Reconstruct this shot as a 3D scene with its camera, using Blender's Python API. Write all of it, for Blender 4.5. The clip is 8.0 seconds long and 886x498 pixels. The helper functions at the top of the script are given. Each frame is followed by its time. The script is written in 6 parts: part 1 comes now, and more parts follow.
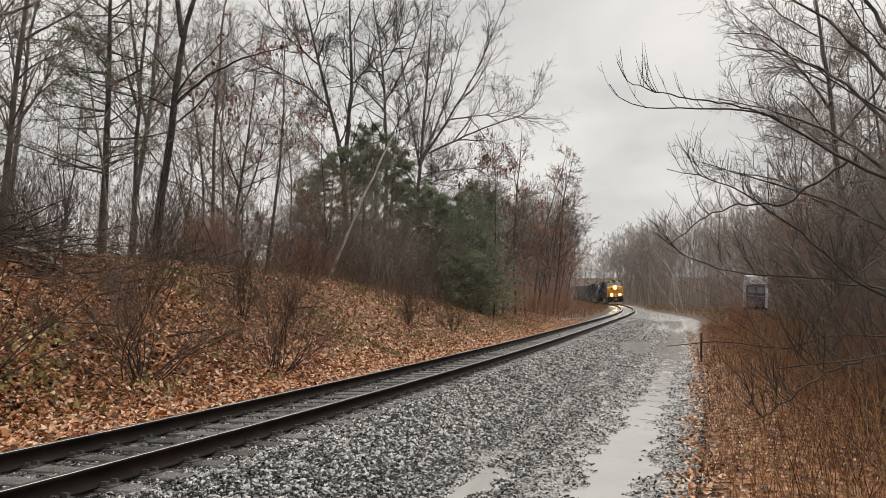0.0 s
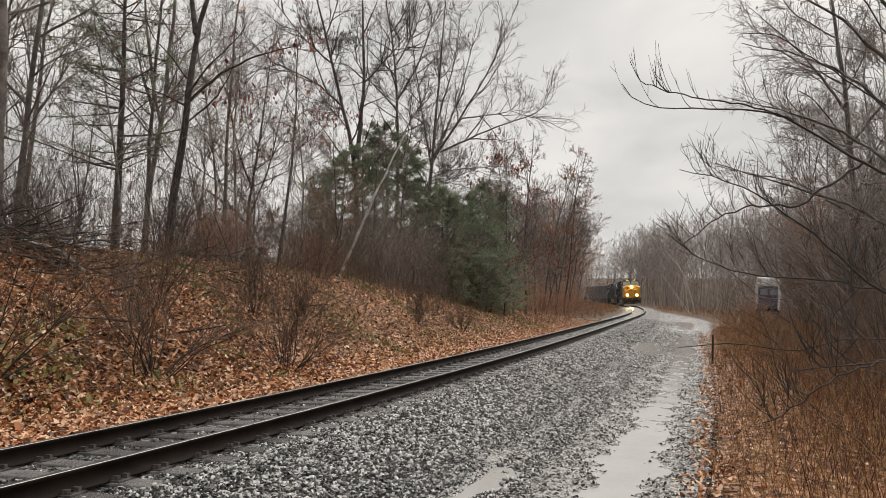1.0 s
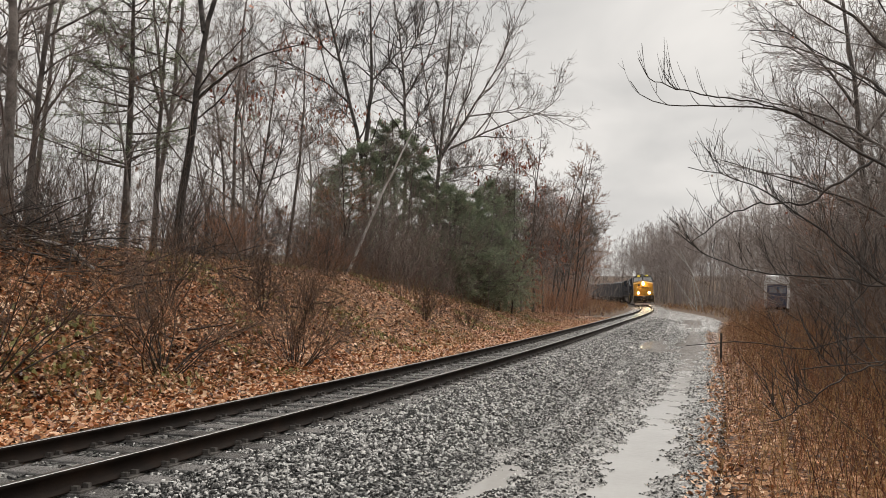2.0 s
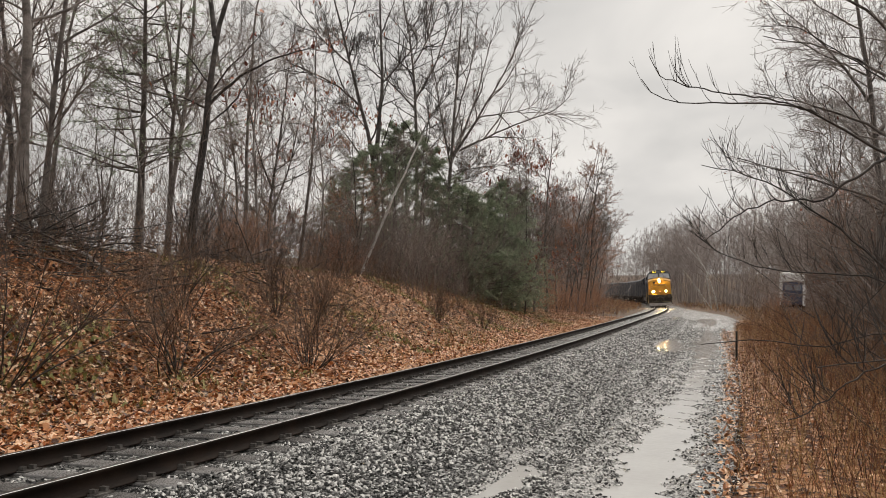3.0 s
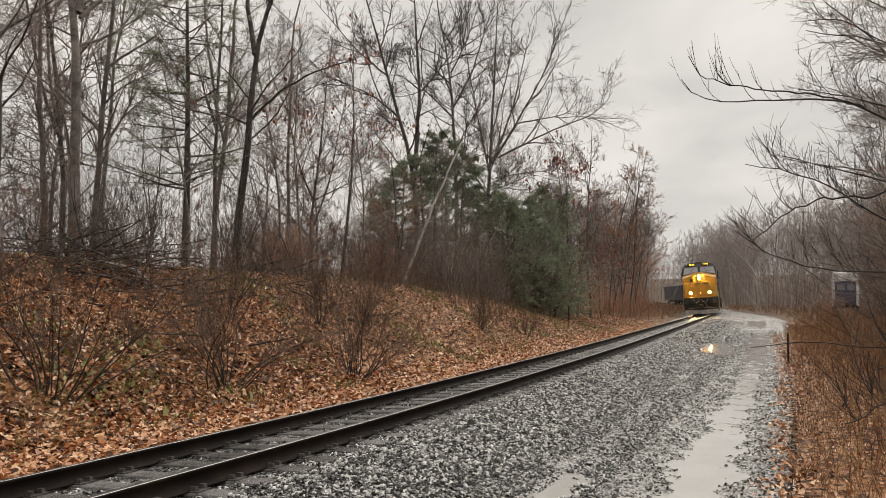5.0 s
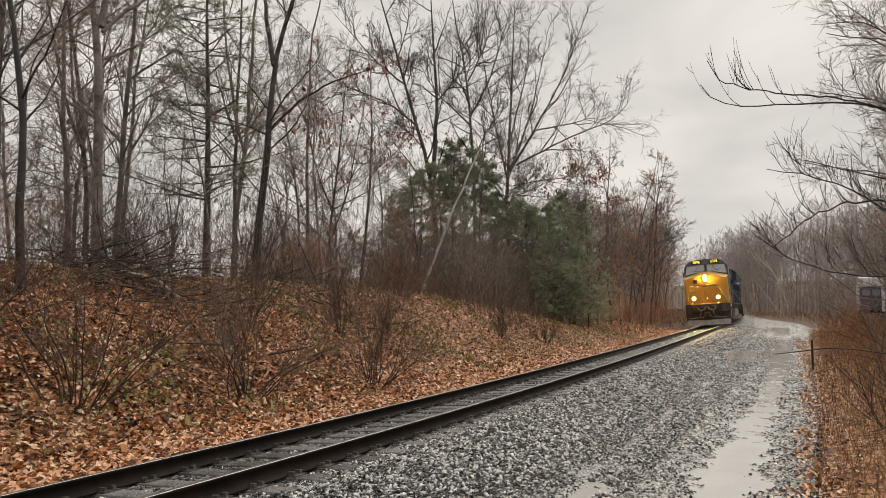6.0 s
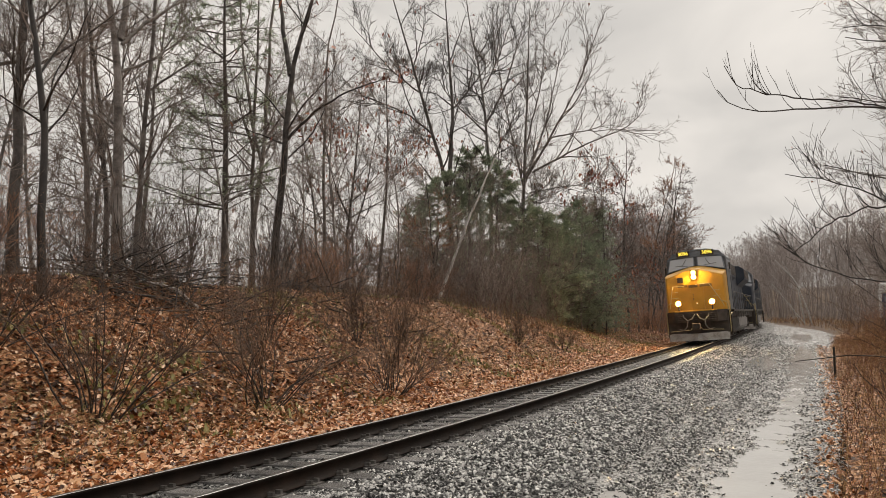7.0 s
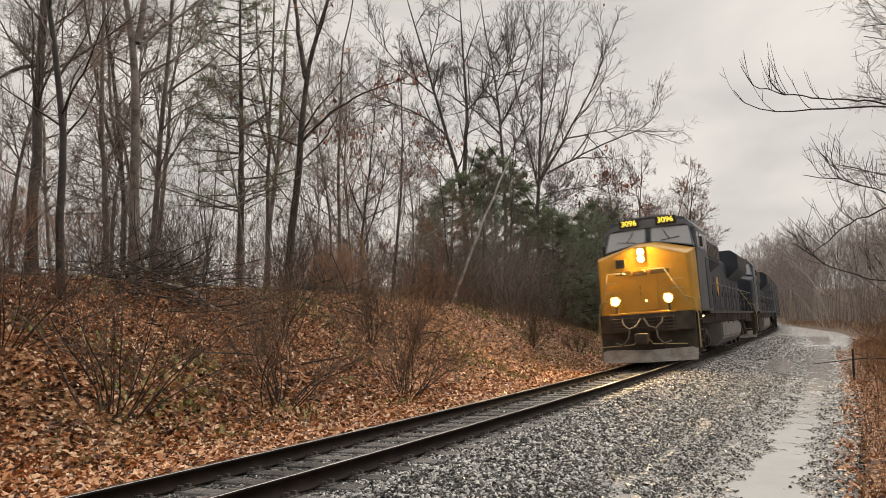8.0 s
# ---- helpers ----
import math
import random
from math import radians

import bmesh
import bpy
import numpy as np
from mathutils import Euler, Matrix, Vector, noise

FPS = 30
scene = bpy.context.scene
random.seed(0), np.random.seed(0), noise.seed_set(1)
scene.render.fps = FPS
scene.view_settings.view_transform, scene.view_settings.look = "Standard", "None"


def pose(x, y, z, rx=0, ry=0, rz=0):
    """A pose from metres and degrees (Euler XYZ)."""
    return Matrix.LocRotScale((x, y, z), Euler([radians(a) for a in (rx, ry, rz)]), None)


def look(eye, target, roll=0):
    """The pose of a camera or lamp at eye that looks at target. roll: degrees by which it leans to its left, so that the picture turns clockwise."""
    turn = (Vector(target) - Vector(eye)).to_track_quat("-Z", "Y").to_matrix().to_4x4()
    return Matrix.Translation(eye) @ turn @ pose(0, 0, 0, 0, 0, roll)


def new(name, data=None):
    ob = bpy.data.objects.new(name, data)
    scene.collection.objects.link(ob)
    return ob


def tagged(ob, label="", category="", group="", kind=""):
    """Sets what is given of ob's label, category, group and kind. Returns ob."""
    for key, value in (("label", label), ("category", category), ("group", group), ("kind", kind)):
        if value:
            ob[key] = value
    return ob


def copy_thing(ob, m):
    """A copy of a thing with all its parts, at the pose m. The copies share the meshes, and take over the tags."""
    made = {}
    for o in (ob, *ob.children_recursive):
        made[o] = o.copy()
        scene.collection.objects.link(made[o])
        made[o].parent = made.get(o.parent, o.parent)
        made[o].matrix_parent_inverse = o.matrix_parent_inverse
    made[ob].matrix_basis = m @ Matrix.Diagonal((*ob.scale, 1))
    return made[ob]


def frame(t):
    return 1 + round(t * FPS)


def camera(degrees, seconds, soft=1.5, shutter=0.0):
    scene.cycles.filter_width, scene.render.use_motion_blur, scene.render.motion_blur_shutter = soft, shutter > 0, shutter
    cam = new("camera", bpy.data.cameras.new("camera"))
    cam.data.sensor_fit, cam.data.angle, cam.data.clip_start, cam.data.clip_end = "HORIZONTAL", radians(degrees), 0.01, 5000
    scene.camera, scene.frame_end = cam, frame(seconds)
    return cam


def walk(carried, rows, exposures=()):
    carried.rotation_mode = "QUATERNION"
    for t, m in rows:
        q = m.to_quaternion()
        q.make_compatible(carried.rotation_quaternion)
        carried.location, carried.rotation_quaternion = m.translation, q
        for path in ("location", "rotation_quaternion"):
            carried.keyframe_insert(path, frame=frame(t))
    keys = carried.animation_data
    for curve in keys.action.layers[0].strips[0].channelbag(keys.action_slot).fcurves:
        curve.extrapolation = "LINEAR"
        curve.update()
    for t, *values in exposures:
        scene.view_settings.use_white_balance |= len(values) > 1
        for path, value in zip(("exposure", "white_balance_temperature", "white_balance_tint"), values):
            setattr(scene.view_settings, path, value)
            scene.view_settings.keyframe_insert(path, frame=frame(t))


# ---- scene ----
FOV = 61.9
EYE_Z = 1.88
cam = camera(FOV, 8.0, soft=0.55, shutter=0.5)
PATH = [
    (0.0, 0.00, 3.34, -1.47), (0.5, 0.51, 3.39, -1.76), (1.0, 0.81, 3.23, -2.01), (1.5, 1.08, 3.04, -2.14),
    (3.0, 2.39, 3.09, -1.45), (3.5, 3.14, 3.21, -1.08), (4.0, 3.97, 3.35, -0.77), (4.5, 4.83, 3.47, -0.44),
    (6.0, 7.12, 4.28, 0.14), (6.5, 7.79, 4.63, 0.31), (7.0, 8.42, 4.90, 0.38), (7.5, 8.98, 5.02, 0.38),
    (8.0, 9.54, 5.02, 0.30)]
walk(cam, [(t, pose(0, 0, EYE_Z, 90 + pitch, roll, yaw)) for t, yaw, pitch, roll in PATH],
     exposures=[(0.0, 0.26, 6750, 11), (4.0, 0.25, 6900, 11.5), (8.0, 0.22, 7050, 12)])

# ---- world and sun: overcast, wet late-autumn day ----
world = bpy.data.worlds.new("overcast")
scene.world = world
world.use_nodes = True
wn, wl = world.node_tree.nodes, world.node_tree.links
wn.clear()
SUN_EL, SUN_AZ = 52.0, 25.0


def wnode(kind, **props):
    n = wn.new(kind)
    for k, v in props.items():
        if k == "sky_type":
            n.sky_type = v
        elif k == "blend_type":
            n.blend_type = v
        elif k == "data_type":
            n.data_type = v
    return n


sky = wnode("ShaderNodeTexSky", sky_type="NISHITA")
sky.sun_disc = False
sky.sun_elevation, sky.sun_rotation = radians(SUN_EL), radians(SUN_AZ)
sky.air_density, sky.dust_density = 1.0, 6.0
grey = wnode("ShaderNodeHueSaturation")
grey.inputs["Saturation"].default_value = 0.06
grey.inputs["Value"].default_value = 0.035
wl.new(sky.outputs[0], grey.inputs["Color"])
wco = wnode("ShaderNodeTexCoord")
wmap = wnode("ShaderNodeMapping")
wmap.inputs["Scale"].default_value = (1.6, 1.6, 4.5)
wl.new(wco.outputs["Generated"], wmap.inputs["Vector"])
cloud = wnode("ShaderNodeTexNoise")
cloud.inputs["Scale"].default_value = 1.7
cloud.inputs["Detail"].default_value = 5.0
cloud.inputs["Roughness"].default_value = 0.45
cloud.inputs["Distortion"].default_value = 0.4
wl.new(wmap.outputs[0], cloud.inputs["Vector"])
cramp = wnode("ShaderNodeValToRGB")
cramp.color_ramp.elements[0].position, cramp.color_ramp.elements[0].color = 0.30, (0.53, 0.54, 0.545, 1)
cramp.color_ramp.elements[1].position, cramp.color_ramp.elements[1].color = 0.72, (0.86, 0.855, 0.84, 1)
wl.new(cloud.outputs["Fac"], cramp.inputs["Fac"])
wmix = wnode("ShaderNodeMix", data_type="RGBA", blend_type="MIX")
wmix.inputs[0].default_value = 0.82
wl.new(grey.outputs[0], wmix.inputs[6])
wl.new(cramp.outputs[0], wmix.inputs[7])
wbg = wnode("ShaderNodeBackground")
wbg.inputs["Strength"].default_value = 1.0
wl.new(wmix.outputs[2], wbg.inputs["Color"])
wout = wnode("ShaderNodeOutputWorld")
wl.new(wbg.outputs[0], wout.inputs["Surface"])

sun = new("sun", bpy.data.lights.new("sun", "SUN"))
sun.data.energy, sun.data.angle, sun.data.color = 1.5, radians(60), (1.0, 0.95, 0.88)
sun.matrix_world = look((40 * math.sin(radians(SUN_AZ)), 40 * math.cos(radians(SUN_AZ)), 40 * math.tan(radians(SUN_EL))), (0, 0, 0))


# ---- materials ----
def material(name, cols, scale=6.0, rough=0.7, metal=0.0, bump=0.3, bump_scale=40.0, island=0.0, fine=0.35, rough_var=0.15,
             emit=None, obj_random=False, spec=0.5, stops=None, coat=0.0, bump_dist=0.01, cells=0.0, through_light=0.0):
    """Two scales of noise pick between the colours; island shifts the pick for each loose piece."""
    m = bpy.data.materials.new(name)
    m.use_nodes = True
    nt = m.node_tree
    n, l = nt.nodes, nt.links
    b = n["Principled BSDF"]
    co = n.new("ShaderNodeTexCoord")
    big, small = n.new("ShaderNodeTexNoise"), n.new("ShaderNodeTexNoise")
    big.inputs["Scale"].default_value, big.inputs["Detail"].default_value = scale, 4.0
    small.inputs["Scale"].default_value, small.inputs["Detail"].default_value = bump_scale, 5.0
    l.new(co.outputs["Object"], big.inputs["Vector"])
    l.new(co.outputs["Object"], small.inputs["Vector"])
    add = n.new("ShaderNodeMath")
    add.operation = "MULTIPLY_ADD"
    l.new(small.outputs["Fac"], add.inputs[0])
    add.inputs[1].default_value = fine
    l.new(big.outputs["Fac"], add.inputs[2])
    last = add
    if island or obj_random:
        if obj_random:
            g = n.new("ShaderNodeObjectInfo")
            rnd = g.outputs["Random"]
        else:
            g = n.new("ShaderNodeNewGeometry")
            rnd = g.outputs["Random Per Island"]
        sh = n.new("ShaderNodeMath")
        sh.operation = "MULTIPLY_ADD"
        l.new(rnd, sh.inputs[0])
        sh.inputs[1].default_value = island or 0.4
        l.new(last.outputs[0], sh.inputs[2])
        off = n.new("ShaderNodeMath")
        off.operation = "SUBTRACT"
        l.new(sh.outputs[0], off.inputs[0])
        off.inputs[1].default_value = 0.5 * (island or 0.4)
        last = off
    if cells:
        vor = n.new("ShaderNodeTexVoronoi")
        vor.inputs["Scale"].default_value = cells
        warp = n.new("ShaderNodeVectorMath")
        warp.operation = "MULTIPLY_ADD"
        l.new(small.outputs["Color"], warp.inputs[0])
        warp.inputs[1].default_value = (0.07, 0.07, 0.07)
        l.new(co.outputs["Object"], warp.inputs[2])
        l.new(warp.outputs[0], vor.inputs["Vector"])
        sepc = n.new("ShaderNodeSeparateColor")
        l.new(vor.outputs["Color"], sepc.inputs[0])
        cm = n.new("ShaderNodeMath")
        cm.operation = "MULTIPLY_ADD"
        l.new(sepc.outputs[0], cm.inputs[0])
        cm.inputs[1].default_value = 0.8
        l.new(last.outputs[0], cm.inputs[2])
        co2 = n.new("ShaderNodeMath")
        co2.operation = "SUBTRACT"
        l.new(cm.outputs[0], co2.inputs[0])
        co2.inputs[1].default_value = 0.4
        last = co2
    ramp = n.new("ShaderNodeValToRGB")
    while len(ramp.color_ramp.elements) < len(cols):
        ramp.color_ramp.elements.new(0.5)
    k = len(cols)
    lo, hi = 0.35, 0.35 + 0.5 * (1 + fine * 0.6)
    for i, c in enumerate(cols):
        e = ramp.color_ramp.elements[i]
        e.position = stops[i] if stops else lo + (hi - lo) * i / max(1, k - 1)
        e.color = (*c, 1)
    l.new(last.outputs[0], ramp.inputs["Fac"])
    l.new(ramp.outputs["Color"], b.inputs["Base Color"])
    rr = n.new("ShaderNodeMapRange")
    rr.inputs["To Min"].default_value, rr.inputs["To Max"].default_value = max(0.02, rough - rough_var), min(1, rough + rough_var)
    l.new(small.outputs["Fac"], rr.inputs["Value"])
    l.new(rr.outputs[0], b.inputs["Roughness"])
    b.inputs["Metallic"].default_value = metal
    b.inputs["Specular IOR Level"].default_value = spec
    b.inputs["Coat Weight"].default_value = coat
    if bump:
        bp = n.new("ShaderNodeBump")
        bp.inputs["Strength"].default_value, bp.inputs["Distance"].default_value = bump, bump_dist
        l.new(vor.outputs["Distance"] if cells else small.outputs["Fac"], bp.inputs["Height"])
        l.new(bp.outputs[0], b.inputs["Normal"])
    if through_light:
        tr, mx = n.new("ShaderNodeBsdfTranslucent"), n.new("ShaderNodeMixShader")
        l.new(ramp.outputs["Color"], tr.inputs["Color"])
        mx.inputs[0].default_value = through_light
        l.new(b.outputs[0], mx.inputs[1])
        l.new(tr.outputs[0], mx.inputs[2])
        l.new(mx.outputs[0], n["Material Output"].inputs["Surface"])
    if emit:
        b.inputs["Emission Color"].default_value = (*emit[0], 1)
        b.inputs["Emission Strength"].default_value = emit[1]
    return m


M_GROUND = material("leaf_litter_soil", [(0.035, 0.018, 0.011), (0.13, 0.055, 0.024), (0.33, 0.14, 0.058), (0.55, 0.30, 0.155)], scale=2.2, rough=0.6, bump=1.0, bump_scale=22, fine=0.6, bump_dist=0.08, cells=11.0, spec=0.25)
M_LEAF = material("fallen_oak_leaf", [(0.07, 0.026, 0.013), (0.46, 0.165, 0.06), (0.76, 0.37, 0.175), (0.88, 0.63, 0.43)], scale=2.0, rough=0.34, bump=0.2, bump_scale=30, island=1.0, fine=0.2)
M_FRESHLEAF = material("fresh_tan_leaf", [(0.34, 0.125, 0.042), (0.60, 0.27, 0.11), (0.80, 0.50, 0.29)], scale=2.0, rough=0.34, bump=0.2, bump_scale=30, island=0.9, fine=0.2)
M_REDLEAF = material("clinging_russet_leaf", [(0.16, 0.035, 0.022), (0.30, 0.08, 0.04), (0.42, 0.16, 0.08)], scale=2.0, rough=0.45, bump=0.1, island=0.8)
M_CLIP = material("wet_steel_clip", [(0.03, 0.026, 0.023), (0.08, 0.072, 0.066), (0.18, 0.17, 0.16)], scale=20, rough=0.35, bump=0.1)
M_BALLAST = material("wet_ballast_stone", [(0.013, 0.013, 0.0125), (0.05, 0.049, 0.048), (0.25, 0.247, 0.24), (0.68, 0.67, 0.65)], scale=9, rough=0.18, bump=0.5, bump_scale=90, island=1.1, fine=0.3, stops=(0.38, 0.60, 0.76, 0.96))
M_BED = material("crushed_stone_bed", [(0.008, 0.008, 0.008), (0.035, 0.0345, 0.0335), (0.16, 0.158, 0.153), (0.52, 0.51, 0.495)], scale=5, rough=0.3, bump=1.0, bump_scale=34, fine=0.3, bump_dist=0.05, cells=24.0)
M_ROAD = material("wet_gravel_road", [(0.035, 0.034, 0.033), (0.13, 0.128, 0.124), (0.30, 0.295, 0.285), (0.52, 0.51, 0.49)], scale=2.0, rough=0.2, bump=0.5, bump_scale=45, fine=0.6, bump_dist=0.02, rough_var=0.14, cells=38.0)
M_RAIL = material("rusty_rail_side", [(0.006, 0.004, 0.0033), (0.014, 0.0088, 0.0065), (0.03, 0.018, 0.012)], scale=3, rough=0.65, bump=0.3, bump_scale=70, spec=0.15)
M_RAILTOP = material("polished_rail_head", [(0.30, 0.30, 0.30), (0.46, 0.46, 0.46)], scale=5, rough=0.3, metal=1.0, bump=0.05, bump_scale=40, rough_var=0.06)
M_TIE = material("weathered_wood_tie", [(0.06, 0.056, 0.054), (0.14, 0.133, 0.128), (0.26, 0.25, 0.245)], scale=5, rough=0.28, bump=0.6, bump_scale=60, obj_random=True, island=0.4)
M_BARK = material("wet_grey_bark", [(0.03, 0.026, 0.0235), (0.12, 0.104, 0.094), (0.31, 0.277, 0.255)], scale=3.2, rough=0.7, bump=0.7, bump_scale=28, obj_random=True, island=0.5, bump_dist=0.03)
M_TWIG = material("wet_twig", [(0.09, 0.069, 0.058), (0.185, 0.147, 0.127), (0.29, 0.237, 0.208)], scale=0.5, rough=0.65, bump=0.0, bump_scale=20, obj_random=True, island=0.5)
M_REDTWIG = material("reddish_shrub_twig", [(0.18, 0.085, 0.05), (0.32, 0.163, 0.095), (0.45, 0.25, 0.15)], scale=0.8, rough=0.65, bump=0.0, bump_scale=20, obj_random=True, island=0.4)
M_WEED = material("dead_weed_stalk", [(0.05, 0.02, 0.011), (0.17, 0.062, 0.028), (0.33, 0.14, 0.055), (0.50, 0.33, 0.15)], scale=0.7, rough=0.65, bump=0.0, bump_scale=20, island=0.8)
# Needle greens are lifted and greyed to paint in the mist over the pines.
M_NEEDLE = material("mist_paled_pine_needles", [(0.165, 0.205, 0.14), (0.285, 0.335, 0.225), (0.40, 0.45, 0.32)], scale=0.6, rough=0.5, bump=0.0, bump_scale=20, island=0.7, through_light=0.55)
M_FLOOR = material("dark_woodland_floor", [(0.05, 0.039, 0.032), (0.115, 0.086, 0.069), (0.19, 0.145, 0.115)], scale=1.0, rough=0.9, bump=0.8, bump_scale=8, fine=1.0, bump_dist=0.08, spec=0.05)
M_DARKBARK = material("dark_wet_bark", [(0.012, 0.010, 0.009), (0.03, 0.025, 0.022), (0.07, 0.058, 0.05)], scale=3, rough=0.5, bump=0.5, bump_scale=40)
M_BIRCH = material("pale_birch_bark", [(0.26, 0.245, 0.23), (0.48, 0.46, 0.44), (0.66, 0.645, 0.62)], scale=4, rough=0.7, bump=0.4, bump_scale=30)
# Far bark: paler and greyer than real wood, with the distance haze painted in.
M_FARWOOD = material("haze_paled_bare_wood", [(0.24, 0.202, 0.187), (0.36, 0.31, 0.29), (0.48, 0.425, 0.40)], scale=0.1, rough=0.9, bump=0.0, bump_scale=3, island=0.5)
M_SHRUB = material("wet_brown_shrub_twig", [(0.07, 0.04, 0.026), (0.15, 0.09, 0.058), (0.25, 0.155, 0.10)], scale=0.8, rough=0.6, bump=0.0, bump_scale=20, obj_random=True, island=0.4)
M_GRASS = material("wet_grass", [(0.14, 0.145, 0.045), (0.29, 0.28, 0.09), (0.46, 0.40, 0.19)], scale=1.5, rough=0.6, bump=0.0, bump_scale=20, island=0.6)


def glass_material(name, col, rough=0.06):
    m = bpy.data.materials.new(name)
    m.use_nodes = True
    b = m.node_tree.nodes["Principled BSDF"]
    b.inputs["Base Color"].default_value = (*col, 1)
    b.inputs["Roughness"].default_value = rough
    b.inputs["Specular IOR Level"].default_value = 0.6
    return m


# Light grey base: silt, plus the bright sky reflection painted into the colour.
M_WATER = material("silt_and_sky_pale_water", [(0.44, 0.43, 0.41), (0.54, 0.53, 0.51)], scale=1.2, rough=0.10, bump=0.16, bump_scale=14, rough_var=0.03, spec=0.8, bump_dist=0.01)


# ---- mesh helpers ----
def mesh_from(name, verts, faces, mat=None, smooth=False, mats=None, mat_index=None):
    """A mesh from numpy arrays: verts (n, 3), faces (m, k) with k corners each."""
    verts, faces = np.asarray(verts, np.float32), np.asarray(faces, np.int32)
    me = bpy.data.meshes.new(name)
    k = faces.shape[1]
    me.vertices.add(len(verts))
    me.vertices.foreach_set("co", verts.ravel())
    me.loops.add(faces.size)
    me.loops.foreach_set("vertex_index", faces.ravel())
    me.polygons.add(len(faces))
    me.polygons.foreach_set("loop_start", np.arange(0, faces.size, k, dtype=np.int32))
    if smooth:
        me.polygons.foreach_set("use_smooth", np.ones(len(faces), bool))
    for m in mats or ([mat] if mat else []):
        me.materials.append(m)
    if mat_index is not None:
        me.polygons.foreach_set("material_index", np.asarray(mat_index, np.int32))
    me.update(calc_edges=True)
    me.validate()
    return me


def part(name, bm, mat, parent, label="", smooth=False):
    """Links a bmesh as one mesh object under a thing or a part."""
    me = bpy.data.meshes.new(name)
    bm.normal_update()
    bm.to_mesh(me)
    bm.free()
    for m in (mat if isinstance(mat, (list, tuple)) else [mat]):
        me.materials.append(m)
    if smooth:
        me.polygons.foreach_set("use_smooth", np.ones(len(me.polygons), bool))
    ob = new(name, me)
    ob.parent = parent
    return tagged(ob, label)


def part_me(name, me, parent, label=""):
    ob = new(name, me)
    ob.parent = parent
    return tagged(ob, label)


def empty(name, label, category, group="", kind=""):
    ob = new(name)
    ob.empty_display_size = 0.1
    return tagged(ob, label, category, group, kind)


def box(bm, x0, x1, y0, y1, z0, z1, bevel=0.0):
    r = bmesh.ops.create_cube(bm, size=1.0, matrix=Matrix.LocRotScale(((x0 + x1) / 2, (y0 + y1) / 2, (z0 + z1) / 2), None, (x1 - x0, y1 - y0, z1 - z0)))
    if bevel:
        es = list({e for v in r["verts"] for e in v.link_edges})
        bmesh.ops.bevel(bm, geom=es, offset=bevel, segments=2, affect="EDGES", profile=0.5)
    return r


def prism(bm, outline, y0, y1):
    """An outline in x and z, drawn out along y."""
    a = [bm.verts.new((x, y0, z)) for x, z in outline]
    b = [bm.verts.new((x, y1, z)) for x, z in outline]
    n = len(outline)
    bm.faces.new(a)
    bm.faces.new(b[::-1])
    for i in range(n):
        bm.faces.new((a[i], b[i], b[(i + 1) % n], a[(i + 1) % n]))
    bmesh.ops.recalc_face_normals(bm, faces=bm.faces)


def prism_x(bm, outline, x0, x1):
    """An outline in y and z, drawn out along x."""
    a = [bm.verts.new((x0, y, z)) for y, z in outline]
    b = [bm.verts.new((x1, y, z)) for y, z in outline]
    n = len(outline)
    bm.faces.new(a)
    bm.faces.new(b[::-1])
    for i in range(n):
        bm.faces.new((a[i], b[i], b[(i + 1) % n], a[(i + 1) % n]))
    bmesh.ops.recalc_face_normals(bm, faces=bm.faces)


def rod(bm, pts, r, sides=8):
    """A round bar through the points."""
    P = np.array(pts, float)[None]
    v, f = tubes(P, np.full((1, len(pts)), r), sides)
    vs = [bm.verts.new(c) for c in v]
    for q in f:
        bm.faces.new([vs[i] for i in q])
    for ring in (vs[:sides], vs[-sides:]):
        bm.faces.new(ring)


def drum(bm, c, axis, r, length, sides=20):
    m = Matrix.Translation(c) @ Vector(axis).to_track_quat("Z", "Y").to_matrix().to_4x4()
    return bmesh.ops.create_cone(bm, cap_ends=True, segments=sides, radius1=r, radius2=r, depth=length, matrix=m)


def tubes(P, R, sides):
    """Tapered tubes along m paths of n points: P (m, n, 3), R (m, n)."""
    m, n, _ = P.shape
    t = np.gradient(P, axis=1)
    t /= np.linalg.norm(t, axis=2, keepdims=True) + 1e-9
    ref = np.where(np.abs(t[:, :1, 2:3]) > 0.9, np.array([1.0, 0, 0]), np.array([0, 0, 1.0]))
    u = np.cross(t, np.broadcast_to(ref, t.shape))
    u /= np.linalg.norm(u, axis=2, keepdims=True) + 1e-9
    w = np.cross(t, u)
    a = np.arange(sides) * 2 * np.pi / sides
    ring = u[:, :, None] * np.cos(a)[:, None] + w[:, :, None] * np.sin(a)[:, None]
    v = (P[:, :, None] + ring * R[:, :, None, None]).reshape(-1, 3)
    base = (np.arange(m) * n * sides)[:, None, None]
    j = (np.arange(n - 1) * sides)[None, :, None]
    k = np.arange(sides)[None, None]
    k2 = (k + 1) % sides
    f = np.stack([base + j + k, base + j + k2, base + j + sides + k2, base + j + sides + k], -1).reshape(-1, 4)
    return v, f


def merged(groups):
    vs, fs, o = [], [], 0
    for v, f in groups:
        vs.append(v)
        fs.append(f + o)
        o += len(v)
    return np.concatenate(vs), np.concatenate(fs)


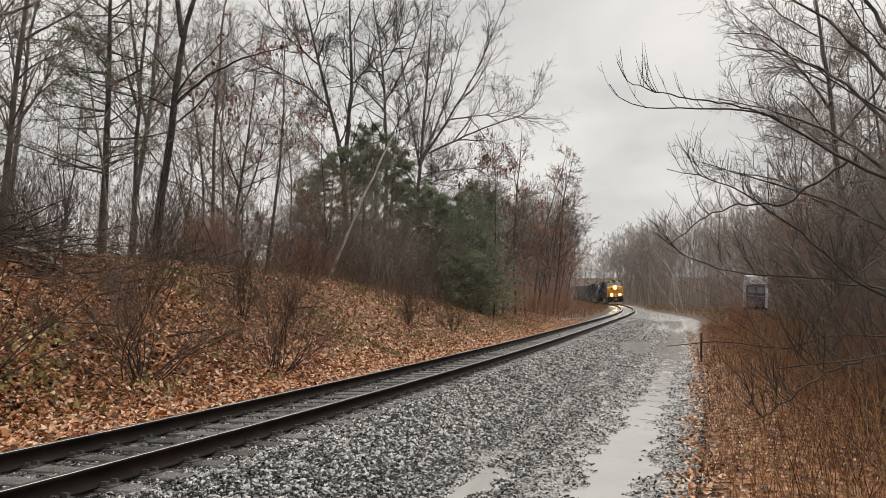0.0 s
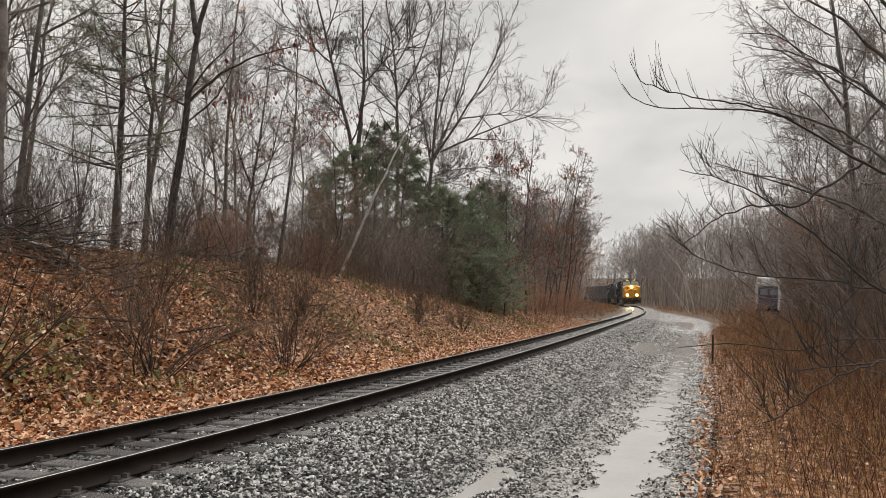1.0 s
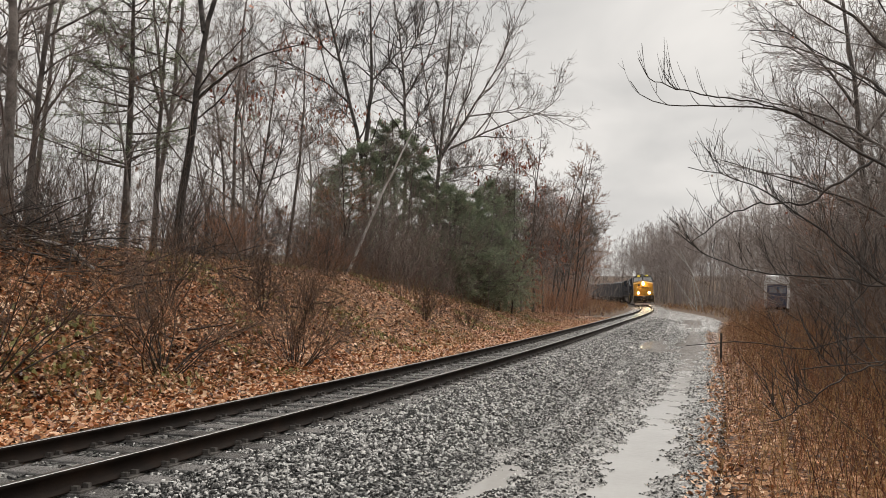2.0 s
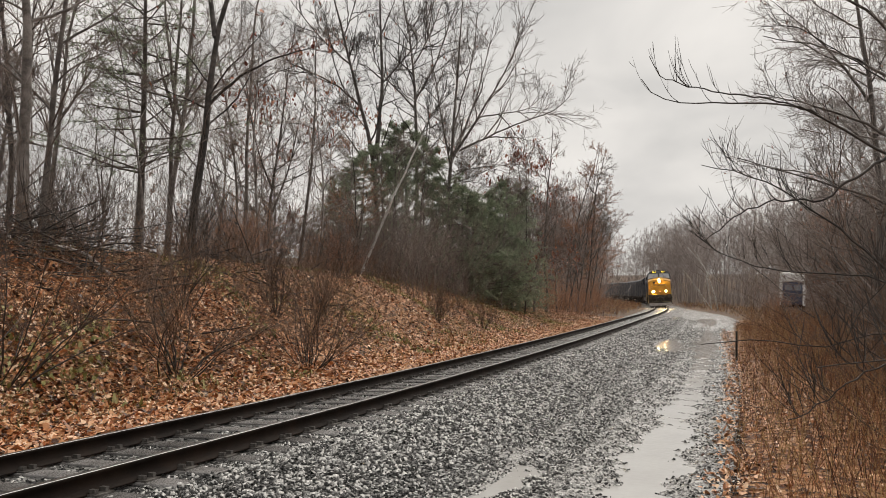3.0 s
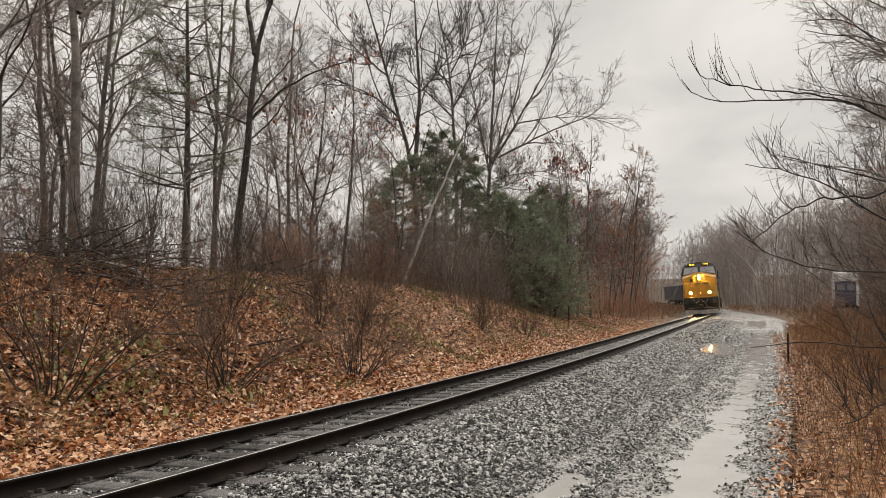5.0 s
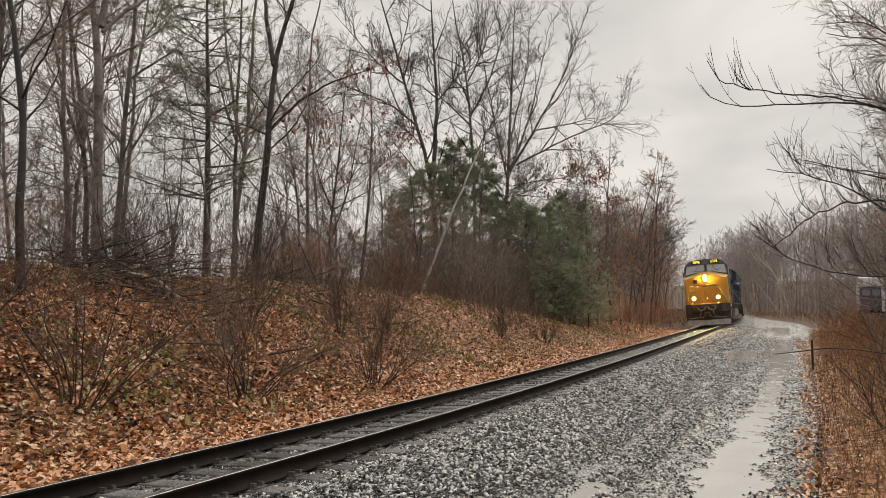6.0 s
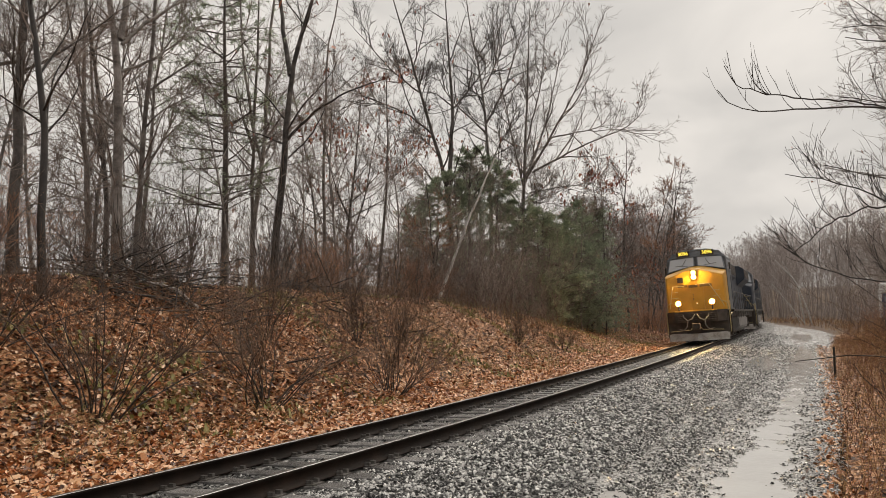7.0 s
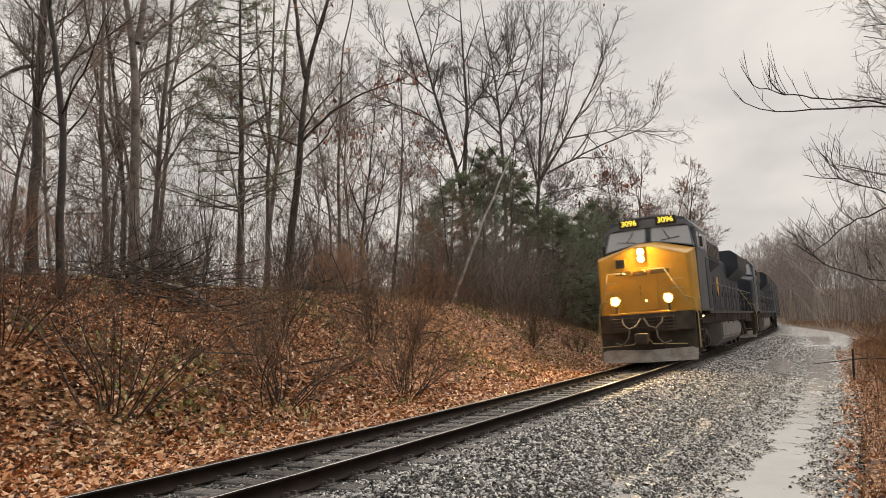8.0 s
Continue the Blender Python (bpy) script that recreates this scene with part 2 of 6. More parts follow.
# ---- the line of the track: distance along it, and offset to the camera's side ----
RAIL_Z = 0.25
GAUGE = 1.505
CANT = 0.0663
KNOTS_S = [-60, 0, 25, 50, 75, 95, 115, 135, 160, 220, 420]
KNOTS_K = [-0.0015, -0.00533, -0.00123, 0.00029, -0.00186, -0.00154, -0.00137, -0.00161, -0.00216, -0.0034, -0.0005]
LS = np.arange(-60, 420.01, 0.25)
_k = np.interp(LS, KNOTS_S, KNOTS_K)
_i0 = int(np.argmin(np.abs(LS)))
_th = np.concatenate([[0], np.cumsum((_k[1:] + _k[:-1]) / 2 * 0.25)])
_th += 0.39886 - _th[_i0]
LDX, LDY = np.sin(_th), np.cos(_th)
LX = np.concatenate([[0], np.cumsum((LDX[1:] + LDX[:-1]) / 2 * 0.25)])
LY = np.concatenate([[0], np.cumsum((LDY[1:] + LDY[:-1]) / 2 * 0.25)])
LX += -6.0018 - LX[_i0]
LY += 1.0 - LY[_i0]


def on_line(s, lat=0.0):
    """x, y of a place beside the track."""
    s = np.asarray(s, float)
    x, y, dx, dy = (np.interp(s, LS, a) for a in (LX, LY, LDX, LDY))
    return x + lat * dy, y - lat * dx


def heading(s):
    return math.degrees(math.atan2(float(np.interp(s, LS, LDX)), float(np.interp(s, LS, LDY))))


def to_line(x, y):
    """The nearest distance along the track and the offset for places x, y."""
    x, y = np.asarray(x, float).ravel(), np.asarray(y, float).ravel()
    S, D = np.zeros(len(x)), np.zeros(len(x))
    lx, ly, ldx, ldy, ls = LX[::4], LY[::4], LDX[::4], LDY[::4], LS[::4]
    for i in range(0, len(x), 4000):
        a, b = x[i:i + 4000, None] - lx, y[i:i + 4000, None] - ly
        j = np.argmin(a * a + b * b, axis=1)
        r = np.arange(len(j))
        al = a[r, j] * ldx[j] + b[r, j] * ldy[j]
        D[i:i + 4000] = a[r, j] * ldy[j] - b[r, j] * ldx[j]
        S[i:i + 4000] = ls[j] + al
    return S, D


def wave(x, y, k, seed=0.0):
    """Smooth cheap relief, about -1 to 1."""
    return (np.sin(x * k + seed) * np.cos(y * k * 1.13 + seed * 2.1) + 0.6 * np.sin((x + y) * k * 1.9 + seed * 3.3) * np.cos((x - y) * k * 1.6 + seed)
            + 0.35 * np.sin(x * k * 4.1 + 1.7 * seed) * np.cos(y * k * 3.7 - seed)) / 1.6


def smooth01(t):
    t = np.clip(t, 0, 1)
    return t * t * (3 - 2 * t)


BANK_S = [-60, 0, 10, 20, 26, 31, 37, 41, 46, 56, 70, 100, 200]
BANK_H = [2.75, 2.75, 2.7, 2.55, 2.45, 2.15, 1.75, 1.25, 0.7, 0.5, 0.5, 0.5, 0.6]


def ground_z(x, y, sl=None):
    x, y = np.asarray(x, float), np.asarray(y, float)
    S, D = to_line(x, y) if sl is None else sl
    S, D = S.reshape(x.shape), D.reshape(x.shape)
    h = np.interp(S, BANK_S, BANK_H)
    left = h * smooth01((-D - 2.3) / 6.4) + 0.035 * np.maximum(-D - 9, 0) * np.clip(1 - np.maximum(-D - 9, 0) / 160, 0, 1)
    left = left + 0.09 * wave(x, y, 1.1, 0.4) * smooth01((-D - 2.3) / 2)
    shoulder = 0.045 + np.clip(D, -1.35, 1.35) * CANT
    bed = np.where(D > 1.35, shoulder * (1 - smooth01((D - 1.35) / 2.2)) - 0.02 * smooth01((D - 2.6) / 1.0), shoulder)
    edge = np.interp(S, [0, 20, 40, 62, 75, 95, 110], [5.5, 5.5, 5.95, 6.9, 6.6, 4.5, 2.6])
    right = np.where(D > edge, 0.12 * smooth01((D - edge) / 0.8) + 0.012 * np.maximum(D - 7, 0) + 0.05 * wave(x, y, 1.3, 2.0), 0)
    right = np.where(D > 60, right + 0.05 * (D - 60) * np.clip(1 - (D - 60) / 900, 0.2, 1), right)
    far = np.hypot(x, y)
    hill = 8.0 * smooth01((far - 118) / 110) * smooth01((np.abs(D - 2) - 8) / 30)
    right = right + np.where(D > 0, hill, 0)
    left = left + hill
    z = np.where(D < -2.3, -0.05 + left, bed + right)
    return np.where((D > -2.3) & (D < -1.35), -0.045, z)


def gz(x, y):
    return float(ground_z(np.array([x]), np.array([y]))[0])


# ---- ground: one sheet to the horizon ----
def axis(lo, hi, fine_lo, fine_hi, step):
    a = list(np.arange(fine_lo, fine_hi + 1e-6, step))
    d, v = step, fine_hi
    while v < hi:
        d *= 1.13
        v += d
        a.append(min(v, hi))
    d, v = step, fine_lo
    while v > lo:
        d *= 1.13
        v -= d
        a.insert(0, max(v, lo))
    return np.array(a)


gx, gy = axis(-2000, 2000, -26, 28, 0.36), axis(-2000, 2500, -4, 76, 0.36)
GX, GY = np.meshgrid(gx, gy)
SD = to_line(GX, GY)
GZ = ground_z(GX, GY, SD)
LAT, ALONG = SD[1].reshape(GX.shape), SD[0].reshape(GX.shape)
ROAD_IN, ROAD_OUT = 3.0, 5.6
under = (LAT > ROAD_IN + 0.65) & (LAT < ROAD_OUT - 0.3) & (ALONG > -8) & (ALONG < 66)
under |= (LAT > 2.95) & (LAT < 4.0) & (ALONG > 27.2) & (ALONG < 34.0)
GZ = np.where(under, GZ - 0.14, GZ)
nx_, ny_ = len(gx), len(gy)
ii = (np.arange(ny_ - 1)[:, None] * nx_ + np.arange(nx_ - 1)[None]).ravel()
gf = np.stack([ii, ii + 1, ii + nx_ + 1, ii + nx_], 1)
mid = LAT.ravel()[gf].mean(1)
ms = ALONG.ravel()[gf].mean(1)
edge_i = np.interp(ms, [0, 20, 40, 62, 75, 95, 110], [5.5, 5.5, 5.95, 6.9, 6.6, 4.5, 2.6])
kind_i = np.where((mid > -1.9) & (mid < 2.6), 1, np.where((mid >= 2.6) & (mid < edge_i), np.where((ms < 64) & (mid < 4.2), 1, 2), 0))
away = np.hypot(GX.ravel()[gf].mean(1), GY.ravel()[gf].mean(1))
kind_i = np.where((kind_i == 0) & ((away > 62) | (mid < -14) | (mid > 13)), 3, kind_i)
ground = new("ground", mesh_from("ground", np.stack([GX, GY, GZ], -1).reshape(-1, 3), gf, smooth=True, mats=[M_GROUND, M_BED, M_ROAD, M_FLOOR], mat_index=kind_i))
tagged(ground, "leaf-covered wooded bank and stony trackside ground", "ground", kind="structure")


# ---- gravel lane beside the track, with ruts and standing water ----
def road_z(S, D):
    x, y = on_line(S, D)
    z = 0.024 * wave(x, y, 2.3, 1.0) + 0.022 * wave(x, y, 6.1, 3.0) + 0.016 * wave(x, y, 15.0, 5.0)
    z = z - 0.09 * np.exp(-((S - 28.5 + wave(x, y, 2.0, 6.0)) / 2.4) ** 2 - ((D - 3.7 + 0.2 * wave(x, y, 3.1, 1.0)) / 0.34) ** 2) - 0.10 * np.exp(-((S - 32.5 + 1.5 * wave(x, y, 1.6, 2.0)) / 4.0) ** 2 - ((D - 3.45 + 0.2 * wave(x, y, 2.7, 3.0)) / 0.30) ** 2) - 0.075 * np.exp(-((D - 4.76 - 0.05 * np.sin(S * 0.35) - 0.09 * wave(x, y, 2.9, 8.0)) / (0.44 + 0.016 * np.clip(S - 12, 0, 60))) ** 2) * (0.9 + 0.25 * np.sin(S * 0.23 + 0.4))
    z = z - 0.07 * np.exp(-((S - 8.3) / 0.7) ** 2 - ((D - 3.4) / 0.22) ** 2) - 0.05 * np.exp(-((S - 14.6) / 1.3) ** 2 - ((D - 3.95) / 0.12) ** 2)
    z = z - 0.04 * np.exp(-((D - 3.62) / 0.2) ** 2) * (0.3 + 0.7 * np.sin(S * 0.63 + 2.4))
    z = z - 0.10 * smooth01((ROAD_IN + 0.55 + 0.3 * wave(x, y, 1.7, 4.0) - D) / 0.5) + 0.04 * smooth01((D - ROAD_OUT + 0.5) / 0.5)
    return z + 0.034


def lane():
    s = np.concatenate([np.arange(-8, 30, 0.07), np.arange(30, 66.1, 0.16)])
    d = np.arange(ROAD_IN, ROAD_OUT + 0.01, 0.07)
    Sg, Dg = np.meshgrid(s, d)
    x, y = on_line(Sg, Dg)
    z = road_z(Sg, Dg)
    n = len(s)
    i = (np.arange(len(d) - 1)[:, None] * n + np.arange(n - 1)[None]).ravel()
    f = np.stack([i, i + n, i + n + 1, i + 1], 1)[:, ::-1]
    road = new("road", mesh_from("road", np.stack([x, y, z], -1).reshape(-1, 3), f, M_ROAD, smooth=True))
    tagged(road, "wet grey gravel lane with ruts beside the track", "road", kind="structure")
    s = np.arange(-8, 66, 1.0)
    xa, ya = on_line(s, 2.85)
    xb, yb = on_line(s, 5.3)
    v = np.concatenate([np.stack([xa, ya, 0 * s - 0.010], 1), np.stack([xb, yb, 0 * s - 0.010], 1)])
    i = np.arange(len(s) - 1)
    f = np.stack([i, i + len(s), i + len(s) + 1, i + 1], 1)
    water = new("puddle_water", mesh_from("puddle_water", v, f, M_WATER))
    tagged(water, "shallow rainwater standing in the ruts of the gravel lane", "puddle", kind="structure")


lane()


# ---- track ----
def tilt(s, lat, up):
    """A place on the canted track: offset and height over the rail tops' middle."""
    x, y = on_line(s, lat)
    return x, y, RAIL_Z + up + lat * CANT + 0 * x


def rails():
    track = empty("railway_track", "single railway track with dark rusty rails on weathered wood ties", "railway track", kind="structure")
    prof = [(-0.037, 0), (-0.036, -0.03), (-0.010, -0.045), (-0.009, -0.135), (-0.07, -0.165), (-0.076, -0.18), (0.076, -0.18), (0.07, -0.165), (0.009, -0.135), (0.010, -0.045), (0.036, -0.03), (0.037, 0), (0.028, 0.003), (-0.028, 0.003)]
    s = np.concatenate([np.arange(-25, 60, 0.5), np.arange(60, 260, 1.0)])
    n, k = len(s), len(prof)
    for side in (-1, 1):
        ring = []
        for px, pz in prof:
            x, y, z = tilt(s, side * GAUGE / 2 + px, pz)
            ring.append(np.stack([x, y, z], 1))
        v = np.stack(ring, 1).reshape(-1, 3)
        i = (np.arange(n - 1) * k)[:, None]
        j = np.arange(k)[None]
        f = np.stack([i + j, i + (j + 1) % k, i + k + (j + 1) % k, i + k + j], -1)
        mi = np.broadcast_to(np.where((j == 11) | (j == 12), 1, 0), f.shape[:2])
        me = mesh_from("rail", v, f.reshape(-1, 4), mats=[M_RAIL, M_RAILTOP], mat_index=mi.ravel())
        part_me("rail", me, track, "dark rusty steel rail with a polished head")
    bm = bmesh.new()
    box(bm, -1.3, 1.3, -0.115, 0.115, -0.17, 0, 0.015)
    tie_bm = bm
    me = bpy.data.meshes.new("tie")
    tie_bm.to_mesh(me)
    tie_bm.free()
    me.materials.append(M_TIE)
    bm = bmesh.new()
    for sx in (-1, 1):
        box(bm, sx * GAUGE / 2 - 0.18, sx * GAUGE / 2 + 0.18, -0.095, 0.095, 0.0, 0.014)
        for e in (-1, 1):
            for yo in (-0.055, 0.055):
                box(bm, sx * GAUGE / 2 + e * 0.10 - 0.035, sx * GAUGE / 2 + e * 0.10 + 0.035, yo - 0.018, yo + 0.018, 0.012, 0.05)
    pme = bpy.data.meshes.new("tie_plate")
    bm.to_mesh(pme)
    bm.free()
    pme.materials.append(M_CLIP)
    rng = random.Random(4)
    far_v, far_f = [], []
    for i in range(420):
        sc = -14 + i * 0.52 + rng.uniform(-0.02, 0.02)
        x, y, z = tilt(sc, 0, -0.182)
        m = pose(float(x), float(y), float(z), 0, -math.degrees(math.atan(CANT)), -heading(sc) + rng.uniform(-0.6, 0.6))
        if i < 300:
            for nm, mesh in (("tie", me), ("tie_plate", pme)):
                ob = new(nm, mesh)
                ob.parent = track
                ob.matrix_basis = m
        else:
            b = np.array([v.co for v in me.vertices])
            far_v.append((np.array(m.to_3x3()) @ b.T).T + np.array(m.translation))
    fpoly = [tuple(p.vertices) for p in me.polygons]
    nv = len(me.vertices)
    fm = bpy.data.meshes.new("far_ties")
    fm.from_pydata([tuple(c) for c in np.concatenate(far_v)], [], [tuple(a + q * nv for a in p) for q in range(len(far_v)) for p in fpoly])
    fm.materials.append(M_TIE)
    tagged(part_me("far_ties", fm, track), kind="stuff")


rails()


# ---- loose stones, leaves ----
def scatter_stones(name, label, S, D, Z, size, mat, seed):
    rng = np.random.default_rng(seed)
    n = len(S)
    x, y = on_line(S, D)
    base = np.array([(-1, -1, -1), (1, -1, -1), (1, 1, -1), (-1, 1, -1), (-1, -1, 1), (1, -1, 1), (1, 1, 1), (-1, 1, 1)], float)
    v = base[None] * rng.uniform(0.45, 1.15, (n, 8, 3)) * np.array([1.45, 0.85, 0.42])
    az, tx, ty = rng.uniform(0, np.pi, n), rng.normal(0, 0.32, n), rng.normal(0, 0.32, n)
    q = np.stack([np.cos(az), tx, ty, np.sin(az)], 1)
    q /= np.linalg.norm(q, axis=1, keepdims=True)
    w, a, b, c = q.T
    Rm = np.stack([1 - 2 * (b * b + c * c), 2 * (a * b - c * w), 2 * (a * c + b * w), 2 * (a * b + c * w), 1 - 2 * (a * a + c * c), 2 * (b * c - a * w),
                   2 * (a * c - b * w), 2 * (b * c + a * w), 1 - 2 * (a * a + b * b)], 1).reshape(n, 3, 3)
    v = np.einsum("nij,nkj->nki", Rm, v * (size * 0.5)[:, None, None])
    v += np.stack([x, y, Z + size * 0.12], 1)[:, None]
    f = np.array([(4, 5, 6, 7), (0, 1, 5, 4), (1, 2, 6, 5), (2, 3, 7, 6), (3, 0, 4, 7)])
    f = (np.arange(n) * 8)[:, None, None] + f
    ob = new(name, mesh_from(name, v.reshape(-1, 3), f.reshape(-1, 4), mat))
    return tagged(ob, label, "stones", kind="stuff")


def ballast():
    rng = np.random.default_rng(11)
    S = np.concatenate([1.5 + 12.5 * rng.random(32000), 14 + 16 * rng.random(20000), 30 + 34 * rng.random(7000), 3 + 40 * rng.random(11000) ** 1.3, 1.5 + 62 * rng.random(11000) ** 1.3])
    n = len(S)
    D = 0.95 + 3.0 * rng.random(n) ** 0.95
    D[-22000:-11000] = 3.0 + 1.5 * rng.random(11000) ** 1.2
    D[-11000:] = rng.uniform(-1.45, 1.3, 11000)
    x, y = on_line(S, D)
    Z = np.where(D > ROAD_IN + 0.45, road_z(S, D), ground_z(x, y, (S, D)))
    keep = (np.abs(np.abs(D) - GAUGE / 2) > 0.11)
    inner = np.abs(D) < 1.25
    phase = ((S + 14) / 0.52) % 1.0
    on_tie = inner & (np.minimum(phase, 1 - phase) < 0.24)
    keep &= ~(on_tie & (rng.random(n) < 0.93))
    keep &= ((S - 30.6) / 3.0) ** 2 + ((D - 3.25) / 0.38) ** 2 > rng.uniform(0.7, 1.3, n)
    lower = np.where(inner, 0.004, 0.0)
    size = rng.uniform(0.020, 0.050, n) * np.where(inner, 0.8, 1.0) * np.where(S > 20, 1.1, 1.0) * np.where(S > 32, 1.3, 1.0) * np.where(D > 2.9, 0.7, 1.0)
    k = keep
    scatter_stones("ballast_stones", "wet dark grey crushed-stone ballast beside the rails", S[k], D[k], (Z + lower)[k], size[k], M_BALLAST, 12)
    n = 22000
    S = 2 + 44 * rng.random(n) ** 1.4
    D = np.where(rng.random(n) < 0.6, 3.0 + 1.6 * rng.random(n), 4.9 + 0.75 * rng.random(n))
    z = road_z(S, D)
    k = ((z > -0.008) | (rng.random(n) < 0.22)) & (((S - 30.6) / 3.0) ** 2 + ((D - 3.25) / 0.38) ** 2 > 1)
    scatter_stones("lane_gravel", "small wet stones strewn over the gravel lane", S[k], D[k], z[k], rng.uniform(0.012, 0.034, n)[k], M_BALLAST, 13)


ballast()


def scatter_leaves(name, label, x, y, z, size, mat, seed, tilt_amount=0.5, plain=False):
    """Curled leaf blades: a lobed outline of six corners folded along the rib."""
    rng = np.random.default_rng(seed)
    n = len(x)
    u = np.array([(-1.0, 0, 0), (-0.3, -0.55, 0.12), (0.55, -0.42, 0.2), (1.0, 0, 0.05), (0.45, 0.5, 0.2), (-0.35, 0.5, 0.1)])
    if plain:
        u = np.array([(-1.0, 0, 0), (0.1, -0.6, 0.25), (1.0, 0, 0), (0.0, 0.55, 0.2)])
    k = len(u)
    v = u[None] * (1 + rng.uniform(-0.3, 0.3, (n, k, 3)))
    v[:, :, 2] *= rng.uniform(-0.4, 2.2, (n, 1))
    az = rng.uniform(0, 2 * np.pi, n)
    tx, ty = rng.normal(0, tilt_amount, n), rng.normal(0, tilt_amount, n)
    v *= (size * 0.5)[:, None, None]
    c, s = np.cos(az)[:, None], np.sin(az)[:, None]
    X, Y, Zl = v[..., 0] * c - v[..., 1] * s, v[..., 0] * s + v[..., 1] * c, v[..., 2]
    Zl = Zl + X * tx[:, None] + Y * ty[:, None]
    P = np.stack([X + x[:, None], Y + y[:, None], Zl + z[:, None] + 0.012], -1)
    f = (np.arange(n) * k)[:, None, None] + np.array([(0, 1, 2, 3)] if plain else [(0, 1, 2, 3), (0, 3, 4, 5)])
    ob = new(name, mesh_from(name, P.reshape(-1, 3), f.reshape(-1, 4), mat))
    return tagged(ob, label, "leaves", kind="stuff")


def litter():
    rng = np.random.default_rng(21)
    for n, lo, hi, plain, name, label in ((90000, -3, 16, False, "bank_leaves", "fallen copper-brown oak leaves covering the bank"), (60000, 16, 62, True, "bank_leaves", "fallen russet oak leaves covering the far part of the bank")):
        S = lo + (hi - lo) * rng.random(n)
        D = -1.7 - 10.5 * rng.random(n) ** 1.35
        x, y = on_line(S, D)
        k = (wave(x, y, 1.7, 5.0) + rng.normal(0, 0.5, n) > -1.0) & (np.degrees(np.arctan2(x, y)) > -44)
        S, D, x, y = S[k], D[k], x[k], y[k]
        z = ground_z(x, y, (S, D))
        size = rng.uniform(0.04, 0.115, len(x)) * (1.2 if plain else 1.0)
        scatter_leaves(name, label, x, y, z, size, M_LEAF, 60 + lo, 0.5, plain)
    n = 16000
    S = 0 + 52 * rng.random(n)
    D = -1.45 - 1.9 * rng.random(n) ** 1.2
    x, y = on_line(S, D)
    scatter_leaves("trackside_leaves", "fresh tan leaves heaped along the foot of the bank", x, y, ground_z(x, y, (S, D)) + 0.01, rng.uniform(0.07, 0.15, n), M_FRESHLEAF, 24, 0.5, True)
    n = 30000
    S = -2 + 50 * rng.random(n)
    D = -2.6 - 7 * rng.random(n)
    x, y = on_line(S, D)
    k = wave(x, y, 0.8, 7.0) + 0.25 * wave(x, y, 4.0, 2.0) > 0.36
    scatter_leaves("bank_moss", "yellow-green moss and grass tufts on the bank", x[k], y[k], ground_z(x, y, (S, D))[k] + 0.02, rng.uniform(0.05, 0.12, n)[k], M_GRASS, 25, 1.1, True)
    n = 12000
    S = 2 + 42 * rng.random(n) ** 1.3
    D = 5.42 + 0.14 * np.sin(S * 1.9) * np.cos(S * 0.83) + 0.10 * np.sin(S * 5.3) + rng.normal(0, 0.07, n) + 3.8 * rng.random(n) ** 1.35
    x, y = on_line(S, D)
    scatter_leaves("verge_leaves", "wet brown leaves along the verge of the lane", x, y, np.where(D < ROAD_OUT, road_z(S, D), ground_z(x, y, (S, D))), rng.uniform(0.03, 0.075, n), M_LEAF, 23)

    n = 2600
    S = 2 + 40 * rng.random(n) ** 1.4
    D = 5.56 + 0.13 * np.sin(S * 2.3) * np.cos(S * 0.9) + rng.normal(0, 0.11, n)
    x, y = on_line(S, D)
    scatter_leaves("lane_edge_leaves", "wet tan leaves drifted along the edge of the lane", x, y, np.where(D < ROAD_OUT, road_z(S, D), ground_z(x, y, (S, D))), rng.uniform(0.035, 0.085, n), M_FRESHLEAF, 27)


litter()


# ---- bare trees ----
def unit(v):
    return v / (np.linalg.norm(v, axis=-1, keepdims=True) + 1e-9)


def shoots(rng, start, way, length, r0, r1, n, wiggle, lift):
    """Paths of n points that start in the given ways and wander."""
    m = len(start)
    P = np.zeros((m, n, 3))
    P[:, 0] = start
    d = unit(way)
    up = np.array([0, 0, 1.0])
    for j in range(1, n):
        d = unit(d + rng.normal(0, wiggle, (m, 3)) + up * lift)
        P[:, j] = P[:, j - 1] + d * (length / (n - 1))[:, None]
    t = np.linspace(0, 1, n)[None]
    return P, r0[:, None] * (1 - t) + r1[:, None] * t


def offshoots(rng, P, R, per, lo, hi, angle, spread):
    """Places and ways for side shoots on the given paths."""
    m, n, _ = P.shape
    k = m * per
    i = np.repeat(np.arange(m), per)
    t = rng.uniform(lo, hi, k) * (n - 1)
    j = np.clip(t.astype(int), 0, n - 2)
    f = (t - j)[:, None]
    a, b = P[i, j], P[i, j + 1]
    tang = unit(b - a)
    side = unit(np.cross(tang, rng.normal(size=(k, 3))))
    g = np.radians(rng.normal(angle, spread, k))[:, None]
    way = tang * np.cos(g) + side * np.sin(g)
    rad = R[i, j] * (1 - f[:, 0]) + R[i, j + 1] * f[:, 0]
    return a * (1 - f) + b * f, way, rad, t / (n - 1), i


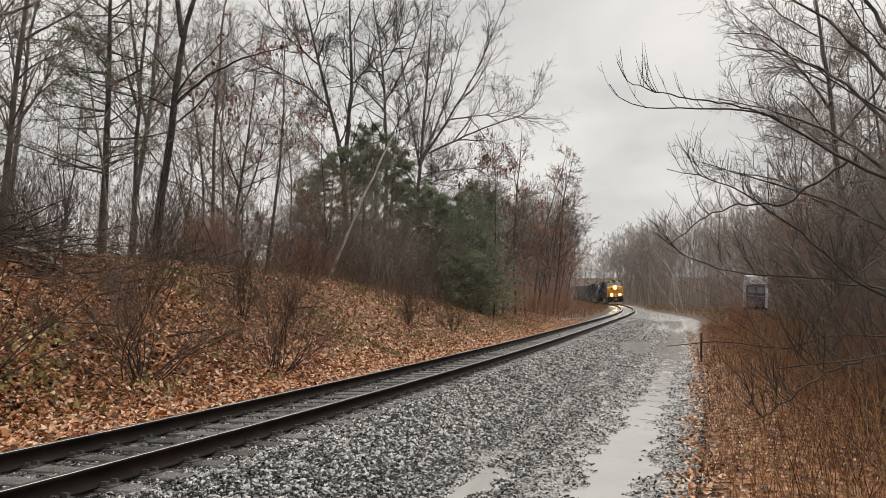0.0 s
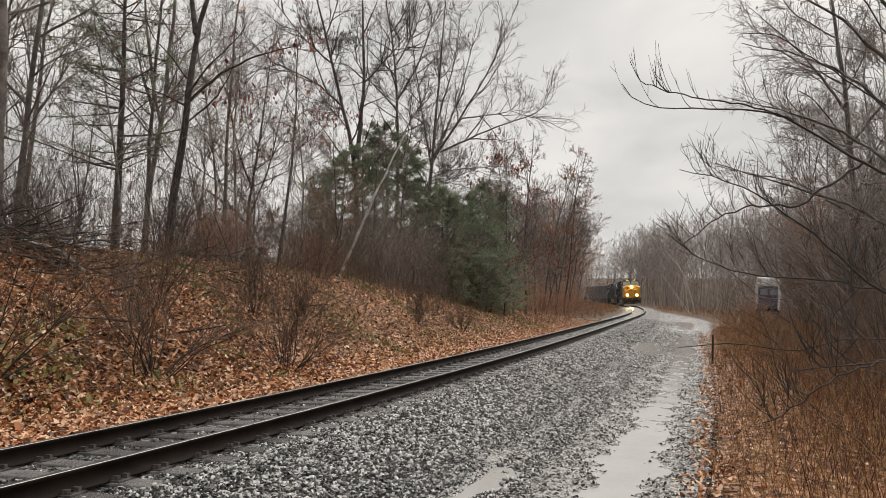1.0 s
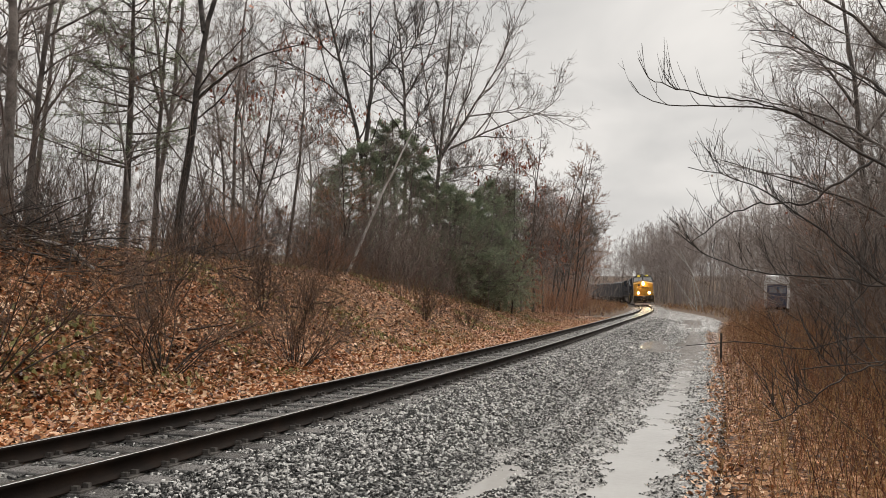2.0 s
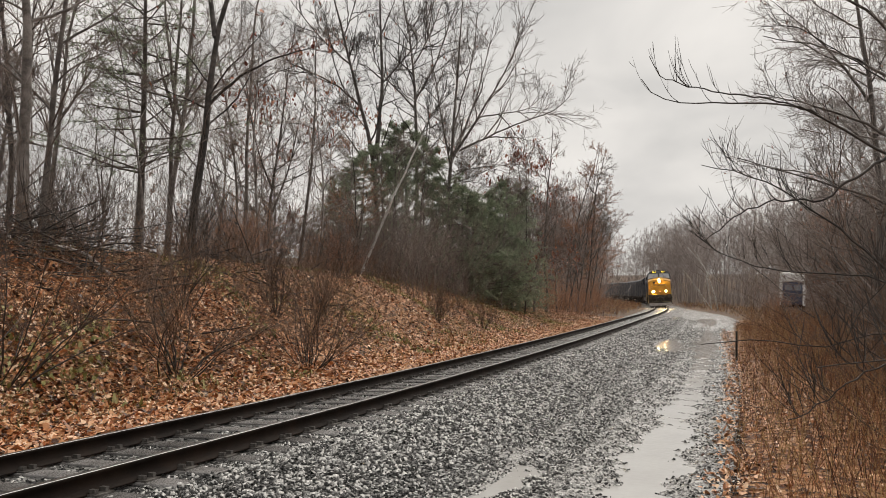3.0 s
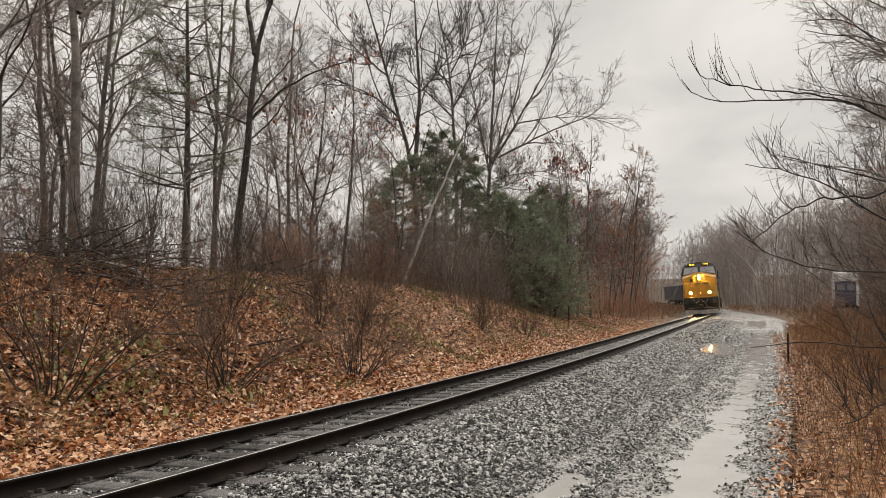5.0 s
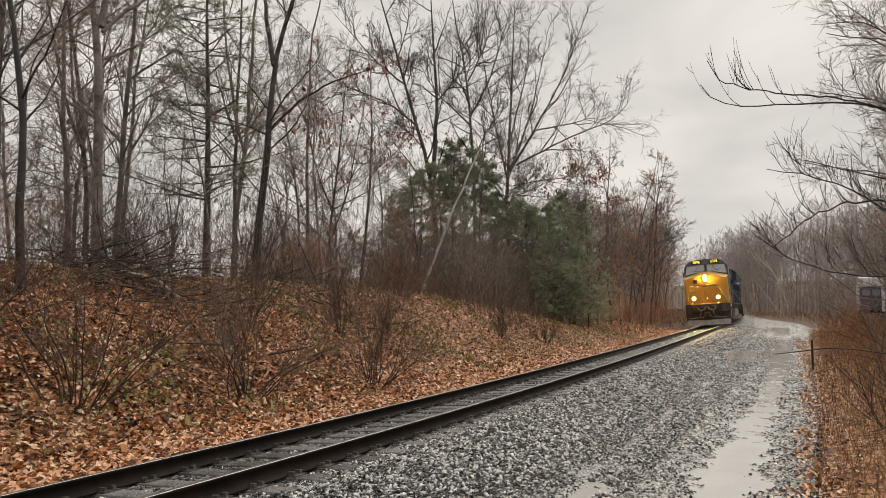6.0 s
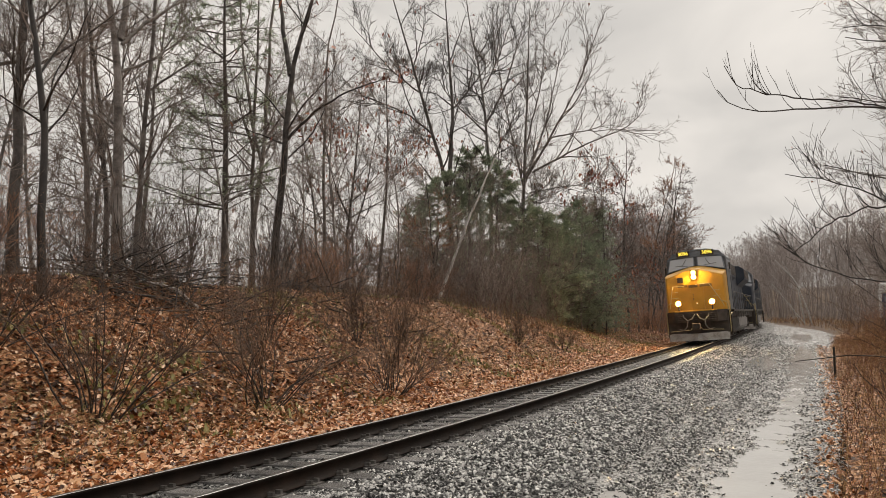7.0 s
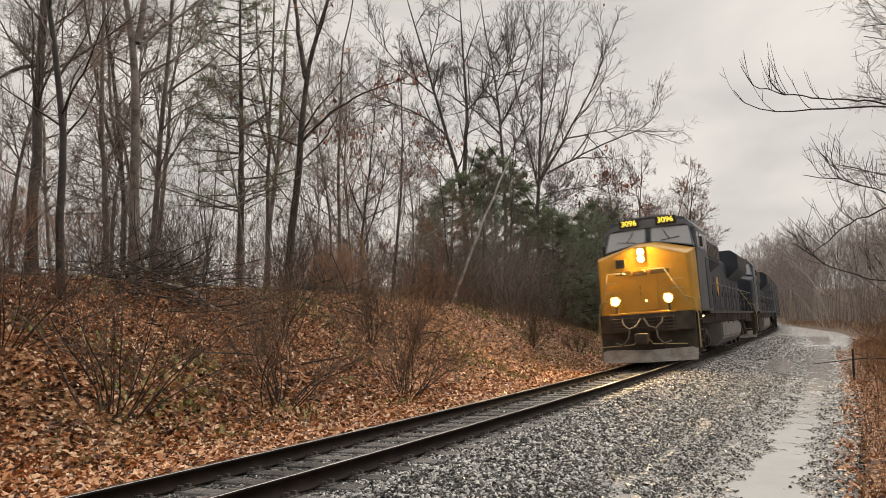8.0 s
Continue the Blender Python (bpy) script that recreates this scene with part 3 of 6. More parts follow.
def bare_tree(seed, height, trunk_r, limbs=14, boughs=6, twigs=6, sprigs=5, first=0.35, lean=0.03, fork=False, spread=42, name="bare_tree", label="", bark=None, twig_mat=None, leaves=0, limb_len=0.36, rise=0.045, thick=1.0, wander=0.13, arch=False):
    rng = np.random.default_rng(seed)
    tree = empty(name, label or "tall leafless tree with grey wet bark", "tree", "bare trees of the wood")
    way = np.array([[rng.normal(0, lean), rng.normal(0, lean), 1.0]])
    P0, R0 = shoots(rng, np.array([[0, 0, -0.3]]), way, np.array([height]), np.array([trunk_r * 0.78]), np.array([trunk_r * 0.10]), 10, 0.055, 0.05)
    R0[:, 0] *= 1.35
    stems, srad = P0, R0
    if fork:
        a, w, r, t, i = offshoots(rng, P0, R0, 2, 0.22, 0.42, 24, 6)
        P0b, R0b = shoots(rng, a, w, height * rng.uniform(0.55, 0.7, len(a)), r * 0.8, r * 0.1, 10, 0.06, 0.10)
        stems, srad = np.concatenate([P0, P0b]), np.concatenate([R0, R0b])
    a, w, r, t, i = offshoots(rng, stems, srad, limbs, first, 0.97, spread + 10, 12)
    ln = height * limb_len * (1.08 - t) * rng.uniform(0.6, 1.15, len(a)) + 0.3
    P1, R1 = shoots(rng, a, w, ln, np.minimum(r * 0.6, 0.008 + ln * 0.0068), np.full(len(a), 0.006), 8 if sprigs else 7, wander, rise)
    a, w, r, t, i = offshoots(rng, P1, R1, boughs, 0.15, 0.92, 40, 12)
    l2 = ln[i] * (0.62 if arch else 0.5) * (1.15 - t) * rng.uniform(0.5, 1.2, len(a)) + 0.15
    P2, R2 = shoots(rng, a, w, l2, np.minimum(r * 0.7, 0.006 + l2 * 0.009) * thick, np.full(len(a), 0.004 * thick), 5 if sprigs else (7 if arch else 4), wander, 0.09 if arch else 0.06)
    a, w, r, t, i = offshoots(rng, P2, R2, twigs, 0.12, 0.92, 38, 14)
    l3 = l2[i] * (0.34 if arch else 0.55) * rng.uniform(0.4, 1.2, len(a)) + 0.1
    P3, R3 = shoots(rng, a, w, l3, np.minimum(r * 0.8, 0.0065 * thick), np.full(len(a), 0.0032 * thick), 4 if arch else 2, 0.2 if arch else 0.14, 0.12 if arch else 0.05)
    groups = [tubes(P2, R2, 4 if sprigs else 3), tubes(P3, R3, 3)]
    if sprigs:
        a, w, r, t, i = offshoots(rng, P3, R3, sprigs, 0.2, 1.0, 36, 12)
        l4 = l3[i] * 0.6 * rng.uniform(0.4, 1.1, len(a)) + 0.06
        P4, R4 = shoots(rng, a, w, l4, np.full(len(a), 0.0044 * thick), np.full(len(a), 0.0026 * thick), 2, 0.1, 0.05)
        groups.append(tubes(P4, R4, 3))
    v, f = merged([tubes(stems, srad, 8), tubes(P1, R1, 5 if sprigs else 4)])
    part_me("trunk", mesh_from("trunk", v, f, bark or M_BARK, smooth=True), tree)
    v, f = merged(groups)
    part_me("crown", mesh_from("crown", v, f, twig_mat or M_TWIG), tree)
    if leaves:
        ends = P3[:, -1][rng.choice(len(P3), leaves)]
        c = ends[rng.choice(len(ends), max(3, leaves // 25))]
        pick = c[rng.integers(0, len(c), leaves)] + rng.normal(0, 0.35, (leaves, 3))
        ob = scatter_leaves("dry_leaves", "", pick[:, 0], pick[:, 1], pick[:, 2], rng.uniform(0.09, 0.18, leaves), M_REDLEAF, seed + 1, 1.5)
        ob.parent = tree
        for key in ("category", "kind"):
            if key in ob:
                del ob[key]
        ob["label"] = "clinging russet leaves"
    return tree


def shaped_tree(label, x, y, stems, seed, boughs=6, twigs=6, sprigs=4, thick=0.95, extra=6, leaf_spots=(), strewn=0, twig_mat=None, bark=None, reach=0.34, leaf_size=1.0, girth=1.0, fine=0.42):
    """A leafless tree whose trunk (the first stem) and main limbs follow the given bends: metres across and up, and the radius at the start."""
    rng = np.random.default_rng(seed)
    tree = empty("bare_tree", label, "tree", "bare trees of the wood")
    paths, rads = [], []
    for k, (pts, r) in enumerate(stems):
        p = np.array(([(0.0, -0.3)] if k == 0 else []) + list(pts), float)
        d = np.concatenate([[0], np.cumsum(np.linalg.norm(np.diff(p, axis=0), axis=1))])
        q = np.linspace(0, d[-1], 14)
        L = np.stack([np.interp(q, d, p[:, 0]), rng.uniform(-0.45, 0.45) * q * (0.06 if k == 0 else 1.0), np.interp(q, d, p[:, 1])], 1)
        for _ in range(2):
            L[1:-1] = (L[:-2] + 2 * L[1:-1] + L[2:]) / 4
        L[1:-1] += rng.normal(0, 0.006 * d[-1] ** 0.5, (12, 3))
        if k:
            trunk = paths[0]
            near = np.linalg.norm(trunk[:, [0, 2]] - L[0, [0, 2]], axis=1)
            L[:, 1] += trunk[int(np.argmin(near)), 1]
        paths.append(L)
        rads.append(np.maximum(r * girth * (1 - 0.86 * np.linspace(0, 1, 14)), 0.007))
    P0, R0 = np.stack(paths), np.stack(rads)
    R0[0, 0] *= 1.35
    size = np.linalg.norm(np.diff(P0, axis=1), axis=2).sum(1)
    # further limbs off the trunk, all round
    a, w, r, t, i = offshoots(rng, P0[:1], R0[:1], extra, 0.28, 0.72, 52, 10)
    ln = size[0] * 0.26 * (1.2 - t) * rng.uniform(0.6, 1.1, extra)
    Pe, Re = shoots(rng, a, w, ln, np.minimum(r * 0.5, 0.01 + ln * 0.008), np.full(extra, 0.007), 14, 0.09, 0.03)
    P1, R1, s1 = np.concatenate([P0, Pe]), np.concatenate([R0, Re]), np.concatenate([np.minimum(size, 7.0), ln])
    a, w, r, t, i = offshoots(rng, P1, R1, boughs, 0.15, 0.95, 40, 12)
    l2 = s1[i] * reach * (1.2 - 0.7 * t) * rng.uniform(0.5, 1.15, len(a)) + 0.25
    P2, R2 = shoots(rng, a, w, l2, np.minimum(r * 0.6, 0.006 + l2 * 0.007) * thick, np.full(len(a), 0.0045 * thick), 8, 0.14, 0.06)
    a, w, r, t, i = offshoots(rng, P2, R2, twigs, 0.2, 1.0, 40, 12)
    l3 = l2[i] * fine * rng.uniform(0.4, 1.2, len(a)) + 0.12
    P3, R3 = shoots(rng, a, w, l3, np.minimum(r * 0.75, 0.0065 * thick), np.full(len(a), 0.0034 * thick), 3, 0.16, 0.08)
    a, w, r, t, i = offshoots(rng, P3, R3, sprigs, 0.25, 1.0, 38, 12)
    P4, R4 = shoots(rng, a, w, l3[i] * 0.5 * rng.uniform(0.4, 1.1, len(a)) + 0.06, np.full(len(a), 0.0042 * thick), np.full(len(a), 0.0026 * thick), 2, 0.12, 0.06)
    v, f = merged([tubes(P0, R0, 9), tubes(Pe, Re, 6)])
    part_me("trunk", mesh_from("trunk", v, f, bark or M_BARK, smooth=True), tree)
    v, f = merged([tubes(P2, R2, 3), tubes(P3, R3, 3), tubes(P4, R4, 3)])
    part_me("crown", mesh_from("crown", v, f, twig_mat or M_TWIG), tree)
    spots = [P3[rng.integers(0, len(P3), strewn), -1]] if strewn else []
    for across, up, rad, count in leaf_spots:
        spots.append(np.array([across, 0, up]) + rng.normal(0, 1, (count, 3)) * np.array([rad, rad * 0.6, rad * 0.3]))
    if spots:
        c = np.concatenate(spots)
        ob = scatter_leaves("dry_leaves", "", c[:, 0], c[:, 1], c[:, 2], rng.uniform(0.08, 0.17, len(c)) * leaf_size, M_REDLEAF, seed + 1, 1.0)
        ob.parent = tree
        for key in ("category", "kind"):
            if key in ob:
                del ob[key]
        ob["label"] = "clinging russet leaves"
    tree.matrix_basis = pose(x, y, gz(x, y), 0, 0, -math.degrees(math.atan2(x, y)))
    return tree


def crest_trees():
    """The trunks that stand out on the crest, then the three broad oaks, then the trees that close the lane's far side."""
    shaped_tree("crooked dark leafless trunk standing on the bank", -9.23, 12.32, [
        ([(-0.0, 0.01), (-0.03, 0.95), (-0.15, 2.01), (-0.01, 2.88), (-0.09, 3.63), (-0.28, 4.37), (-0.39, 5.56), (-0.52, 7.2), (-0.54, 10.5)], 0.085)], 401, bark=M_DARKBARK, extra=10)
    shaped_tree("straight grey leafless tree on the crest", -11.24, 14.06, [
        ([(0.0, 0.29), (0.0, 2.31), (-0.04, 4.17), (-0.02, 6.09), (-0.08, 12.5)], 0.13), ([(-0.05, 4.58), (-0.46, 4.51), (-0.76, 4.25), (-1.36, 4.1)], 0.05)], 402, extra=9)
    shaped_tree("grey leafless tree that forks high above the crest", -10.14, 16.06, [
        ([(0.0, 0.53), (-0.08, 2.77), (-0.08, 4.44), (-0.08, 5.84), (-0.46, 6.92), (-1.2, 11.0)], 0.15), ([(-0.08, 5.84), (0.06, 7.0), (0.04, 12.2)], 0.085),
        ([(-0.04, 5.73), (0.38, 6.34), (1.29, 7.21), (2.38, 8.45)], 0.05), ([(-0.03, 5.07), (0.67, 5.52), (1.25, 6.1), (2.13, 7.04)], 0.038),
        ([(-0.14, 5.27), (-0.61, 5.49), (-1.34, 5.6)], 0.03), ([(-0.1, 3.6), (-0.81, 4.22), (-1.42, 4.36)], 0.03)], 403)
    shaped_tree("slim grey leafless tree with long ascending limbs", -10.31, 17.14, [
        ([(0.0, 0.66), (0.01, 2.61), (0.17, 4.54), (0.22, 6.04), (0.3, 7.57), (0.35, 12.5)], 0.085), ([(0.15, 4.98), (0.69, 5.49), (1.53, 6.36), (2.24, 7.56)], 0.035),
        ([(0.06, 3.35), (-0.49, 4.04), (-1.31, 4.98), (-1.71, 5.65)], 0.03)], 404)
    shaped_tree("slim leaning leafless tree with twin stems", -9.4, 22.08, [
        ([(0.0, 1.25), (0.31, 3.99), (0.45, 6.78), (0.63, 9.65), (0.83, 14.0)], 0.095), ([(0.31, 4.17), (-0.07, 5.82), (-0.37, 7.85), (-0.49, 11.5)], 0.055)], 405)
    shaped_tree("grey leafless oak with forked trunk and an arching limb", -7.99, 20.5, [
        ([(0.0, 1.11), (0.19, 3.12), (0.33, 4.82), (0.4, 6.55), (0.72, 7.98), (1.13, 8.9), (2.07, 12.5)], 0.13), ([(0.4, 6.38), (0.22, 7.76), (0.09, 8.81), (-0.09, 13.0)], 0.08),
        ([(0.3, 4.4), (1.08, 5.29), (2.09, 5.87), (3.48, 6.39)], 0.05), ([(0.26, 3.8), (0.92, 4.51), (1.41, 5.4), (1.74, 6.81)], 0.032)], 406, strewn=40)
    shaped_tree("thin straight leafless tree with a few russet leaves", -8.14, 25.74, [
        ([(0.0, 1.18), (-0.02, 4.71), (0.02, 7.89), (0.19, 9.84), (0.87, 13.5)], 0.08), ([(-0.01, 5.76), (-0.66, 7.23), (-0.99, 8.92)], 0.03)], 407, leaf_spots=((0.2, 6.1, 0.75, 130),))
    shaped_tree("grey leafless tree among the saplings of the crest", -12.31, 18.23, [
        ([(0.0, 0.34), (-0.1, 2.25), (-0.2, 3.72), (-0.33, 5.19), (-0.3, 11.0)], 0.10), ([(-0.17, 3.27), (0.23, 4.22), (0.46, 5.02)], 0.03)], 408)
    shaped_tree("slim grey leafless tree behind the forked oak", -9.9, 23.4, [
        ([(0.0, 1.28), (-0.03, 3.92), (0.01, 6.24), (0.08, 8.41), (0.11, 13.0)], 0.085), ([(-0.03, 4.81), (-0.49, 6.18), (-0.86, 7.56)], 0.035)], 409)
    shaped_tree("broad leafless oak with two diverging grey stems", -5.38, 40.65, [
        ([(0.0, 1.32), (-0.05, 4.46), (-0.29, 7.31), (-1.46, 11.11), (-2.38, 14.63), (-3.58, 18.81)], 0.25), ([(-0.29, 7.31), (0.05, 11.16), (-0.23, 15.03), (-0.4, 19.28)], 0.20),
        ([(-1.19, 10.16), (-2.47, 11.24), (-4.69, 11.97), (-6.88, 12.54)], 0.09), ([(-1.87, 12.55), (-3.47, 13.62), (-5.72, 15.96)], 0.08), ([(0.08, 11.64), (1.14, 12.97), (3.18, 15.81)], 0.08),
        ([(-2.21, 13.99), (-1.62, 15.96), (-1.5, 18.25)], 0.06)], 411, boughs=10, twigs=8, sprigs=4, thick=1.8, twig_mat=M_BARK, reach=0.56, girth=0.68, fine=0.40, leaf_spots=((-2.1, 9.6, 1.1, 260),), strewn=60)
    shaped_tree("tall leafless oak with fine ascending limbs", -3.53, 43.86, [
        ([(0.0, 1.91), (-0.11, 9.73), (-0.34, 13.87), (-1.19, 18.39), (-1.47, 20.86)], 0.22), ([(-0.28, 11.96), (0.86, 13.89), (2.35, 18.46)], 0.1), ([(-0.38, 14.21), (0.49, 15.97), (1.82, 19.86)], 0.08),
        ([(-0.2, 11.45), (-2.38, 13.49), (-3.62, 15.9)], 0.09)], 412, boughs=10, twigs=8, sprigs=4, thick=1.8, twig_mat=M_BARK, reach=0.56, girth=0.68, fine=0.40)
    shaped_tree("broad leafless oak fanning out into a rounded crown", -1.51, 41.97, [
        ([(0.0, 1.8), (-0.06, 6.97), (0.21, 11.56), (0.41, 14.88), (0.53, 18.0)], 0.22), ([(0.0, 7.62), (1.41, 11.9), (2.35, 16.21), (2.56, 17.4)], 0.12), ([(0.25, 8.28), (2.87, 12.56), (4.14, 15.8)], 0.12),
        ([(0.47, 8.44), (3.53, 9.94), (6.1, 10.77), (6.81, 11.92)], 0.1), ([(1.59, 10.42), (4.49, 11.25), (6.03, 12.9)], 0.07), ([(0.0, 7.62), (-0.69, 10.9), (-1.39, 14.54), (-1.59, 17.0)], 0.09),
        ([(0.07, 9.59), (1.17, 13.88), (1.45, 17.6)], 0.08), ([(0.32, 7.3), (2.26, 7.74), (4.99, 8.15)], 0.06)], 413, boughs=10, twigs=8, sprigs=4, thick=1.8, twig_mat=M_BARK, reach=0.56, girth=0.68, fine=0.40, strewn=90)
    shaped_tree("wet leafless tree reaching its fine limbs towards the lane", 7.1, 10.89, [
        ([(0.0, 1.26), (-0.12, 3.77), (-0.31, 5.7), (-0.52, 8.6)], 0.10), ([(-0.08, 3.43), (-1.16, 4.43), (-2.15, 4.95), (-3.0, 5.25)], 0.035), ([(-0.15, 4.12), (-1.15, 5.38), (-2.06, 5.98), (-2.9, 6.3)], 0.035),
        ([(-0.25, 4.9), (-1.23, 6.12), (-2.06, 6.75), (-2.7, 7.2)], 0.035), ([(-0.06, 2.59), (-1.32, 3.41), (-2.24, 3.73), (-3.2, 4.1)], 0.032), ([(-0.31, 5.61), (-0.99, 6.9), (-1.55, 8.2)], 0.035)], 421, boughs=12, twigs=7, sprigs=3, thick=0.8, twig_mat=M_BARK, strewn=60, reach=0.30, leaf_size=0.4)
    shaped_tree("wet leafless tree with a dense lacy crown by the lane", 7.97, 15.01, [
        ([(0.0, 1.47), (0.11, 3.88), (-0.08, 6.24), (-0.39, 8.09), (-0.6, 10.4)], 0.09), ([(0.07, 4.7), (-0.82, 5.72), (-1.9, 6.45)], 0.035), ([(-0.03, 5.65), (-0.93, 7.07), (-1.9, 8.1)], 0.035),
        ([(0.09, 3.54), (-0.93, 4.28), (-2.3, 4.6)], 0.03), ([(0.02, 5.05), (0.82, 6.14), (1.22, 7.36)], 0.035)], 422, boughs=11, twigs=7, sprigs=3, thick=0.9, twig_mat=M_BARK, strewn=60, extra=9, leaf_size=0.4)


crest_trees()


def place(tree, x, y, turn=0.0, scale=1.0, sink=0.0, lean=0.0):
    z = gz(x, y) - sink
    return pose(x, y, z, lean, 0, turn) @ Matrix.Diagonal((scale, scale, scale, 1))


def put_first(ob, m):
    ob.matrix_basis = m
    return ob


def copy_scaled(ob, m):
    c = copy_thing(ob, m)
    c.matrix_basis = m
    return c




def wood():
    near = [
        bare_tree(101, 15.0, 0.13, limbs=18, boughs=6, twigs=5, sprigs=2, first=0.25, limb_len=0.40, thick=1.2),
        bare_tree(102, 17.0, 0.16, limbs=13, boughs=6, twigs=5, sprigs=2, first=0.36, fork=True, label="tall leafless tree with a forked grey trunk", thick=1.2),
        bare_tree(103, 12.0, 0.085, limbs=18, boughs=5, twigs=5, sprigs=2, first=0.22, lean=0.07, limb_len=0.42, label="thin leaning leafless tree on the bank", thick=1.2),
        bare_tree(106, 10.5, 0.075, limbs=26, boughs=6, twigs=5, sprigs=2, first=0.06, lean=0.05, limb_len=0.46, spread=52, label="low-branched leafless tree with a dense mass of twigs", thick=1.2),
        bare_tree(104, 16.0, 0.15, limbs=17, boughs=6, twigs=5, sprigs=2, first=0.32, lean=0.06, limb_len=0.42, leaves=260, label="leafless oak with a few clinging russet leaves", thick=1.2),
        bare_tree(107, 9.0, 0.065, limbs=22, boughs=6, twigs=5, sprigs=3, first=0.12, lean=0.06, limb_len=0.38, spread=50, rise=0.03, wander=0.15, label="wet leafless tree with dense drooping twigs by the lane", thick=0.9),
    ]
    far = [
        bare_tree(111, 15.0, 0.14, limbs=20, boughs=6, twigs=6, sprigs=0, first=0.22, limb_len=0.40, thick=2.0),
        bare_tree(112, 16.0, 0.15, limbs=9, boughs=6, twigs=6, sprigs=0, first=0.25, fork=True, limb_len=0.42, label="tall leafless tree with a forked grey trunk", thick=2.0),
        bare_tree(113, 10.0, 0.07, limbs=20, boughs=5, twigs=6, sprigs=0, first=0.15, lean=0.08, limb_len=0.42, twig_mat=M_REDTWIG, label="slender leafless sapling with reddish twigs", thick=2.0),
        bare_tree(115, 17.0, 0.15, limbs=13, boughs=8, twigs=7, sprigs=0, first=0.2, fork=True, limb_len=0.54, rise=0.05, spread=44, wander=0.16, arch=True, label="broad leafless oak with spreading forked limbs", thick=1.35, twig_mat=M_BARK),
        bare_tree(114, 13.0, 0.10, limbs=22, boughs=6, twigs=5, sprigs=0, first=0.18, limb_len=0.45, leaves=300, label="leafless oak with a few clinging russet leaves", thick=2.0),
    ]
    rng = random.Random(5)
    spots, plan = [], []

    def clear(x, y, gap):
        return all((x - a) ** 2 + (y - b) ** 2 > gap * gap for a, b in spots)

    # trunks along the crest of the bank
    spots += [(-9.23, 12.32), (-11.24, 14.06), (-10.14, 16.06), (-10.31, 17.14), (-9.4, 22.08), (-7.99, 20.5), (-8.14, 25.74), (-12.31, 18.23), (-5.38, 40.65), (-3.53, 43.86), (-1.51, 41.97)]
    for kinds, k, x, y, sc, lean in (
            (near, 2, -12.9, 15.6, 0.8, 3), (near, 2, -8.6, 18.6, 0.62, -2), (near, 2, -6.9, 23.6, 0.8, -4), (near, 2, -9.0, 26.8, 0.85, 1), (near, 2, -6.2, 28.2, 0.7, 2), (near, 4, -7.4, 31.0, 0.7, 0),
            (near, 1, -15.6, 24.0, 0.9, 0), (far, 3, -13.0, 46.0, 1.0, 0), (far, 4, 1.6, 47.0, 0.9, 2), (far, 4, 3.8, 52.5, 1.0, 0),
            (near, 3, -6.2, 36.0, 0.7, 0), (near, 3, -4.2, 37.5, 0.8, 2), (near, 3, -2.4, 38.6, 0.75, -3), (near, 3, -0.6, 40.2, 0.8, 0), (near, 3, 1.6, 42.0, 0.75, 2), (near, 3, -7.6, 38.5, 0.8, 0), (near, 3, 3.2, 46.6, 0.85, 0)):
        plan.append((kinds, k, x, y, sc, lean))
        spots.append((x, y))
    # the edge of the wood where the curve begins
    for az, d, k, sc in ((4.7, 52, 0, 0.95), (5.6, 54, 0, 1.0), (6.4, 57, 4, 1.05), (7.2, 60, 2, 1.4), (7.9, 63, 0, 0.95), (8.5, 64, 0, 0.85), (8.7, 67, 2, 1.3), (9.1, 72, 2, 1.25), (6.9, 66, 0, 1.0), (8.1, 75, 0, 0.85), (9.3, 80, 2, 1.1), (7.6, 70, 4, 0.95), (9.5, 88, 2, 1.1), (8.9, 84, 0, 0.8)):
        x, y = d * math.sin(radians(az)), d * math.cos(radians(az))
        plan.append((far, k, x, y, sc, rng.uniform(-4, 4)))
        spots.append((x, y))
    # the wood behind the crest
    n = 0
    for _ in range(6000):
        s, lat = rng.uniform(-16, 60), -rng.uniform(9.5, 46)
        x, y = (float(c) for c in on_line(s, lat))
        az, d = math.degrees(math.atan2(x, y)), math.hypot(x, y)
        if y < 4 or az < -44 or d < 19 or not clear(x, y, 2.2 if d < 40 else 3.0):
            continue
        spots.append((x, y))
        if d < 25:
            plan.append((near, rng.choice([0, 2, 2, 3]), x, y, rng.uniform(0.7, 1.0), rng.uniform(-5, 5)))
        else:
            plan.append((far, rng.choice([0, 1, 2, 2, 4]), x, y, rng.uniform(0.75, 1.15), rng.uniform(-5, 5)))
        n += 1
        if n >= 19:
            break
    # further along, beside the curve
    n = 0
    for _ in range(3000):
        s, lat = rng.uniform(54, 125), -rng.uniform(5.0, 24)
        x, y = (float(c) for c in on_line(s, lat))
        if clear(x, y, 3.2) and math.degrees(math.atan2(x, y)) < 9.6:
            spots.append((x, y))
            plan.append((far, rng.choice([0, 2, 2, 4]), x, y, rng.uniform(0.75, 1.05) * (1.1 - 0.003 * (s - 54)), rng.uniform(-5, 5)))
            n += 1
        if n >= 18:
            break
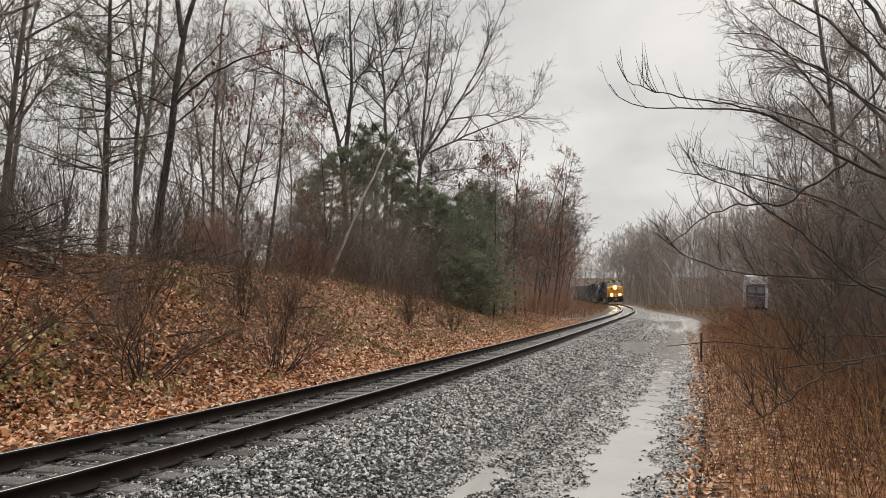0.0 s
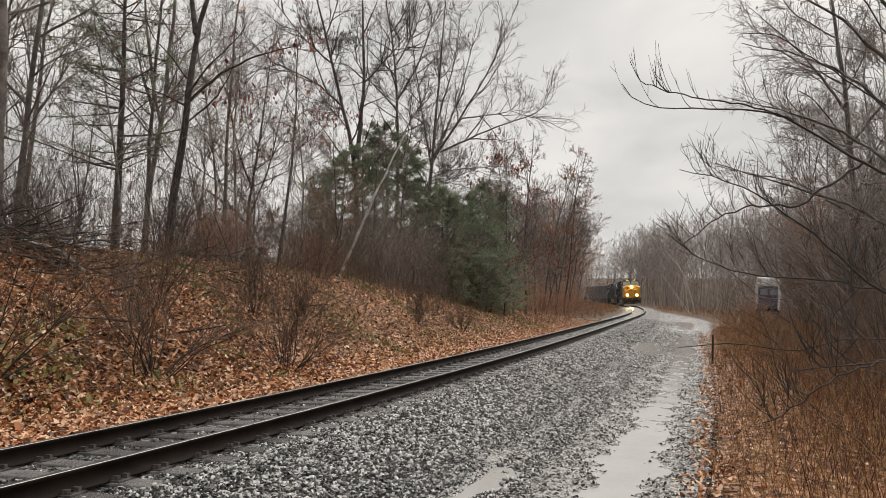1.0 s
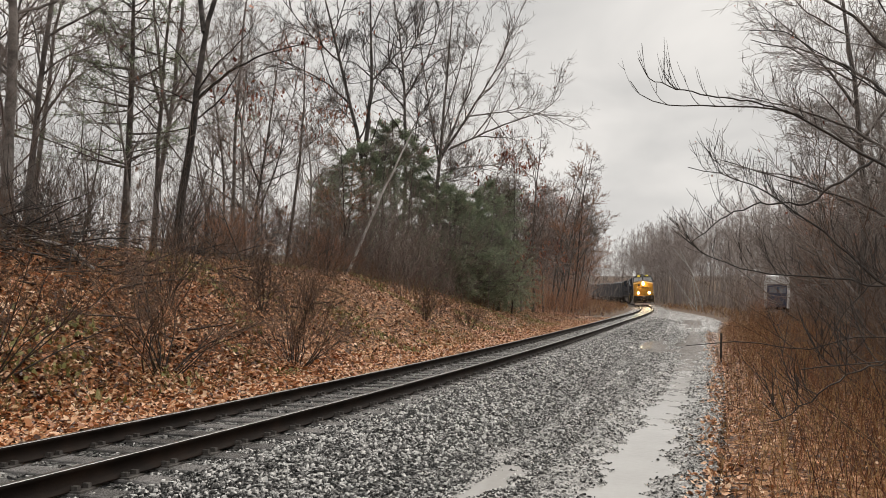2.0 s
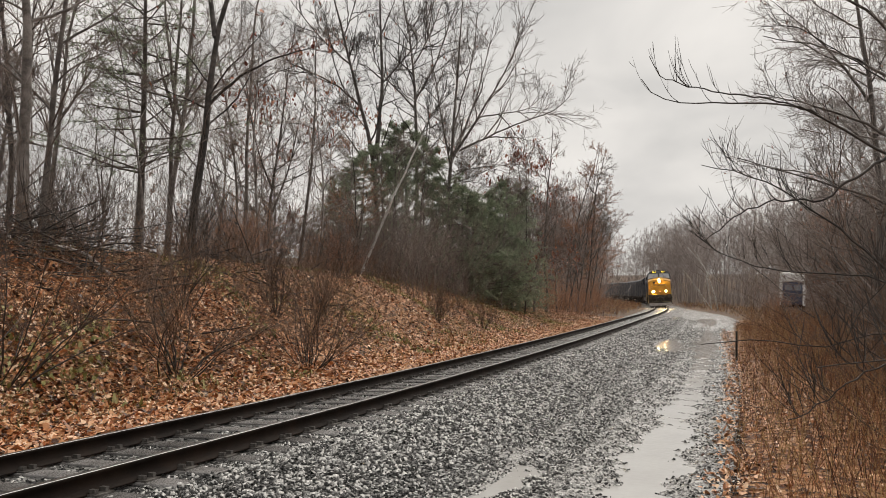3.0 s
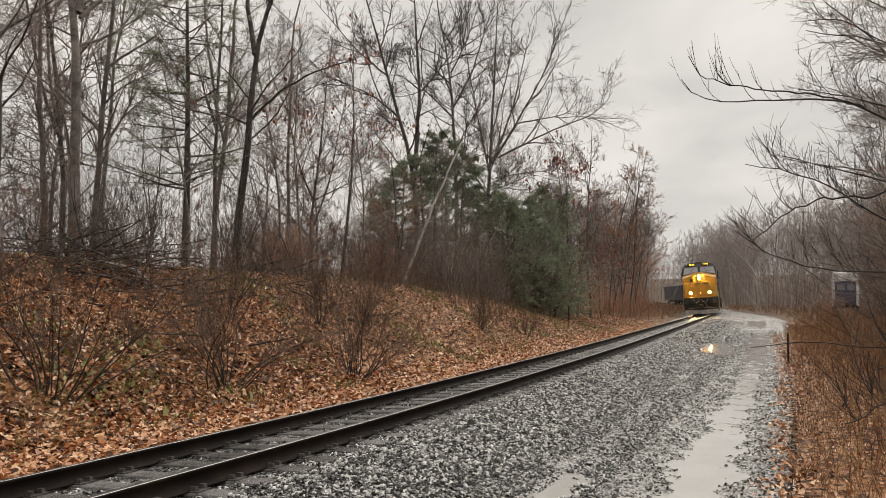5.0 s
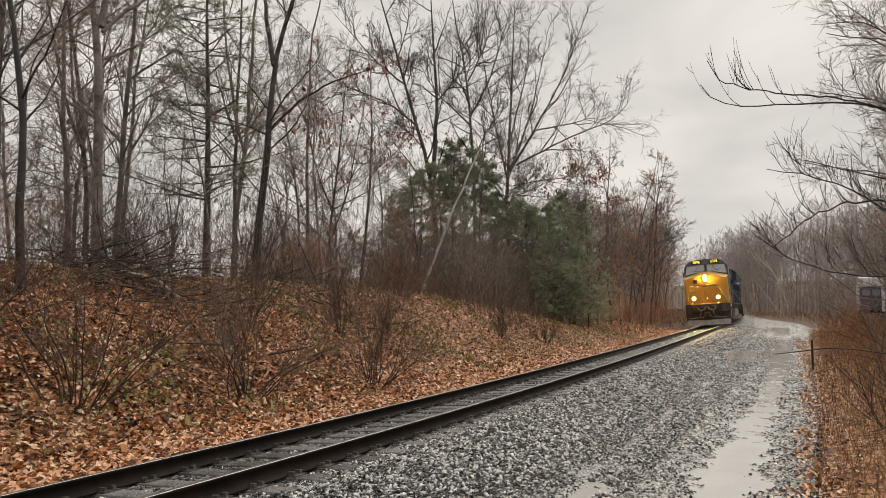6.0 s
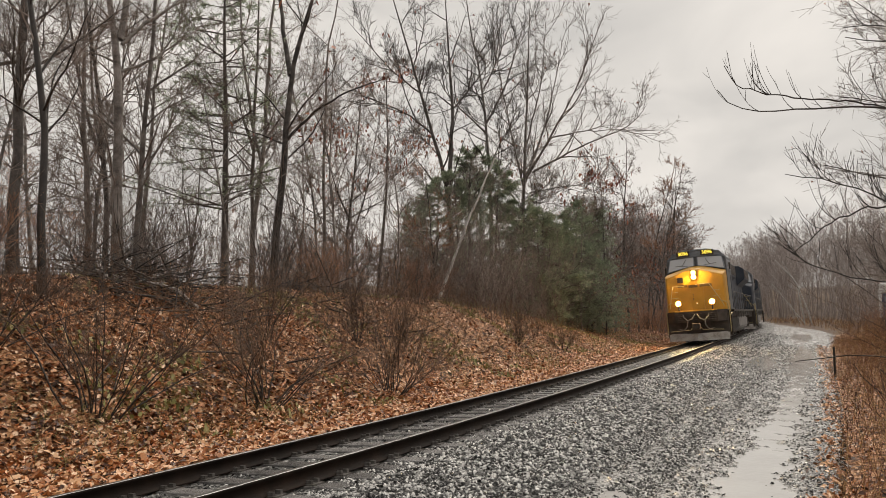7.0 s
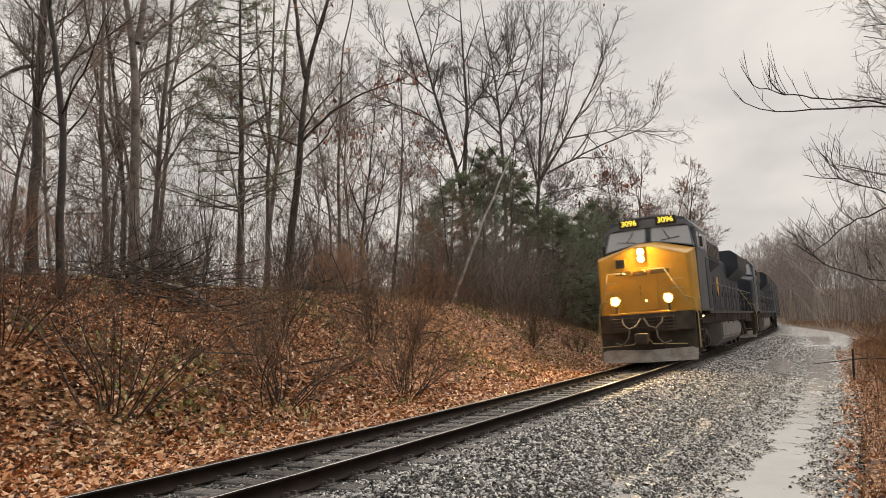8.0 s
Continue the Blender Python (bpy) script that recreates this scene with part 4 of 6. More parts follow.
    # the other side of the lane: first the close ones
    for az, d, k, sc in ((39, 14.0, 5, 0.9), (33.2, 19.0, 5, 1.0), (34.5, 13.0, 5, 0.55), (32.2, 13.5, 5, 0.5), (35.6, 19.5, 5, 0.7), (30.4, 24.5, 5, 0.7), (33.9, 26.0, 5, 0.9), (31.2, 15.5, 5, 0.6), (36.5, 16, 5, 0.7), (29.4, 18, 5, 0.55), (33.0, 22.5, 5, 0.8), (27.6, 21.0, 5, 0.5), (30.6, 22.0, 5, 0.95), (35.5, 23.0, 5, 1.1), (28.2, 24, 5, 0.85), (26.6, 29, 3, 0.95), (30, 28, 3, 1.1), (25.6, 34, 3, 1.0), (33, 30, 3, 1.2)):
        x, y = d * math.sin(radians(az)), d * math.cos(radians(az))
        plan.append((near, k, x, y, sc, rng.uniform(-3, 3)))
        spots.append((x, y))
    n = 0
    for _ in range(6000):
        s, lat = rng.uniform(12, 90), rng.uniform(9.5, 42)
        x, y = (float(c) for c in on_line(s, lat))
        az, d = math.degrees(math.atan2(x, y)), math.hypot(x, y)
        if az < 19.5 + 0.02 * d or az > 40 or d < 11 or not clear(x, y, 2.6):
            continue
        if abs(az - 22.9) < (3.6 if d < 55 else 2.4) and d < 95:
            continue
        spots.append((x, y))
        plan.append((far, rng.choice([0, 2, 2, 4]), x, y, rng.uniform(0.8, 1.05), rng.uniform(-6, 6)))
        n += 1
        if n >= 42:
            break
    for n, ob in enumerate(near + far):
        if not any(kinds[k] == ob for kinds, k, *_ in plan):
            x, y = (float(c) for c in on_line(10 + 5 * n, -36.0))
            plan.append((near + far, n, x, y, 0.9, 0))
    used = set()
    for kinds, k, x, y, sc, lean in plan:
        ob = kinds[k]
        m = place(ob, x, y, rng.uniform(0, 360) if abs(lean) < 1e9 else 0, sc, 0.1, lean)
        if ob.name in used:
            copy_scaled(ob, m)
        else:
            used.add(ob.name)
            put_first(ob, m)


wood()


# ---- shrubs ----
def shrub(seed, height, stems, spread, mat, twigs=6, sprigs=4, label="leafless brown shrub with many thin stems", group="bank shrubs", name="shrub", r=0.012, stem_mat=None):
    rng = np.random.default_rng(seed)
    ob = empty(name, label, "shrub", group)
    az = rng.uniform(0, 2 * np.pi, stems)
    out = rng.uniform(0.05, spread, stems)
    start = np.stack([np.cos(az) * 0.12 * height * out, np.sin(az) * 0.12 * height * out, np.full(stems, -0.05)], 1)
    way = np.stack([np.cos(az) * out, np.sin(az) * out, np.ones(stems)], 1)
    P1, R1 = shoots(rng, start, way, height * rng.uniform(0.55, 1.1, stems), np.full(stems, r) * rng.uniform(0.6, 1.3, stems), np.full(stems, 0.003), 6, 0.15, 0.03)
    a, w, rr, t, i = offshoots(rng, P1, R1, twigs, 0.2, 1.0, 34, 10)
    P2, R2 = shoots(rng, a, w, height * rng.uniform(0.12, 0.4, len(a)), np.minimum(rr * 0.7, 0.006), np.full(len(a), 0.0025), 3, 0.12, 0.08)
    groups = [tubes(P2, R2, 3)]
    if sprigs:
        a, w, rr, t, i = offshoots(rng, P2, R2, sprigs, 0.2, 1.0, 36, 12)
        P3, R3 = shoots(rng, a, w, height * rng.uniform(0.05, 0.16, len(a)), np.full(len(a), 0.0035), np.full(len(a), 0.002), 2, 0.1, 0.05)
        groups.append(tubes(P3, R3, 3))
    v, f = tubes(P1, R1, 4)
    part_me("stem_clump", mesh_from("stem_clump", v, f, stem_mat or M_BARK), ob)
    v, f = merged(groups)
    part_me("crown", mesh_from("crown", v, f, mat), ob)
    return ob


def shrubs():
    rng = random.Random(8)
    bank = [shrub(201, 2.3, 16, 1.7, M_SHRUB, 11, 5, "leafless many-stemmed shrub on the leafy bank", r=0.015, stem_mat=M_DARKBARK), shrub(202, 1.8, 26, 1.2, M_SHRUB, 9, 5, "upright leafless shrub at the foot of the bank", r=0.009, stem_mat=M_DARKBARK)]
    brush = [shrub(203, 2.6, 30, 0.6, M_REDTWIG, 6, 3, "reddish-brown leafless thicket at the edge of the wood", "thicket on the crest"), shrub(204, 3.4, 26, 0.45, M_TWIG, 6, 3, "tall grey-brown leafless thicket at the edge of the wood", "thicket on the crest"),
             shrub(205, 1.7, 34, 0.9, M_REDTWIG, 6, 3, "low tangled reddish brush at the edge of the wood", "thicket on the crest")]
    bramble = shrub(206, 1.9, 18, 1.5, M_SHRUB, 9, 4, "tangled leafless bramble among the weeds by the lane", "verge brambles", r=0.008, stem_mat=M_DARKBARK)
    used = set()

    def put(ob, x, y, sc, turn=None, lean=0.0):
        m = place(ob, x, y, rng.uniform(0, 360) if turn is None else turn, sc, 0.02, lean)
        if ob.name in used:
            copy_scaled(ob, m)
        else:
            used.add(ob.name)
            put_first(ob, m)

    for x, y, sc in ((4.6, 7.0, 0.85), (5.7, 7.8, 1.0), (5.6, 9.6, 0.95), (6.8, 10.0, 1.1), (7.4, 12.2, 1.1), (7.6, 14.4, 0.9), (9.0, 15.5, 1.2)):
        put(bramble, x, y, sc)
    put(bank[0], -5.27, 13.13, 1.15)
    put(bank[1], -3.59, 16.31, 1.2)
    put(bank[0], -6.76, 10.22, 1.15)
    put(bank[0], -8.6, 10.1, 1.0)
    put(bank[1], -1.3, 27.4, 0.75)
    put(bank[1], 0.4, 30.5, 0.7)
    put(bank[0], -6.3, 15.8, 0.9)
    put(bank[1], -5.0, 18.6, 0.9)
    put(bank[0], -4.2, 21.0, 0.85)
    for _ in range(20):
        s, lat = rng.uniform(2, 46), -rng.uniform(7.2, 12.5)
        x, y = (float(c) for c in on_line(s, lat))
        put(rng.choice(brush), x, y, rng.uniform(0.7, 1.15))
    for _ in range(8):
        s, lat = rng.uniform(14, 40), -rng.uniform(13, 24)
        x, y = (float(c) for c in on_line(s, lat))
        put(rng.choice(brush[:2]), x, y, rng.uniform(0.9, 1.5))
    for _ in range(16):
        s, lat = rng.uniform(46, 110), -rng.uniform(3.8, 9)
        x, y = (float(c) for c in on_line(s, lat))
        if math.degrees(math.atan2(x, y)) > 9.6:
            continue
        put(rng.choice(brush), x, y, rng.uniform(0.6, 1.3))
    for _ in range(16):
        s, lat = rng.uniform(14, 75), rng.uniform(8.2, 24)
        x, y = (float(c) for c in on_line(s, lat))
        if math.degrees(math.atan2(x, y)) > 19.5:
            put(rng.choice(brush), x, y, rng.uniform(0.5, 1.1))


shrubs()


# ---- evergreens on the crest ----
def pine(seed, height, spread, label, droop=-0.02, tufts=4200, low=0.04, blade=1.0):
    rng = np.random.default_rng(seed)
    ob = empty("pine_tree", label, "tree", "young pines")
    P0, R0 = shoots(rng, np.array([[0, 0, -0.2]]), np.array([[0.02, 0.01, 1.0]]), np.array([height]), np.array([0.11]), np.array([0.015]), 10, 0.02, 0.05)
    k = int(height * 9)
    t = np.sort(rng.uniform(low, 0.99, k))
    z = t * (9)
    j = np.clip(z.astype(int), 0, 8)
    f = (z - j)[:, None]
    a = P0[0][j] * (1 - f) + P0[0][j + 1] * f
    az = rng.uniform(0, 2 * np.pi, k)
    way = np.stack([np.cos(az), np.sin(az), rng.uniform(0.0, 0.35, k)], 1)
    ln = spread * (1.02 - t) ** 0.5 * rng.uniform(0.45, 1.1, k) + 0.25
    P1, R1 = shoots(rng, a, way, ln, 0.008 + ln * 0.008, np.full(k, 0.005), 6, 0.06, droop)
    b, w, r, tt, i = offshoots(rng, P1, R1, 9, 0.2, 1.0, 44, 12)
    w[:, 2] *= 0.6
    P2, R2 = shoots(rng, b, w, ln[i] * 0.36 * rng.uniform(0.4, 1.1, len(b)) + 0.1, np.minimum(r * 0.7, 0.008), np.full(len(b), 0.003), 3, 0.1, 0.03)
    v, f = merged([tubes(P0, R0, 8)])
    part_me("trunk", mesh_from("trunk", v, f, M_BARK, smooth=True), ob)
    v, f = merged([tubes(P1, R1, 4), tubes(P2, R2, 3)])
    part_me("bough_frame", mesh_from("bough_frame", v, f, M_BARK), ob)
    # needle tufts along the twigs: thin blades fanning out
    i = rng.integers(0, len(P2), tufts)
    u = rng.uniform(0.1, 1.0, tufts) * 2
    j = np.clip(u.astype(int), 0, 1)
    f = (u - j)[:, None]
    c = P2[i, j] * (1 - f) + P2[i, j + 1] * f
    d = unit(P2[i, j + 1] - P2[i, j])
    per = 4
    c, d = np.repeat(c, per, 0), np.repeat(d, per, 0)
    n = len(c)
    w = unit(d * 0.8 + rng.normal(0, 0.6, (n, 3)))
    side = unit(np.cross(w, rng.normal(size=(n, 3))))
    l, h = blade * rng.uniform(0.14, 0.26, n)[:, None], blade * rng.uniform(0.012, 0.022, n)[:, None]
    v = np.stack([c - side * h * 0.4, c + side * h * 0.4, c + w * l + side * h, c + w * l - side * h], 1).reshape(-1, 3)
    part_me("foliage", mesh_from("foliage", v, np.arange(n * 4).reshape(-1, 4), M_NEEDLE), ob)
    return ob


def evergreens():
    a = pine(301, 7.6, 3.3, "young green pine with soft whorled branches", 0.0, 5600, 0.04, 0.85)
    b = pine(302, 9.5, 3.0, "dense dark green hemlock at the edge of the wood", -0.05, 5600, 0.04, 0.85)
    c = pine(303, 10.0, 3.0, "thin grey-green pine with a bare lower trunk", 0.02, 2600, 0.25, 0.55)
    rng = random.Random(3)
    first = set()
    for ob, x, y, sc, turn in ((b, -4.0, 43.5, 1.15, 130), (b, -6.3, 39.6, 0.84, 40), (b, -4.7, 38.2, 0.80, 200), (b, -3.0, 39.4, 0.86, 300), (b, -7.6, 41.5, 0.7, 100), (a, -1.35, 39.0, 0.86, 0), (a, -0.5, 40.6, 0.84, 70), (a, 0.2, 42.0, 0.86, 160),
                               (b, 0.9, 44.0, 0.80, 10), (a, 1.5, 45.4, 0.84, 220), (b, 2.2, 48.4, 0.92, 250), (b, 3.2, 51.8, 0.9, 90), (a, 2.4, 46.6, 0.72, 310), (c, -10.29, 22.12, 1.15, 20), (a, 0.6, 43.2, 0.6, 30)):
        m = place(ob, x, y, turn, sc, 0.1)
        if ob.name in first:
            copy_scaled(ob, m)
        else:
            first.add(ob.name)
            put_first(ob, m)


evergreens()


# ---- fallen trunks on the crest, and a thin leaning birch ----
def pole_thing(name, label, category, pts, r0, r1, mat, sides=8, seed=1, group="", wobble=0.02):
    P = np.array(pts, float)
    t = np.linspace(0, 1, len(P))
    q = np.linspace(0, 1, 14)
    P = np.stack([np.interp(q, t, P[:, c]) for c in range(3)], 1)
    rng = np.random.default_rng(seed)
    P[1:-1] += rng.normal(0, wobble, (12, 3))
    v, f = tubes(P[None], (r0 + (r1 - r0) * q)[None], sides)
    ob = new(name, mesh_from(name, v, f, mat, smooth=True))
    return tagged(ob, label, category, group)


def crest_logs():
    pole_thing("log", "dark fallen trunk lying along the crest", "log", [(-12.3, 12.7, 2.95), (-10.59, 13.8, 2.68), (-9.0, 14.5, 2.40)], 0.07, 0.05, M_BARK, seed=4, group="fallen trunks")
    pole_thing("log", "pale broken stub standing in the brush", "log", [(-9.75, 14.7, 3.0), (-9.3, 14.64, 2.5)], 0.045, 0.04, M_BIRCH, seed=11, group="fallen trunks")
    pole_thing("log", "thin pale fallen branch sloping down the bank", "log", [(-9.97, 14.5, 2.67), (-9.06, 14.85, 2.43), (-8.01, 15.0, 1.75)], 0.022, 0.012, M_BIRCH, seed=6, group="fallen trunks")
    pole_thing("log", "pale fallen trunk lying on brush at the crest", "log", [(-9.47, 14.84, 2.72), (-8.27, 15.31, 2.47), (-7.63, 15.19, 2.02)], 0.05, 0.035, M_BIRCH, seed=5, group="fallen trunks")
    pole_thing("birch_tree", "thin pale birch leaning over the crest", "tree", [(-4.85, 30.6, 2.0), (-3.6, 31.3, 5.57), (-2.4, 32.0, 8.6)], 0.07, 0.03, M_BIRCH, seed=7)
    pole_thing("birch_tree", "pale bent birch at the far edge of the clearing", "tree", [(32.2, 99.0, 0.0), (31.82, 99.01, 1.64), (30.6, 99.4, 5.5), (28.32, 100.07, 8.34)], 0.10, 0.05, M_BIRCH, seed=8)
    pole_thing("birch_tree", "pale birch stem beside the bent birch", "tree", [(31.4, 99.2, 0.0), (31.15, 99.22, 1.99), (30.67, 99.38, 5.27), (29.22, 99.81, 8.04)], 0.08, 0.04, M_BIRCH, seed=9)
    pole_thing("birch_tree", "thin pale broken birch leaning in the clearing", "tree", [(31.0, 99.4, 0.0), (30.28, 99.49, 1.6), (29.8, 99.64, 2.86)], 0.05, 0.03, M_BIRCH, seed=12)
    pole_thing("birch_tree", "thin pale birch leaning steeply in the clearing", "tree", [(31.4, 99.0, 0.0), (28.83, 99.92, 3.96), (27.93, 100.18, 5.23)], 0.05, 0.04, M_BIRCH, seed=13)
    pole_thing("fence_post", "short dark wooden post at the edge of the lane", "post", [(7.75, 22.17, -0.1), (7.75, 22.18, 0.85)], 0.035, 0.032, M_DARKBARK, seed=10, wobble=0.003)


crest_logs()


def brush_pile(name, label, c, r, count, seed):
    rng = np.random.default_rng(seed)
    a = np.array(c) + rng.normal(0, 1, (count, 3)) * np.array([r, r * 0.7, 0.16])
    a[:, 2] = ground_z(a[:, 0], a[:, 1]) + np.abs(rng.normal(0.1, 0.2, count))
    w = np.stack([rng.normal(0, 1, count), rng.normal(0, 0.7, count), rng.normal(0.1, 0.22, count)], 1)
    P, R = shoots(rng, a, w, rng.uniform(0.6, 2.2, count), rng.uniform(0.008, 0.028, count), np.full(count, 0.004), 5, 0.1, 0.0)
    b, w, r2, t, i = offshoots(rng, P, R, 4, 0.2, 1.0, 40, 12)
    P2, R2 = shoots(rng, b, w, rng.uniform(0.2, 0.7, len(b)), np.minimum(r2 * 0.6, 0.008), np.full(len(b), 0.003), 3, 0.1, 0.0)
    v, f = merged([tubes(P, R, 4), tubes(P2, R2, 3)])
    tagged(new(name, mesh_from(name, v, f, M_DARKBARK)), label, "brush pile", kind="stuff")


brush_pile("brush_pile", "dark tangle of fallen branches under the crest", (-8.9, 15.1, 2.2), 1.1, 190, 61)
brush_pile("brush_pile", "tangle of fallen branches on the crest by the oaks", (-6.6, 20.5, 2.2), 1.6, 60, 62)


# ---- tree whose limbs hang over the lane ----
def overhanging_tree():
    rng = np.random.default_rng(31)
    ob = empty("overhanging_tree", "leafless tree with long limbs arching over the lane", "tree")
    foot = np.array([5.3, 6.6, gz(5.3, 6.6) - 0.2])
    limbs = [
        ([(4.9, 6.85, 2.7), (3.94, 7.19, 3.27), (3.63, 7.24, 3.47), (3.31, 7.28, 3.68), (3.09, 7.27, 3.76), (2.61, 7.35, 3.8), (1.95, 7.45, 3.81), (1.75, 7.45, 3.88), (1.64, 7.42, 4.04)], 0.020, 12),
        ([(3.31, 7.28, 3.68), (3.04, 7.29, 3.78), (2.89, 7.35, 3.85), (2.55, 7.37, 3.88), (2.11, 7.41, 3.97), (1.79, 7.39, 4.06), (1.71, 7.4, 4.27)], 0.011, 10),
        ([(5.1, 6.7, 1.2), (4.11, 6.86, 1.95), (3.79, 6.93, 2.12), (3.58, 7.04, 2.39), (3.32, 7.06, 2.6), (3.09, 7.16, 2.81), (2.86, 7.26, 3.0), (2.56, 7.37, 3.11), (2.25, 7.47, 3.19)], 0.022, 30),
        ([(5.2, 6.8, 1.7), (4.38, 7.4, 2.03), (4.04, 7.82, 2.12), (3.74, 7.96, 2.14), (3.42, 8.22, 2.16), (3.15, 8.32, 2.21), (2.84, 8.54, 2.33), (2.6, 8.62, 2.52), (2.51, 8.64, 2.79)], 0.016, 30),
        ([(4.9, 6.3, 1.3), (3.9, 5.4, 1.6), (2.82, 4.72, 1.57), (2.59, 4.74, 1.51), (2.37, 4.74, 1.48), (2.15, 4.73, 1.45)], 0.010, 18),
        ([(5.0, 6.3, 1.4), (3.9, 5.4, 1.62), (3.03, 5.06, 1.65), (2.83, 5.18, 1.68), (2.64, 5.28, 1.6), (2.47, 5.25, 1.53), (2.23, 5.35, 1.56), (1.91, 5.48, 1.58), (1.68, 5.55, 1.52)], 0.007, 10),
        ([(3.4, 5.1, 1.6), (2.8, 4.73, 1.55), (2.5, 4.78, 1.46), (2.31, 4.77, 1.32), (2.19, 4.82, 1.2), (2.0, 4.8, 1.11)], 0.008, 18),
        ([(3.94, 7.19, 3.27), (3.63, 7.13, 3.06), (3.36, 7.26, 2.82), (2.98, 7.42, 2.85), (2.63, 7.56, 2.71), (2.36, 7.64, 2.45)], 0.016, 28),
        ([(4.9, 6.6, 2.6), (3.85, 6.43, 2.31), (3.5, 6.41, 2.05), (3.26, 6.42, 1.76), (3.14, 6.48, 1.46)], 0.008, 18),
        ([(5.0, 6.9, 3.2), (4.3, 7.6, 4.0), (3.8, 8.0, 4.6), (3.5, 8.2, 4.9), (3.2, 8.4, 4.95)], 0.014, 16),
        ([(5.0, 6.9, 3.4), (4.4, 7.5, 4.6), (4.0, 7.8, 5.6), (3.7, 8.0, 6.4)], 0.014, 16),
    ]
    trunk = np.array([foot, foot + (-0.1, 0.1, 1.5), (5.0, 6.85, 2.6), (4.95, 6.95, 3.6), (5.05, 7.2, 5.4), (5.2, 7.4, 7.2)])
    q = np.linspace(0, 1, 12)
    tt = np.linspace(0, 1, len(trunk))
    T = np.stack([np.interp(q, tt, trunk[:, c]) for c in range(3)], 1)
    v, f = tubes(T[None], (0.12 - 0.1 * q)[None], 9)
    part_me("trunk", mesh_from("trunk", v, f, M_BARK, smooth=True), ob)
    twigs = []
    for pts, r, count in limbs:
        p = np.array(pts)
        d = np.concatenate([[0], np.cumsum(np.linalg.norm(np.diff(p, axis=0), axis=1))])
        q = np.linspace(0, d[-1], 24)
        L = np.stack([np.interp(q, d, p[:, c]) for c in range(3)], 1)
        L[1:-1] = (L[:-2] + 2 * L[1:-1] + L[2:]) / 4
        L[1:-1] += rng.normal(0, 0.008, (22, 3))
        rr = r + (0.0035 - r) * np.linspace(0, 1, 24)
        v, f = tubes(L[None], rr[None], 6)
        part_me("limb", mesh_from("limb", v, f, M_DARKBARK, smooth=True), ob)
        a, w, r2, t, i = offshoots(rng, L[None], rr[None], count, 0.3, 0.97, 42, 8)
        w[:, 2] = np.abs(w[:, 2]) * 0.8 + 0.15
        long = pts[0][2] > 2.65
        l = rng.uniform(0.22, 0.62, count) * (1.2 - 0.5 * t)
        P2, R2 = shoots(rng, a, w, l, np.minimum(r2 * 0.7, 0.0038), np.full(count, 0.0015), 9, 0.03, 0.20)
        a, w, r3, t, i = offshoots(rng, P2, R2, 1 if long else 3, 0.2, 0.8, 34, 8)
        P3, R3 = shoots(rng, a, w, rng.uniform(0.06, 0.3, len(a)), np.full(len(a), 0.003), np.full(len(a), 0.0018), 4, 0.06, 0.12)
        twigs += [tubes(P2, R2, 4), tubes(P3, R3, 3)]
    v, f = merged(twigs)
    part_me("crown", mesh_from("crown", v, f, M_DARKBARK), ob)


overhanging_tree()


# ---- weeds of the verge, grass on the bank ----
def stalks(name, label, x, y, h, r, mat, seed, bend=0.12):
    rng = np.random.default_rng(seed)
    n = len(x)
    z = ground_z(x, y)
    way = np.stack([rng.normal(0, 0.22, n), rng.normal(0, 0.22, n), np.ones(n)], 1)
    P, Rr = shoots(rng, np.stack([x, y, z - 0.02], 1), way, h, np.full(n, r) * rng.uniform(0.6, 1.4, n), np.full(n, r * 0.35), 4, bend, -0.03)
    a, w, r2, t, i = offshoots(rng, P, Rr, 2, 0.45, 1.0, 35, 10)
    P2, R2 = shoots(rng, a, w, h[i] * rng.uniform(0.12, 0.35, len(a)), np.full(len(a), r * 0.6), np.full(len(a), r * 0.3), 2, 0.1, 0.0)
    v, f = merged([tubes(P, Rr, 3), tubes(P2, R2, 3)])
    return tagged(new(name, mesh_from(name, v, f, mat)), label, "weeds", kind="stuff")


